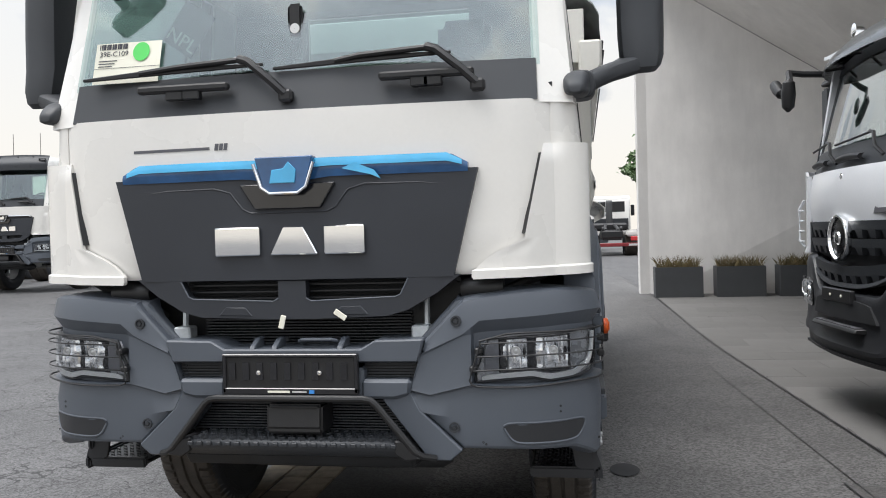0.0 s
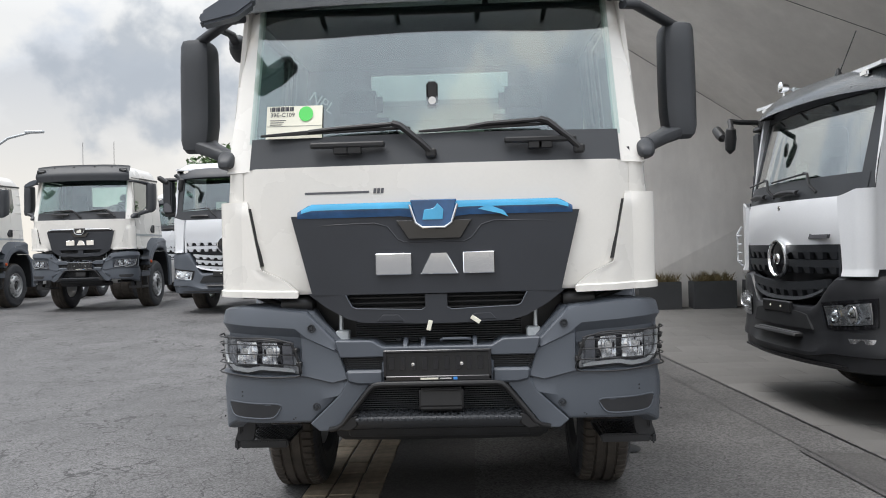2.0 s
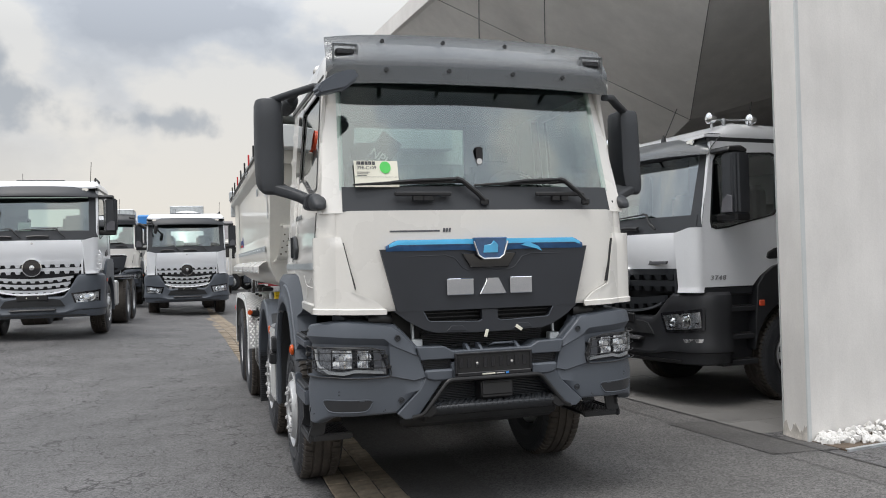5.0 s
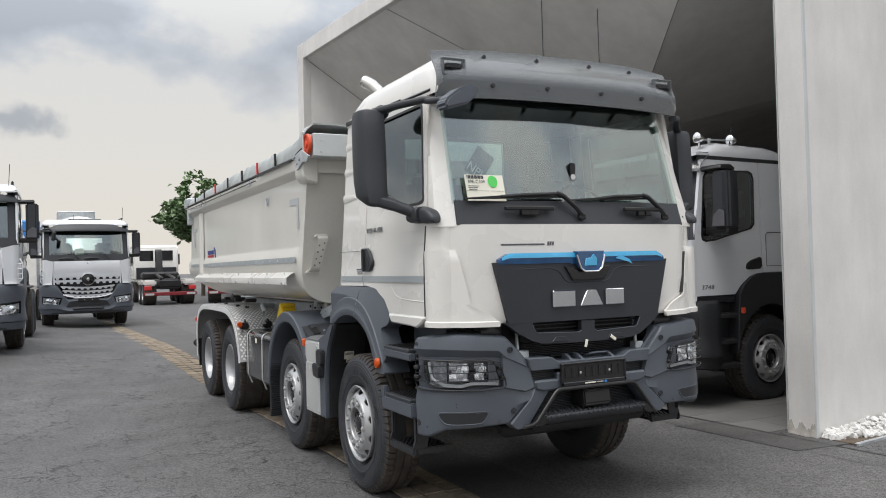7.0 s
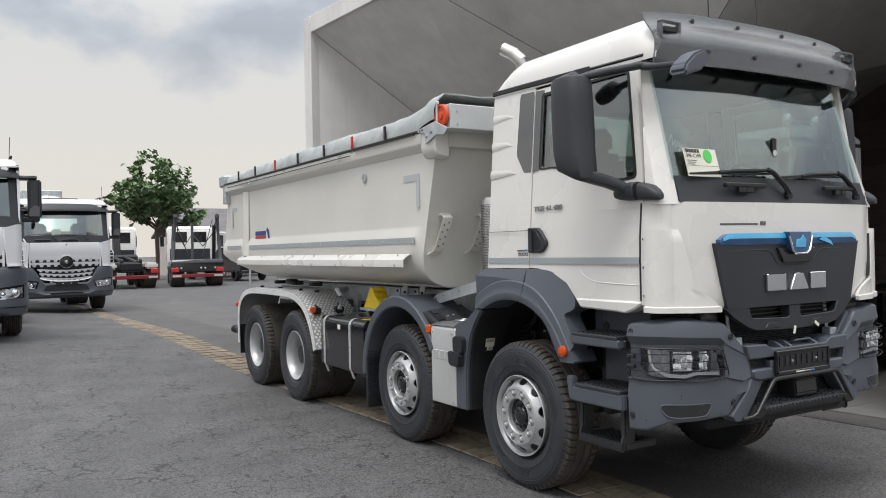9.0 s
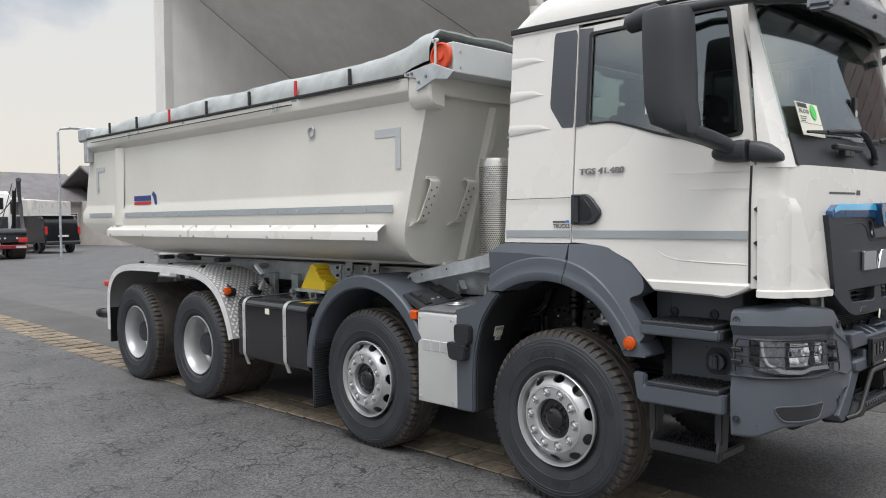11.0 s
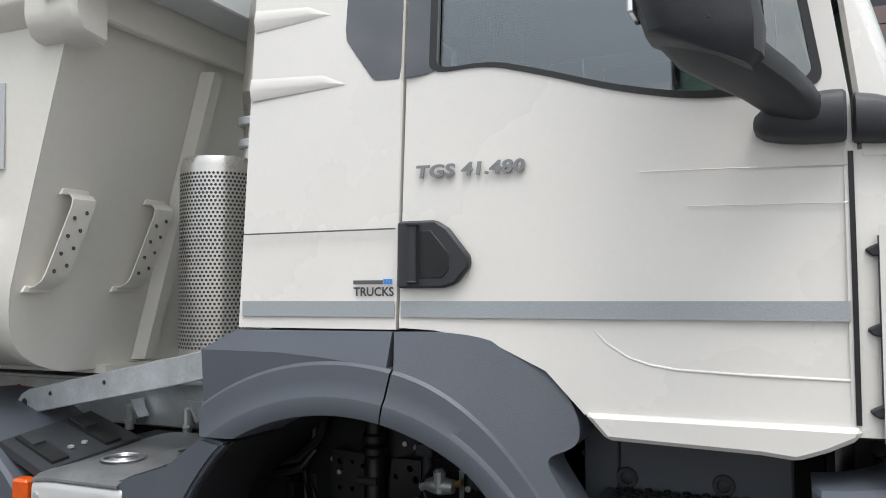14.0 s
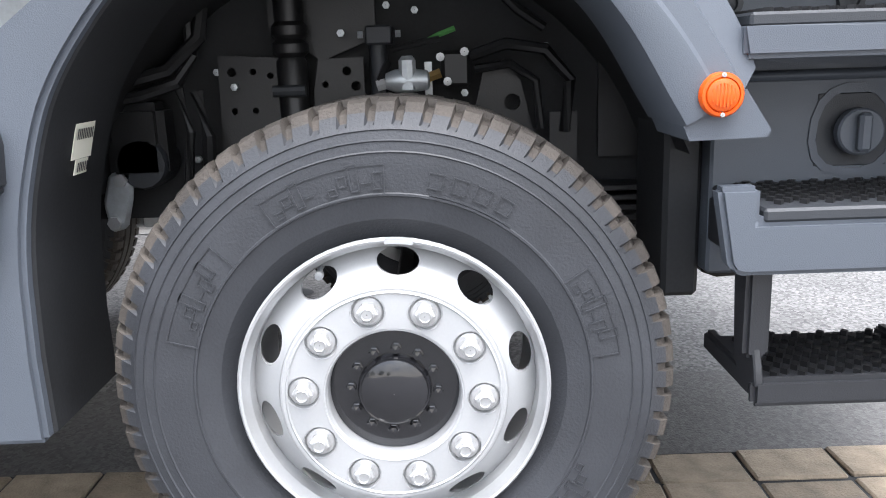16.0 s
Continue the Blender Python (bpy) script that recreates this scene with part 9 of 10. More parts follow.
    part("chassis_frame", bm, BLACK, t)
    for s in (-1, 1):
        for y in ((4.8, 6.15) if not hall else (3.3, 6.4)):
            wheel(t, s, 1.2, y, 0.50 if hall else 0.53, True)
        bm = bx(B(), *sorted((s * 0.55, s * 1.12)), 2.5, 3.5 if not hall else 2.6, 0.5, 1.05, 0.03, 2)
        part("fuel_tank", bm, ALU if not hall else GLOSSBLACK, t)
        if not hall:
            for y in (2.75, 3.25):
                bm = bx(B(), *sorted((s * 0.9, s * 1.132)), y - 0.025, y + 0.025, 0.49, 1.06, 0.02)
                part("tank_strap", bm, GALV, t)
    if hall:
        def roof_lamp(x, y):
            bm = lathe(B(), [(0.016, 3.04), (0.012, 3.10)], "z", (x, y + 0.02, 0), 8)
            lathe(bm, [(0.020, 0.075), (0.045, 0.055), (0.060, 0.0), (0.060, -0.02), (0.050, -0.028), (0.001, -0.034)], "y", (x, y, 3.15), 18)
            part("roof_lamp", bm, CHROME, t, "small chrome roof lamp")
        for x, y in ((-1.0, 0.56), (1.0, 0.53), (1.04, 1.06), (-1.04, 1.06)):
            roof_lamp(x, y)
        for x in (-1.02, 1.02):
            bm = tube(B(), [(x, 0.58, 3.13), (x, 1.05, 3.145)], 0.010, 6)
            lathe(bm, [(0.022, 3.02), (0.018, 3.10), (0.026, 3.12), (0.02, 3.15)], "z", (x, 0.70, 0), 10, True)
            part("roof_bar", bm, GALV, t)
        for x, y, lean, z in ((0.28, 0.46, 0.16, 3.0), (1.05, 1.0, 0.0, 2.99)):
            bm = tube(B(), [(x, y, z), (x + lean, y + 0.08, z + 0.36)], 0.005, 6)
            lathe(bm, [(0.034, z - 0.03), (0.030, z + 0.02), (0.008, z + 0.07)], "z", (x, y, 0), 10)
            part("antenna", bm, BLACK, t)
        m = Matrix.Translation((1.141, 0.345, 1.375)) @ Matrix(((0, 0, 1, 0), (1, 0.15, 0, 0), (0, 0.72, 0, 0), (0, 0, 0, 1)))
        text_mesh("model_number", "3748", 0.098, m, NUMBER, t, 0.003, "", 1.12, 0.001)
        bm = prism(B(), [(0.47, 1.555), (0.78, 1.555), (0.80, 1.590), (0.53, 1.590), (0.50, 1.600)], "y", 0.045, 0.07, 0.002)
        part("name_plate", bm, GREYTRIM, t)
    else:
        bm = B()
        tube(bm, [(-0.3, 0.8, 3.05), (-0.3, 0.8, 3.25)], 0.005, 5)
        tube(bm, [(0.98, 0.5, 3.05), (1.0, 0.52, 3.45)], 0.006, 5)
        tube(bm, [(1.0, 0.9, 3.05), (1.02, 0.9, 3.16), (1.0, 1.5, 3.16), (1.0, 1.52, 3.05)], 0.02, 6)
        part("antenna", bm, BLACK, t)
        bm = bx(B(), -0.45, 0.45, 0.9, 1.5, 3.09, 3.14, 0.02)
        part("roof_hatch", bm, DARK, t)
        for s in (-1, 1):
            bm = bx(B(), *sorted((s * 0.62, s * 1.15)), 4.2, 6.8, 1.10, 1.15, 0.02)
            part("mudguard", bm, BLACK, t)
        bm = bx(B(), -1.05, 1.05, 2.05, 2.45, 0.9, 1.75, 0.03)
        part("equipment_rack", bm, BLACK, t)
    return t


def place(ob, x, y, rz):
    ob.matrix_world = pose(x, y, gz(x, y), 0, 0, rz)
    return ob


def place_copy(ob, x, y, rz):
    return copy_thing(ob, pose(x, y, gz(x, y), 0, 0, rz))


place(star_truck("hall_truck", "silver-white truck with dark grey toothed grille in the hall", DARK, SILVERWHITE, True), 2.996, 3.76, -85)

yard_star = place(star_truck("yard_truck", "white truck with white toothed grille and bare chassis", SILVERWHITE, SILVERWHITE, False, "trucks parked in the yard"), -4.75, 12.1, -2)
place_copy(yard_star, -8.6, 20.5, -2)
place_copy(yard_star, -2.0, 20.6, 1)


def man_yard():
    t = thing("yard_truck", "white truck with wide anthracite grille and bare chassis", "truck", "trucks parked in the yard")
    cab(t, film=False, full=False)
    bumper(t, full=False)
    for s in (-1, 1):
        steps(t, s)
        front_arch(t, s)
        wheel(t, s, 1.135, 1.62, 0.53, nuts=False)
        for y in (5.0, 6.4):
            wheel(t, s, 1.2, y, 0.53, True)
    chassis(t, 7.6)
    for s in (-1, 1):
        bm = bx(B(), *sorted((s * 0.55, s * 1.12)), 2.6, 3.8, 0.5, 1.05, 0.05, 2)
        part("fuel_tank", bm, ALU, t)
    for x in (-0.25, 0.45):
        bm = tube(B(), [(x, 1.0, 3.08), (x + 0.01, 1.0, 3.75)], 0.006, 5)
        part("antenna", bm, BLACK, t)
    return t


yard_man = place(man_yard(), -8.25, 13.0, 2)
place_copy(yard_man, -11.95, 13.6, 2)
place_copy(yard_man, -15.6, 14.3, 2)
place_copy(yard_man, -4.7, 24.6, 0)


def drum(x, y, z):
    """Concrete mixer drum, hopper and frame that stand on a truck."""
    t = thing("mixer_drum", "grey concrete mixer drum with hopper on a truck chassis", "mixer drum", "mixer drums", loc=(x, y, z))
    bm = lathe(B(), [(0.35, 0.0), (0.75, 0.5), (1.12, 1.5), (1.15, 2.4), (0.95, 3.4), (0.55, 4.3)], "y", (0, 0, 0), 28, True)
    bmesh.ops.transform(bm, matrix=pose(0, 2.6, 1.85, 12, 0, 0), verts=bm.verts)
    part("drum", bm, ALU, t)
    bm = prism(B(), [(6.3, 3.0), (7.5, 3.0), (7.7, 3.75), (6.2, 3.75)], "x", -0.6, 0.6, 0.02)
    part("hopper", bm, GALV, t)
    bm = B()
    for s in (-1, 1):
        tube(bm, [(s * 0.6, 6.8, 1.05), (s * 0.5, 6.9, 3.0)], 0.05, 8)
        bx(bm, *sorted((s * 0.4, s * 0.55)), 2.4, 7.2, 1.0, 1.15)
    part("drum_frame", bm, GALV, t)
    return t


drum(-2.0, 20.6, gz(-2, 20.6))
drum(-4.7, 24.6, gz(-4.7, 24.6))
bm = bx(B(), -4.1, -3.1, 33.0, 34.2, gz(-3, 33) + 3.0, gz(-3, 33) + 3.75, 0.06)
bl = thing("blue_tank", "blue plastic tank on a post frame", "tank")
part("tank", bm, BLUE, bl)
bm = B()
for x in (-4.0, -3.2):
    for y in (33.1, 34.1):
        bx(bm, x - 0.06, x + 0.06, y - 0.06, y + 0.06, 0.2, 3.25)
part("frame", bm, GALV, bl)


# ---- vehicles seen from behind ----
def rear_truck(name, label, x, y, rz, arms):
    t = thing(name, label, "truck", loc=(x, y, gz(x, y)), rz=rz)
    bm = bx(B(), -1.22, 1.22, 0.0, 0.12, 0.45, 0.62, 0.02)
    b = part("rear_bumper", bm, DARKRED, t, "dark red rear bumper")
    for s in (-1, 1):
        bm = bx(B(), *sorted((s * 0.85, s * 1.2)), -0.02, 0.05, 0.72, 0.92, 0.02)
        part("tail_lamp", bm, RED, t)
        bm = bx(B(), *sorted((s * 0.62, s * 1.22)), 0.1, 2.6, 0.92, 1.22, 0.08, 2)
        part("mudguard", bm, WHITE if not arms else GLOSSBLACK, t)
        for yy in (0.9, 2.2):
            wheel(t, s, 1.2, yy, 0.53, True)
        wheel(t, s, 1.13, 5.6, 0.53, nuts=False)
        bm = bx(B(), *sorted((s * 0.75, s * 1.15)), -0.03, 0.0, 0.48, 0.58)
        part("lettering", bm, ALU, t)
    bm = bx(B(), -0.45, 0.45, 0.1, 6.6, 0.75, 1.25, 0.03)
    part("chassis_frame", bm, BLACK, t)
    bm = bx(B(), -0.5, 0.5, 0.05, 0.5, 0.85, 1.2, 0.04)
    part("hitch", bm, BLACK, t)
    bm = prism(B(), [(4.9, 1.2), (4.9, 2.86), (4.98, 2.98), (5.2, 3.06), (6.3, 3.08), (6.55, 3.0), (6.72, 2.2), (6.75, 1.2)], "x", -1.14, 1.14, 0.07, 3)
    c = part("cab_body", bm, WHITE, t)
    bm = bx(B(), -1.02, 1.02, 4.84, 4.90, 1.25, 1.85, 0.02)
    part("rear_screen", bm, DARK, c)
    for x0, x1 in ((-0.85, -0.15), (0.15, 0.85)):
        bm = bx(B(), x0, x1, 4.885, 4.905, 2.2, 2.75, 0.03)
        part("rear_window", bm, GLOSSBLACK, c)
    for s in (-1, 1):
        bm = bx(B(), *sorted((s * 1.14, s * 1.16)), 5.3, 6.2, 2.1, 2.75, 0.01)
        part("side_window", bm, GLOSSBLACK, c)
        bm = bx(B(), *sorted((s * 1.25, s * 1.45)), 6.4, 6.5, 2.0, 2.6, 0.03)
        part("door_mirror", bm, BLACK, c)
    if arms:
        for s in (-1, 1):
            bm = tube(B(), [(s * 1.10, 0.55, 1.25), (s * 1.06, 0.75, 2.2), (s * 0.98, 0.55, 3.05), (s * 0.95, 0.35, 3.40)], 0.095, 8)
            part("lift_arm", bm, GREYTRIM, t, "grey hydraulic lift arm")
            bm = tube(B(), [(s * 0.97, 2.4, 1.3), (s * 0.97, 1.9, 3.0)], 0.09, 10)
            part("cylinder", bm, BLACK, t)
            bm = tube(B(), [(s * 0.9, 2.0, 3.3), (s * 0.6, 1.6, 2.3), (s * 0.3, 1.2, 1.4)], 0.02, 6)
            part("chain", bm, BLACK, t)
        bm = bx(B(), -1.1, 1.1, 0.36, 4.6, 1.2, 1.3, 0.02)
        part("platform", bm, BLACK, t)
        bm = prism(B(), [(0.02, 0.72), (0.02, 1.16), (0.10, 1.30), (0.35, 1.30), (0.35, 0.72)], "x", -1.18, 1.18, 0.02)
        tb = part("tail_box", bm, GLOSSBLACK, t)
        for x in (-0.95, -0.75, 0.15, 0.35, 0.80):
            bm = lathe(B(), [(0.045, 0.018), (0.04, 0.002), (0.001, 0.0)], "y", (x, 0, 0.90), 12)
            part("work_lamp", bm, PALE, tb)
        bm = tube(B(), [(0.0, 3.3, 1.28), (0.0, 3.2, 3.15)], 0.07, 8)
        part("post", bm, GREYTRIM, t)
        for s in (-1, 1):
            bm = bx(B(), *sorted((s * 0.86, s * 1.06)), 0.22, 0.48, 3.28, 3.48, 0.04, 2)
            part("arm_head", bm, GREYTRIM, t)
            bm = tube(B(), [(s * 0.95, 0.36, 3.32), (s * 0.80, 1.2, 2.55), (s * 0.45, 2.3, 1.95), (s * 0.06, 3.2, 2.5)], 0.022, 6)
            part("chain", bm, BLACK, t)
            bm = bx(B(), *sorted((s * 1.04, s * 1.20)), 2.7, 4.5, 0.95, 1.25, 0.03)
            part("side_box", bm, GALV, t)
    else:
        bm = prism(B(), [(3.6, 1.2), (4.2, 1.2), (4.2, 2.7), (4.0, 2.8), (3.8, 2.7)], "x", -0.16, 0.16, 0.03)
        part("hook_arm", bm, BLACK, t, "black hook lift arm")
        bm = bx(B(), -0.9, 0.9, 3.2, 4.4, 1.2, 1.6, 0.1)
        part("tool_bin", bm, BLACK, t)
        for s in (-1, 1):
            bm = tube(B(), [(s * 0.30, 0.35, 1.22), (s * 0.28, 2.0, 1.38), (s * 0.22, 3.4, 1.50)], 0.08, 8)
            part("cylinder", bm, BLACK, t)
            bm = lathe(B(), [(0.11, -0.06), (0.13, -0.04), (0.13, 0.04), (0.11, 0.06)], "x", (s * 0.42, 0.20, 1.28), 14, True)
            part("roller", bm, BLACK, t)
    return t


rear_truck("hook_truck", "white hook lift truck with a dark red rear bumper", 2.5, 36.4, 0, False)
rear_truck("skip_truck", "white skip loader with raised grey arms", 5.4, 35.9, -10, True)


def cabin(x, y, rz):
    t = thing("parked_truck", "white truck cab standing far behind", "truck", "far truck cabs", loc=(x, y, gz(x, y)), rz=rz)
    bm = bx(B(), -1.15, 1.15, 0.2, 2.2, 0.9, 3.0, 0.15, 3)
    part("cab_body", bm, WHITE, t)
    bm = bx(B(), -1.0, 1.0, 0.185, 0.21, 2.0, 2.75, 0.05)
    part("windscreen", bm, GLOSSBLACK, t)
    for s in (-1, 1):
        bm = bx(B(), *sorted((s * 1.145, s * 1.16)), 0.6, 1.3, 2.0, 2.7, 0.02)
        part("side_window", bm, GLOSSBLACK, t)
        wheel(t, s, 1.13, 1.3, 0.53, nuts=False)
    bm = bx(B(), -1.2, 1.2, 0.1, 0.5, 0.45, 1.0, 0.06)
    part("bumper", bm, GREY, t)
    bm = bx(B(), -1.2, 1.2, 2.5, 8.5, 0.95, 2.9, 0.05)
    part("box_body", bm, WHITE, t)
    return t


cabin(-0.9, 40.5, 0)
cabin(2.2, 47.5, 60)
cabin(8.2, 47.0, -40)


def van(x, y, rz):
    t = thing("parked_van", "black van parked far back, seen from behind", "van", loc=(x, y, gz(x, y)), rz=rz)
    bm = prism(B(), [(0.0, 0.45), (0.05, 1.05), (0.28, 1.78), (0.5, 1.9), (3.0, 1.88), (3.7, 1.15), (4.6, 1.0), (4.75, 0.5)], "x", -0.92, 0.92, 0.08, 3)
    part("body", bm, GLOSSBLACK, t)
    bm = sheet(B(), lambda u, v: Vector((u * 0.72, 0.075 + 0.19 * v, 1.12 + 0.58 * v)), (-1, 1), (0, 1), (0, 0.02, 0))
    part("rear_window", bm, SIDEGLASS, t)
    for s in (-1, 1):
        bm = bx(B(), *sorted((s * 0.80, s * 0.93)), 0.0, 0.08, 0.95, 1.35, 0.02)
        part("tail_lamp", bm, RED, t)
        for yy in (0.9, 3.8):
            bm = lathe(B(), [(0.2, s * 0.93), (0.33, s * 0.93), (0.34, s * 0.75), (0.2, s * 0.73)], "x", (0, yy, 0.33), 24)
            part("wheel", bm, RUBBER, t)
    bm = bx(B(), -0.26, 0.26, -0.02, 0.01, 0.82, 0.92)
    part("number_plate", bm, PAPER, t)
    bm = bx(B(), -0.9, 0.9, -0.06, 0.1, 0.42, 0.62, 0.05)
    part("bumper", bm, DARK, t)
    bm = bx(B(), -0.85, 0.85, 0.2, 3.2, 1.88, 1.93, 0.02)
    part("roof_rack", bm, GALV, t)
    return t


van(10.0, 41.2, 10)


# ---- trees, houses, lamp ----
def tree(x, y, h, r, seed, zc):
    rnd = random.Random(seed)
    g = gz(x, y)
    t = thing("tree", "broad green tree with large leaves", "tree", "trees", loc=(x, y, g))
    bm = B()
    def limb(p, d, l, rad, depth):
        pts = [p]
        for k in range(4):
            d = (d + Vector((rnd.uniform(-0.2, 0.2), rnd.uniform(-0.2, 0.2), rnd.uniform(-0.02, 0.16)))).normalized()
            pts.append(pts[-1] + d * l / 4)
        for a, b, k in zip(pts, pts[1:], range(4)):
            tube(bm, [a, b], rad * (1 - 0.15 * k), 6)
        tips.append(pts[-1])
        tips.append(pts[-2])
        if depth:
            for k in range(3):
                a = rnd.uniform(0, 6.28)
                limb(pts[rnd.choice((2, 3, 4))], (d + Vector((math.cos(a), math.sin(a), rnd.uniform(-0.1, 0.5))) * 0.9).normalized(), l * 0.62, rad * 0.5, depth - 1)
    tips = []
    tube(bm, [(0, 0, 0), (0.03, 0, zc * 0.4), (0, 0.02, zc * 0.8)], 0.13, 8)
    for k in range(9):
        a = k * 0.72 + rnd.uniform(-0.3, 0.3)
        limb(Vector((0, 0, zc * (0.72 + 0.03 * k))), Vector((math.cos(a), math.sin(a), rnd.uniform(0.05, 0.9))).normalized(), r * rnd.uniform(0.55, 0.8), 0.06, 2)
    limb(Vector((0, 0, zc * 0.8)), Vector((0.1, 0, 1)), (h - zc) * 0.45, 0.08, 2)
    part("trunk", bm, BARK, t)
    bm = B()
    # clumps of leaves on the twigs and through an uneven crown
    mid = Vector((0, 0, (h + zc * 0.8) / 2))
    clumps = [p for p in tips if p.z > zc * 0.75]
    for k in range(105):
        d = Vector((rnd.gauss(0, 1), rnd.gauss(0, 1), rnd.gauss(0, 1))).normalized()
        f = rnd.uniform(0.55, 1.0) * (0.82 + 0.3 * noise.noise(d * 1.7 + Vector((seed, 0, 0))))
        clumps.append(mid + Vector((d.x * r * f, d.y * r * f, d.z * (h - zc * 0.8) / 2 * f)))
    for p in clumps:
        for k in range(15):
            c = p + Vector((rnd.gauss(0, 0.19), rnd.gauss(0, 0.19), rnd.gauss(0, 0.12)))
            q = Euler((rnd.uniform(-0.9, 0.9), rnd.uniform(-0.9, 0.9), rnd.uniform(0, 6.28))).to_matrix()
            s = rnd.uniform(0.11, 0.22) * r / 2.4
            bm.faces.new([bm.verts.new(c + q @ Vector(v) * s) for v in ((-1, 0, 0), (-0.2, -0.7, 0.12), (1, 0, -0.1), (-0.2, 0.7, 0.12))])
    part("crown", bm, LEAF, t)


tree(6.5, 50.0, 8.4, 2.75, 4, 3.9)
tree(-13.0, 38.0, 7.3, 2.4, 9, 3.4)
# trees across the yard, seen in the cab windows
tree(-38.0, 15.5, 8.2, 3.2, 12, 3.0)
tree(-34.0, 24.5, 7.6, 2.8, 15, 2.8)
tree(-43.0, 9.0, 7.4, 2.2, 21, 2.4)


def house(x, y, w, d, h, rz, blue=False):
    t = thing("house", "low rendered house with a grey pitched roof", "house", "far houses", loc=(x, y, 0.2), rz=rz)
    bm = bx(B(), -w / 2, w / 2, 0, d, 0, h)
    part("wall", bm, RENDERED, t)
    bm = prism(B(), [(-0.3, h - 0.1), (d / 2, h + d * 0.28), (d + 0.3, h - 0.1), (d + 0.3, h + 0.05), (d / 2, h + d * 0.28 + 0.15), (-0.3, h + 0.05)], "x", -w / 2 - 0.3, w / 2 + 0.3)
    part("roof", bm, ROOFTILE, t)
    for k in range(int(w // 2.2)):
        xx = -w / 2 + 1.2 + 2.2 * k
        bm = bx(B(), xx - 0.45, xx + 0.45, -0.03, 0.02, 1.0, 2.2)
        f = part("window", bm, WHITE, t)
        bm = bx(B(), xx - 0.38, xx + 0.38, -0.045, -0.03, 1.08, 2.12)
        part("pane", bm, GLOSSBLACK, f)


house(-3.5, 58, 9, 7, 3.0, 0)
house(13.5, 55, 7, 7, 2.9, 10)
house(22, 52, 10, 8, 3.0, 12)
house(-26, 60, 14, 8, 3.0, 0)

bm = tube(B(), [(0, 0, 0), (0, 0, 5.6), (0.15, 0, 6.1), (0.8, 0, 6.5), (1.9, 0, 6.75)], 0.06, 8)
lp = thing("street_lamp", "slender grey street lamp with a curved arm", "street lamp", loc=(-21.0, 31.0, 0.4))
part("pole", bm, GALV, lp)
part("lamp_head", bx(B(), 1.6, 2.4, -0.12, 0.12, 6.68, 6.80, 0.03), GALV, lp)
bm = tube(B(), [(0, 0, 0), (0, 0, 5.2), (0.1, 0, 5.35), (0.5, 0, 5.4)], 0.05, 8)
lp = thing("street_lamp", "slender grey street lamp", "street lamp", loc=(7.0, 33.0, 0.2))
part("pole", bm, GALV, lp)
part("lamp_head", bx(B(), 0.4, 0.9, -0.1, 0.1, 5.36, 5.44, 0.02), GALV, lp)


# ---- planters and pebbles ----
def planter(x, y, w, seed):
    g = gz(x, y)
    t = thing("planter", "anthracite planter box with reddish grasses", "planter", "planters along the hall wall", loc=(x, y, g))
    bm = plate(B(), [(-w / 2, -0.22), (w / 2, -0.22), (w / 2, 0.22), (-w / 2, 0.22)], [[(-w / 2 + 0.04, -0.18), (w / 2 - 0.04, -0.18), (w / 2 - 0.04, 0.18), (-w / 2 + 0.04, 0.18)]], lambda u, v: Vector((u, v, 0.0)), (0, 0, 0.56))
    part("box", bm, PLANTER, t)
    part("soil", bx(B(), -w / 2 + 0.03, w / 2 - 0.03, -0.19, 0.19, 0.02, 0.48), BARK, t)
    rnd = random.Random(seed)
    bm = B()
    for k in range(420):
        c = Vector((rnd.uniform(-w / 2 + 0.06, w / 2 - 0.06), rnd.uniform(-0.15, 0.15), 0.47))
        l = rnd.uniform(0.16, 0.36)
        d = Vector((rnd.gauss(0, 0.30), rnd.gauss(0, 0.30), 1)).normalized()
        q = Vector((rnd.uniform(-1, 1), rnd.uniform(-1, 1), 0)).normalized() * 0.005
        m = c + d * l * 0.6
        e = c + d * l + Vector((d.x, d.y, -0.2)) * 0.10
        a = [bm.verts.new(p) for p in (c - q, c + q, m + q, e, m - q)]
        bm.faces.new(a)
    tagged(part("grass", bm, GRASS, t), kind="stuff")


for k in range(5):
    planter(2.85 + 1.10 * k, 13.0 - 0.02 * k, 0.86, k)


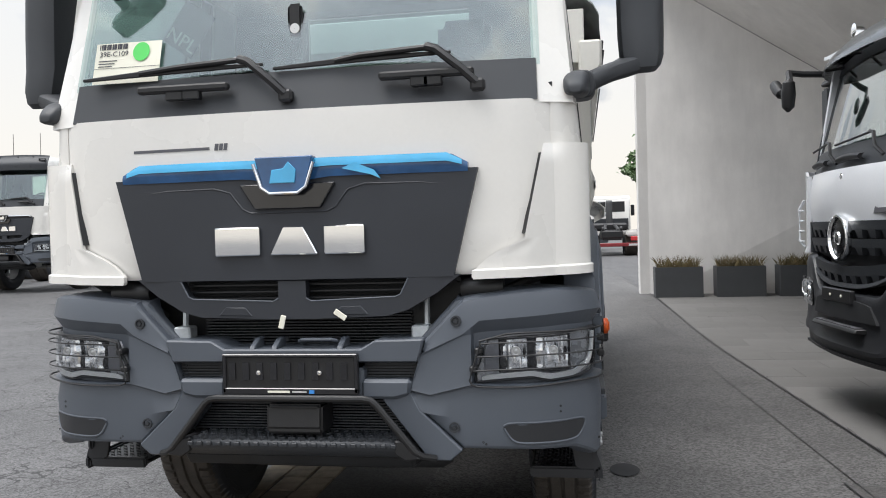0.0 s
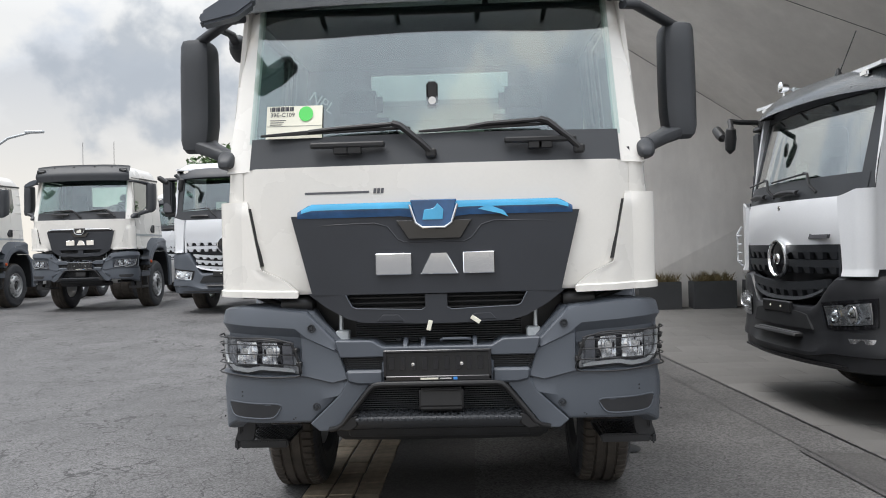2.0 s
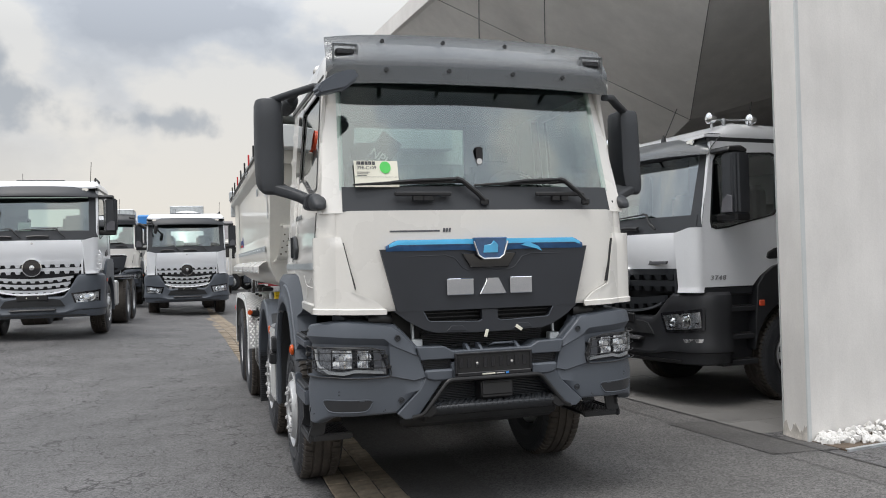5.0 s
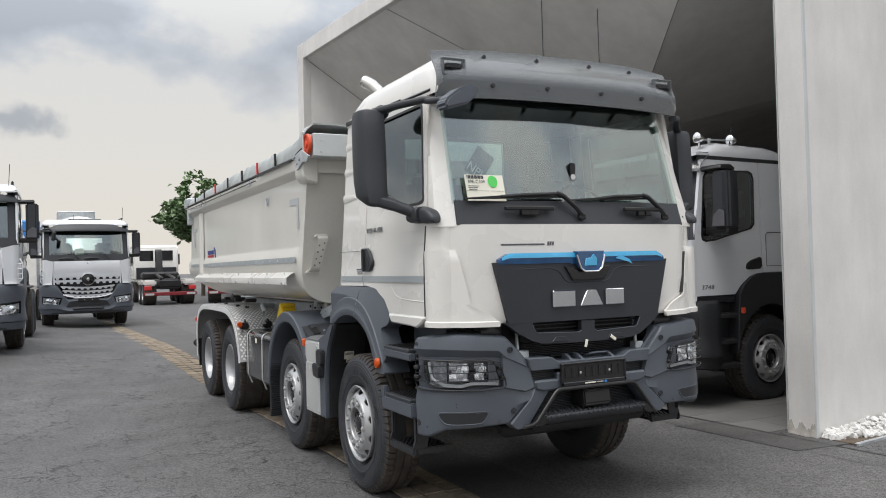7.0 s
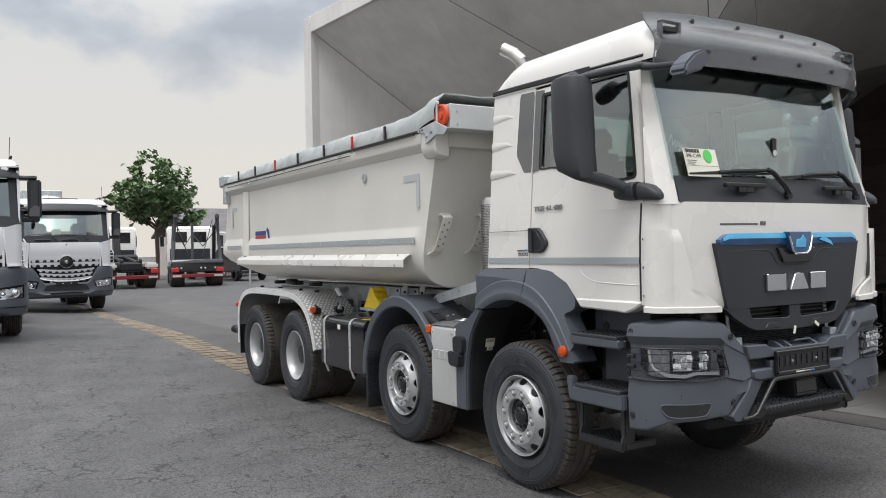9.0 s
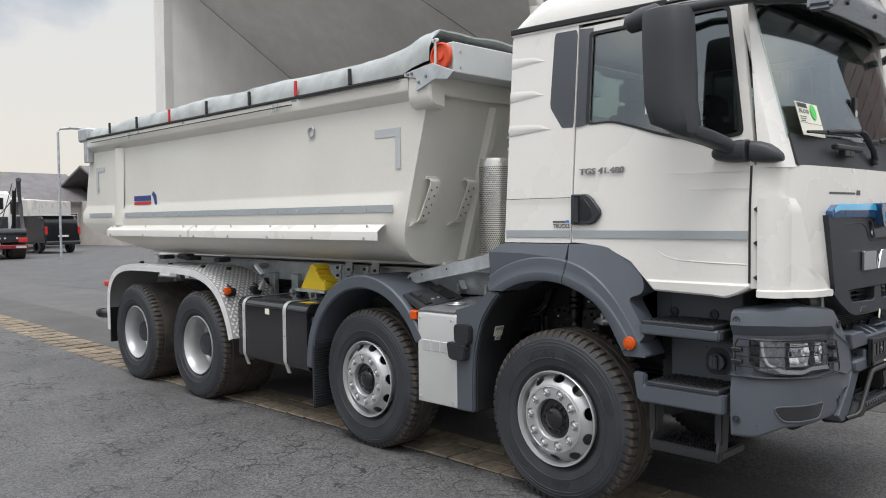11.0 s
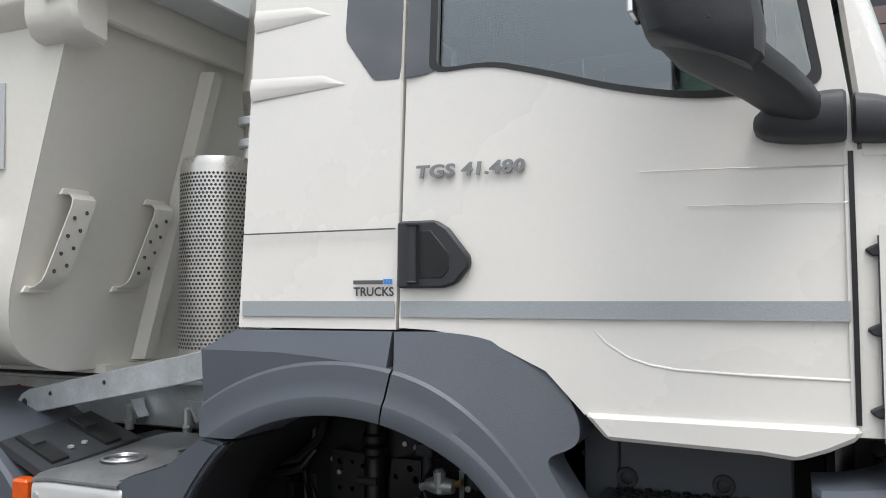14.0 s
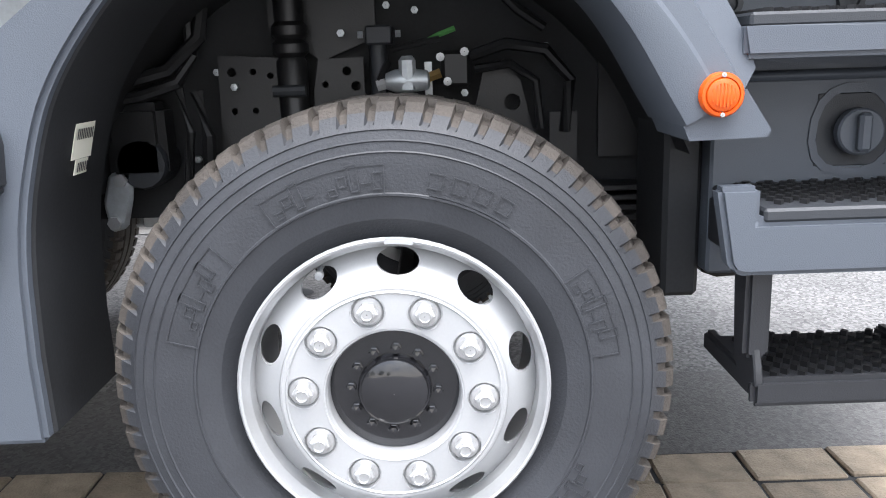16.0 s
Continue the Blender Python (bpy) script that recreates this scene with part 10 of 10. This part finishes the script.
def pebbles():
    rnd = random.Random(2)
    bm = B()
    for k in range(760):
        u = rnd.random() ** 1.9 * 9.0
        v = rnd.random()
        x, y = 3.27 + u, 0.962 + 0.123 * (u + 0.06) - (0.30 * min(1.0, 0.45 + u * 1.6) - 0.02) * v
        size = rnd.uniform(0.024, 0.052)
        heap = 0.018 + (0.075 * (1 - v) + 0.02) * rnd.random() * min(1.0, 0.3 + u * 2)
        m = pose(x, y, heap, rnd.uniform(0, 180), rnd.uniform(0, 180), rnd.uniform(0, 360)) @ Matrix.Diagonal((size, size * rnd.uniform(0.55, 0.9), size * rnd.uniform(0.4, 0.75), 1))
        for vt in bmesh.ops.create_icosphere(bm, subdivisions=1, radius=1, matrix=m)["verts"]:
            vt.co += Vector((rnd.uniform(-1, 1), rnd.uniform(-1, 1), rnd.uniform(-1, 1))) * size * 0.16
    ob = part("pebbles", bm, PEBBLE, None, "strip of white pebbles along the concrete wall", 0.3)
    tagged(ob, category="pebbles", kind="stuff")
    bm = prism(B(), [(3.25, 0.64), (3.25, 0.60), (12.3, 0.60 + 0.123 * 9.05), (12.3, 0.64 + 0.123 * 9.05)], "z", -0.02, 0.02)
    tagged(part("trim", bm, GALV), "low edging of the pebble strip", "edging", kind="structure")
    bm = prism(B(), [(3.22, 0.98), (3.25, 0.62), (12.3, 0.62 + 0.123 * 9.05), (12.3, 0.98 + 0.123 * 9.05)], "z", -0.01, 0.014)
    tagged(part("trim", bm, BARK), "dark bed below the pebbles", "bed", kind="structure")


pebbles()

# small dark oval spot on the lane
bm = lathe(B(), [(0.09, 0.0), (0.08, 0.001)], "z", (0, 0, 0), 24, True)
for v in bm.verts:
    v.co.y *= 1.5
os_ = part("dark_spot", bm, DEEP)
os_.matrix_world = pose(1.32, 2.34, 0.0125)
tagged(os_, "small dark oval spot on the asphalt", "stain", kind="structure")


# ---- pieces of the setting ----
def cladding():
    wall = bpy.data.objects["wall_east"]
    me = finish(prism(B(), [(0.0, 0.0), (-0.055, 0.006), (-0.058, 0.402), (0.0, 0.410)], "y", -5.6, 5.6), "board")
    me.materials.append(BROWN)
    for i in range(3):
        for j in range(19):
            ob = raw("board", me, wall)
            ob.matrix_world = pose(17.28, 2.2 + 11.25 * i, 0.05 + 0.42 * j)
    # dark doors at the foot
    for y in (-1.6, 1.9):
        bm = bx(B(), 17.12, 17.2, y - 1.5, y + 1.5, 0.0, 2.9, 0.01)
        d = tagged(part("door_1", bm, GLOSSBLACK), "dark glazed double door in brown cladding", "door", kind="structure")
        for k in range(4):
            bm = bx(B(), 17.08, 17.13, y - 1.5 + k * 0.99, y - 1.44 + k * 0.99, 0.0, 2.9)
            part("door_frame", bm, DARK, d)


cladding()


def paving():
    base = tagged(part("pavement", sheet(B(), lambda u, v: Vector((2.98 - 0.054 * (u - 2.2) + v, u, gz(3, u) - 0.004)), [-6] + lin(1.2, 14.5, 14), (0.0, 7.0, 14.2)), GREYTRIM), "grey paved floor of the hall", "pavement", kind="structure")
    sl = {}
    def slab(w, d):
        k = (round(w, 2), round(d, 2))
        if k not in sl:
            sl[k] = finish(bx(B(), 0.002, w - 0.002, 0.002, d - 0.002, -0.03, 0.003, 0.001), "slab")
            sl[k].materials.append(SLAB)
        return sl[k]
    rnd = random.Random(7)
    for j in range(24):
        y = 1.45 + 0.52 * j
        x = 3.02 - 0.054 * (y - 1.94)
        k = 0
        while x < (9.6 if j < 23 else 8):
            w = 0.78 if (k or j % 2) else 0.39
            ob = raw("slab", slab(w, 0.52), base)
            ob.matrix_world = pose(x, y, gz(3, y) + rnd.uniform(-0.001, 0.001), math.degrees(math.atan((gz(3, y + 0.52) - gz(3, y)) / 0.52)), 0, 0)
            x += w
            k += 1
    def drift(y):
        return -0.04 * max(0.0, y - 4.5)
    bed_ = tagged(part("channel", sheet(B(), lambda u, v: Vector((-0.945 + 0.51 * v + drift(u), u, gz(-0.7, u) + 0.002)), lin(-6.115, 25.9, 70), (0, 1)), DEEP), "dark joint bed of the paver channel", "channel", kind="structure")
    me = []
    for q in range(4):
        bm = bx(B(), -0.079, 0.079, -0.1225, 0.1225, -0.03, 0.008 + 0.002 * q, 0.006)
        for v in bm.verts:
            v.co += Vector((noise.noise(v.co * 9 + Vector((q, 0, 0))), noise.noise(v.co * 9 + Vector((0, q, 5))), 0.4 * noise.noise(v.co * 7))) * 0.006
        m = finish(bm, "paver")
        m.materials.append(PAVER)
        me.append(m)
    far = B()
    for j in range(126):
        y = -5.985 + 0.2545 * j
        for i in range(3):
            x = -0.858 + 0.168 * i + drift(y)
            if -3.5 < y < 19.5:
                ob = raw("paver", me[rnd.randrange(4)], bed_)
                ob.matrix_world = pose(x + rnd.gauss(0, 0.002), y + rnd.gauss(0, 0.002), gz(-0.7, y) + rnd.uniform(-0.003, 0.003), rnd.gauss(0, 0.5), rnd.gauss(0, 0.6), rnd.gauss(0, 0.5))
            else:
                bx(far, x - 0.079, x + 0.079, y - 0.1225, y + 0.1225, gz(-0.7, y) - 0.03, gz(-0.7, y) + 0.012)
    tagged(part("paver_row", far, PAVER, bed_), kind="stuff")


paving()
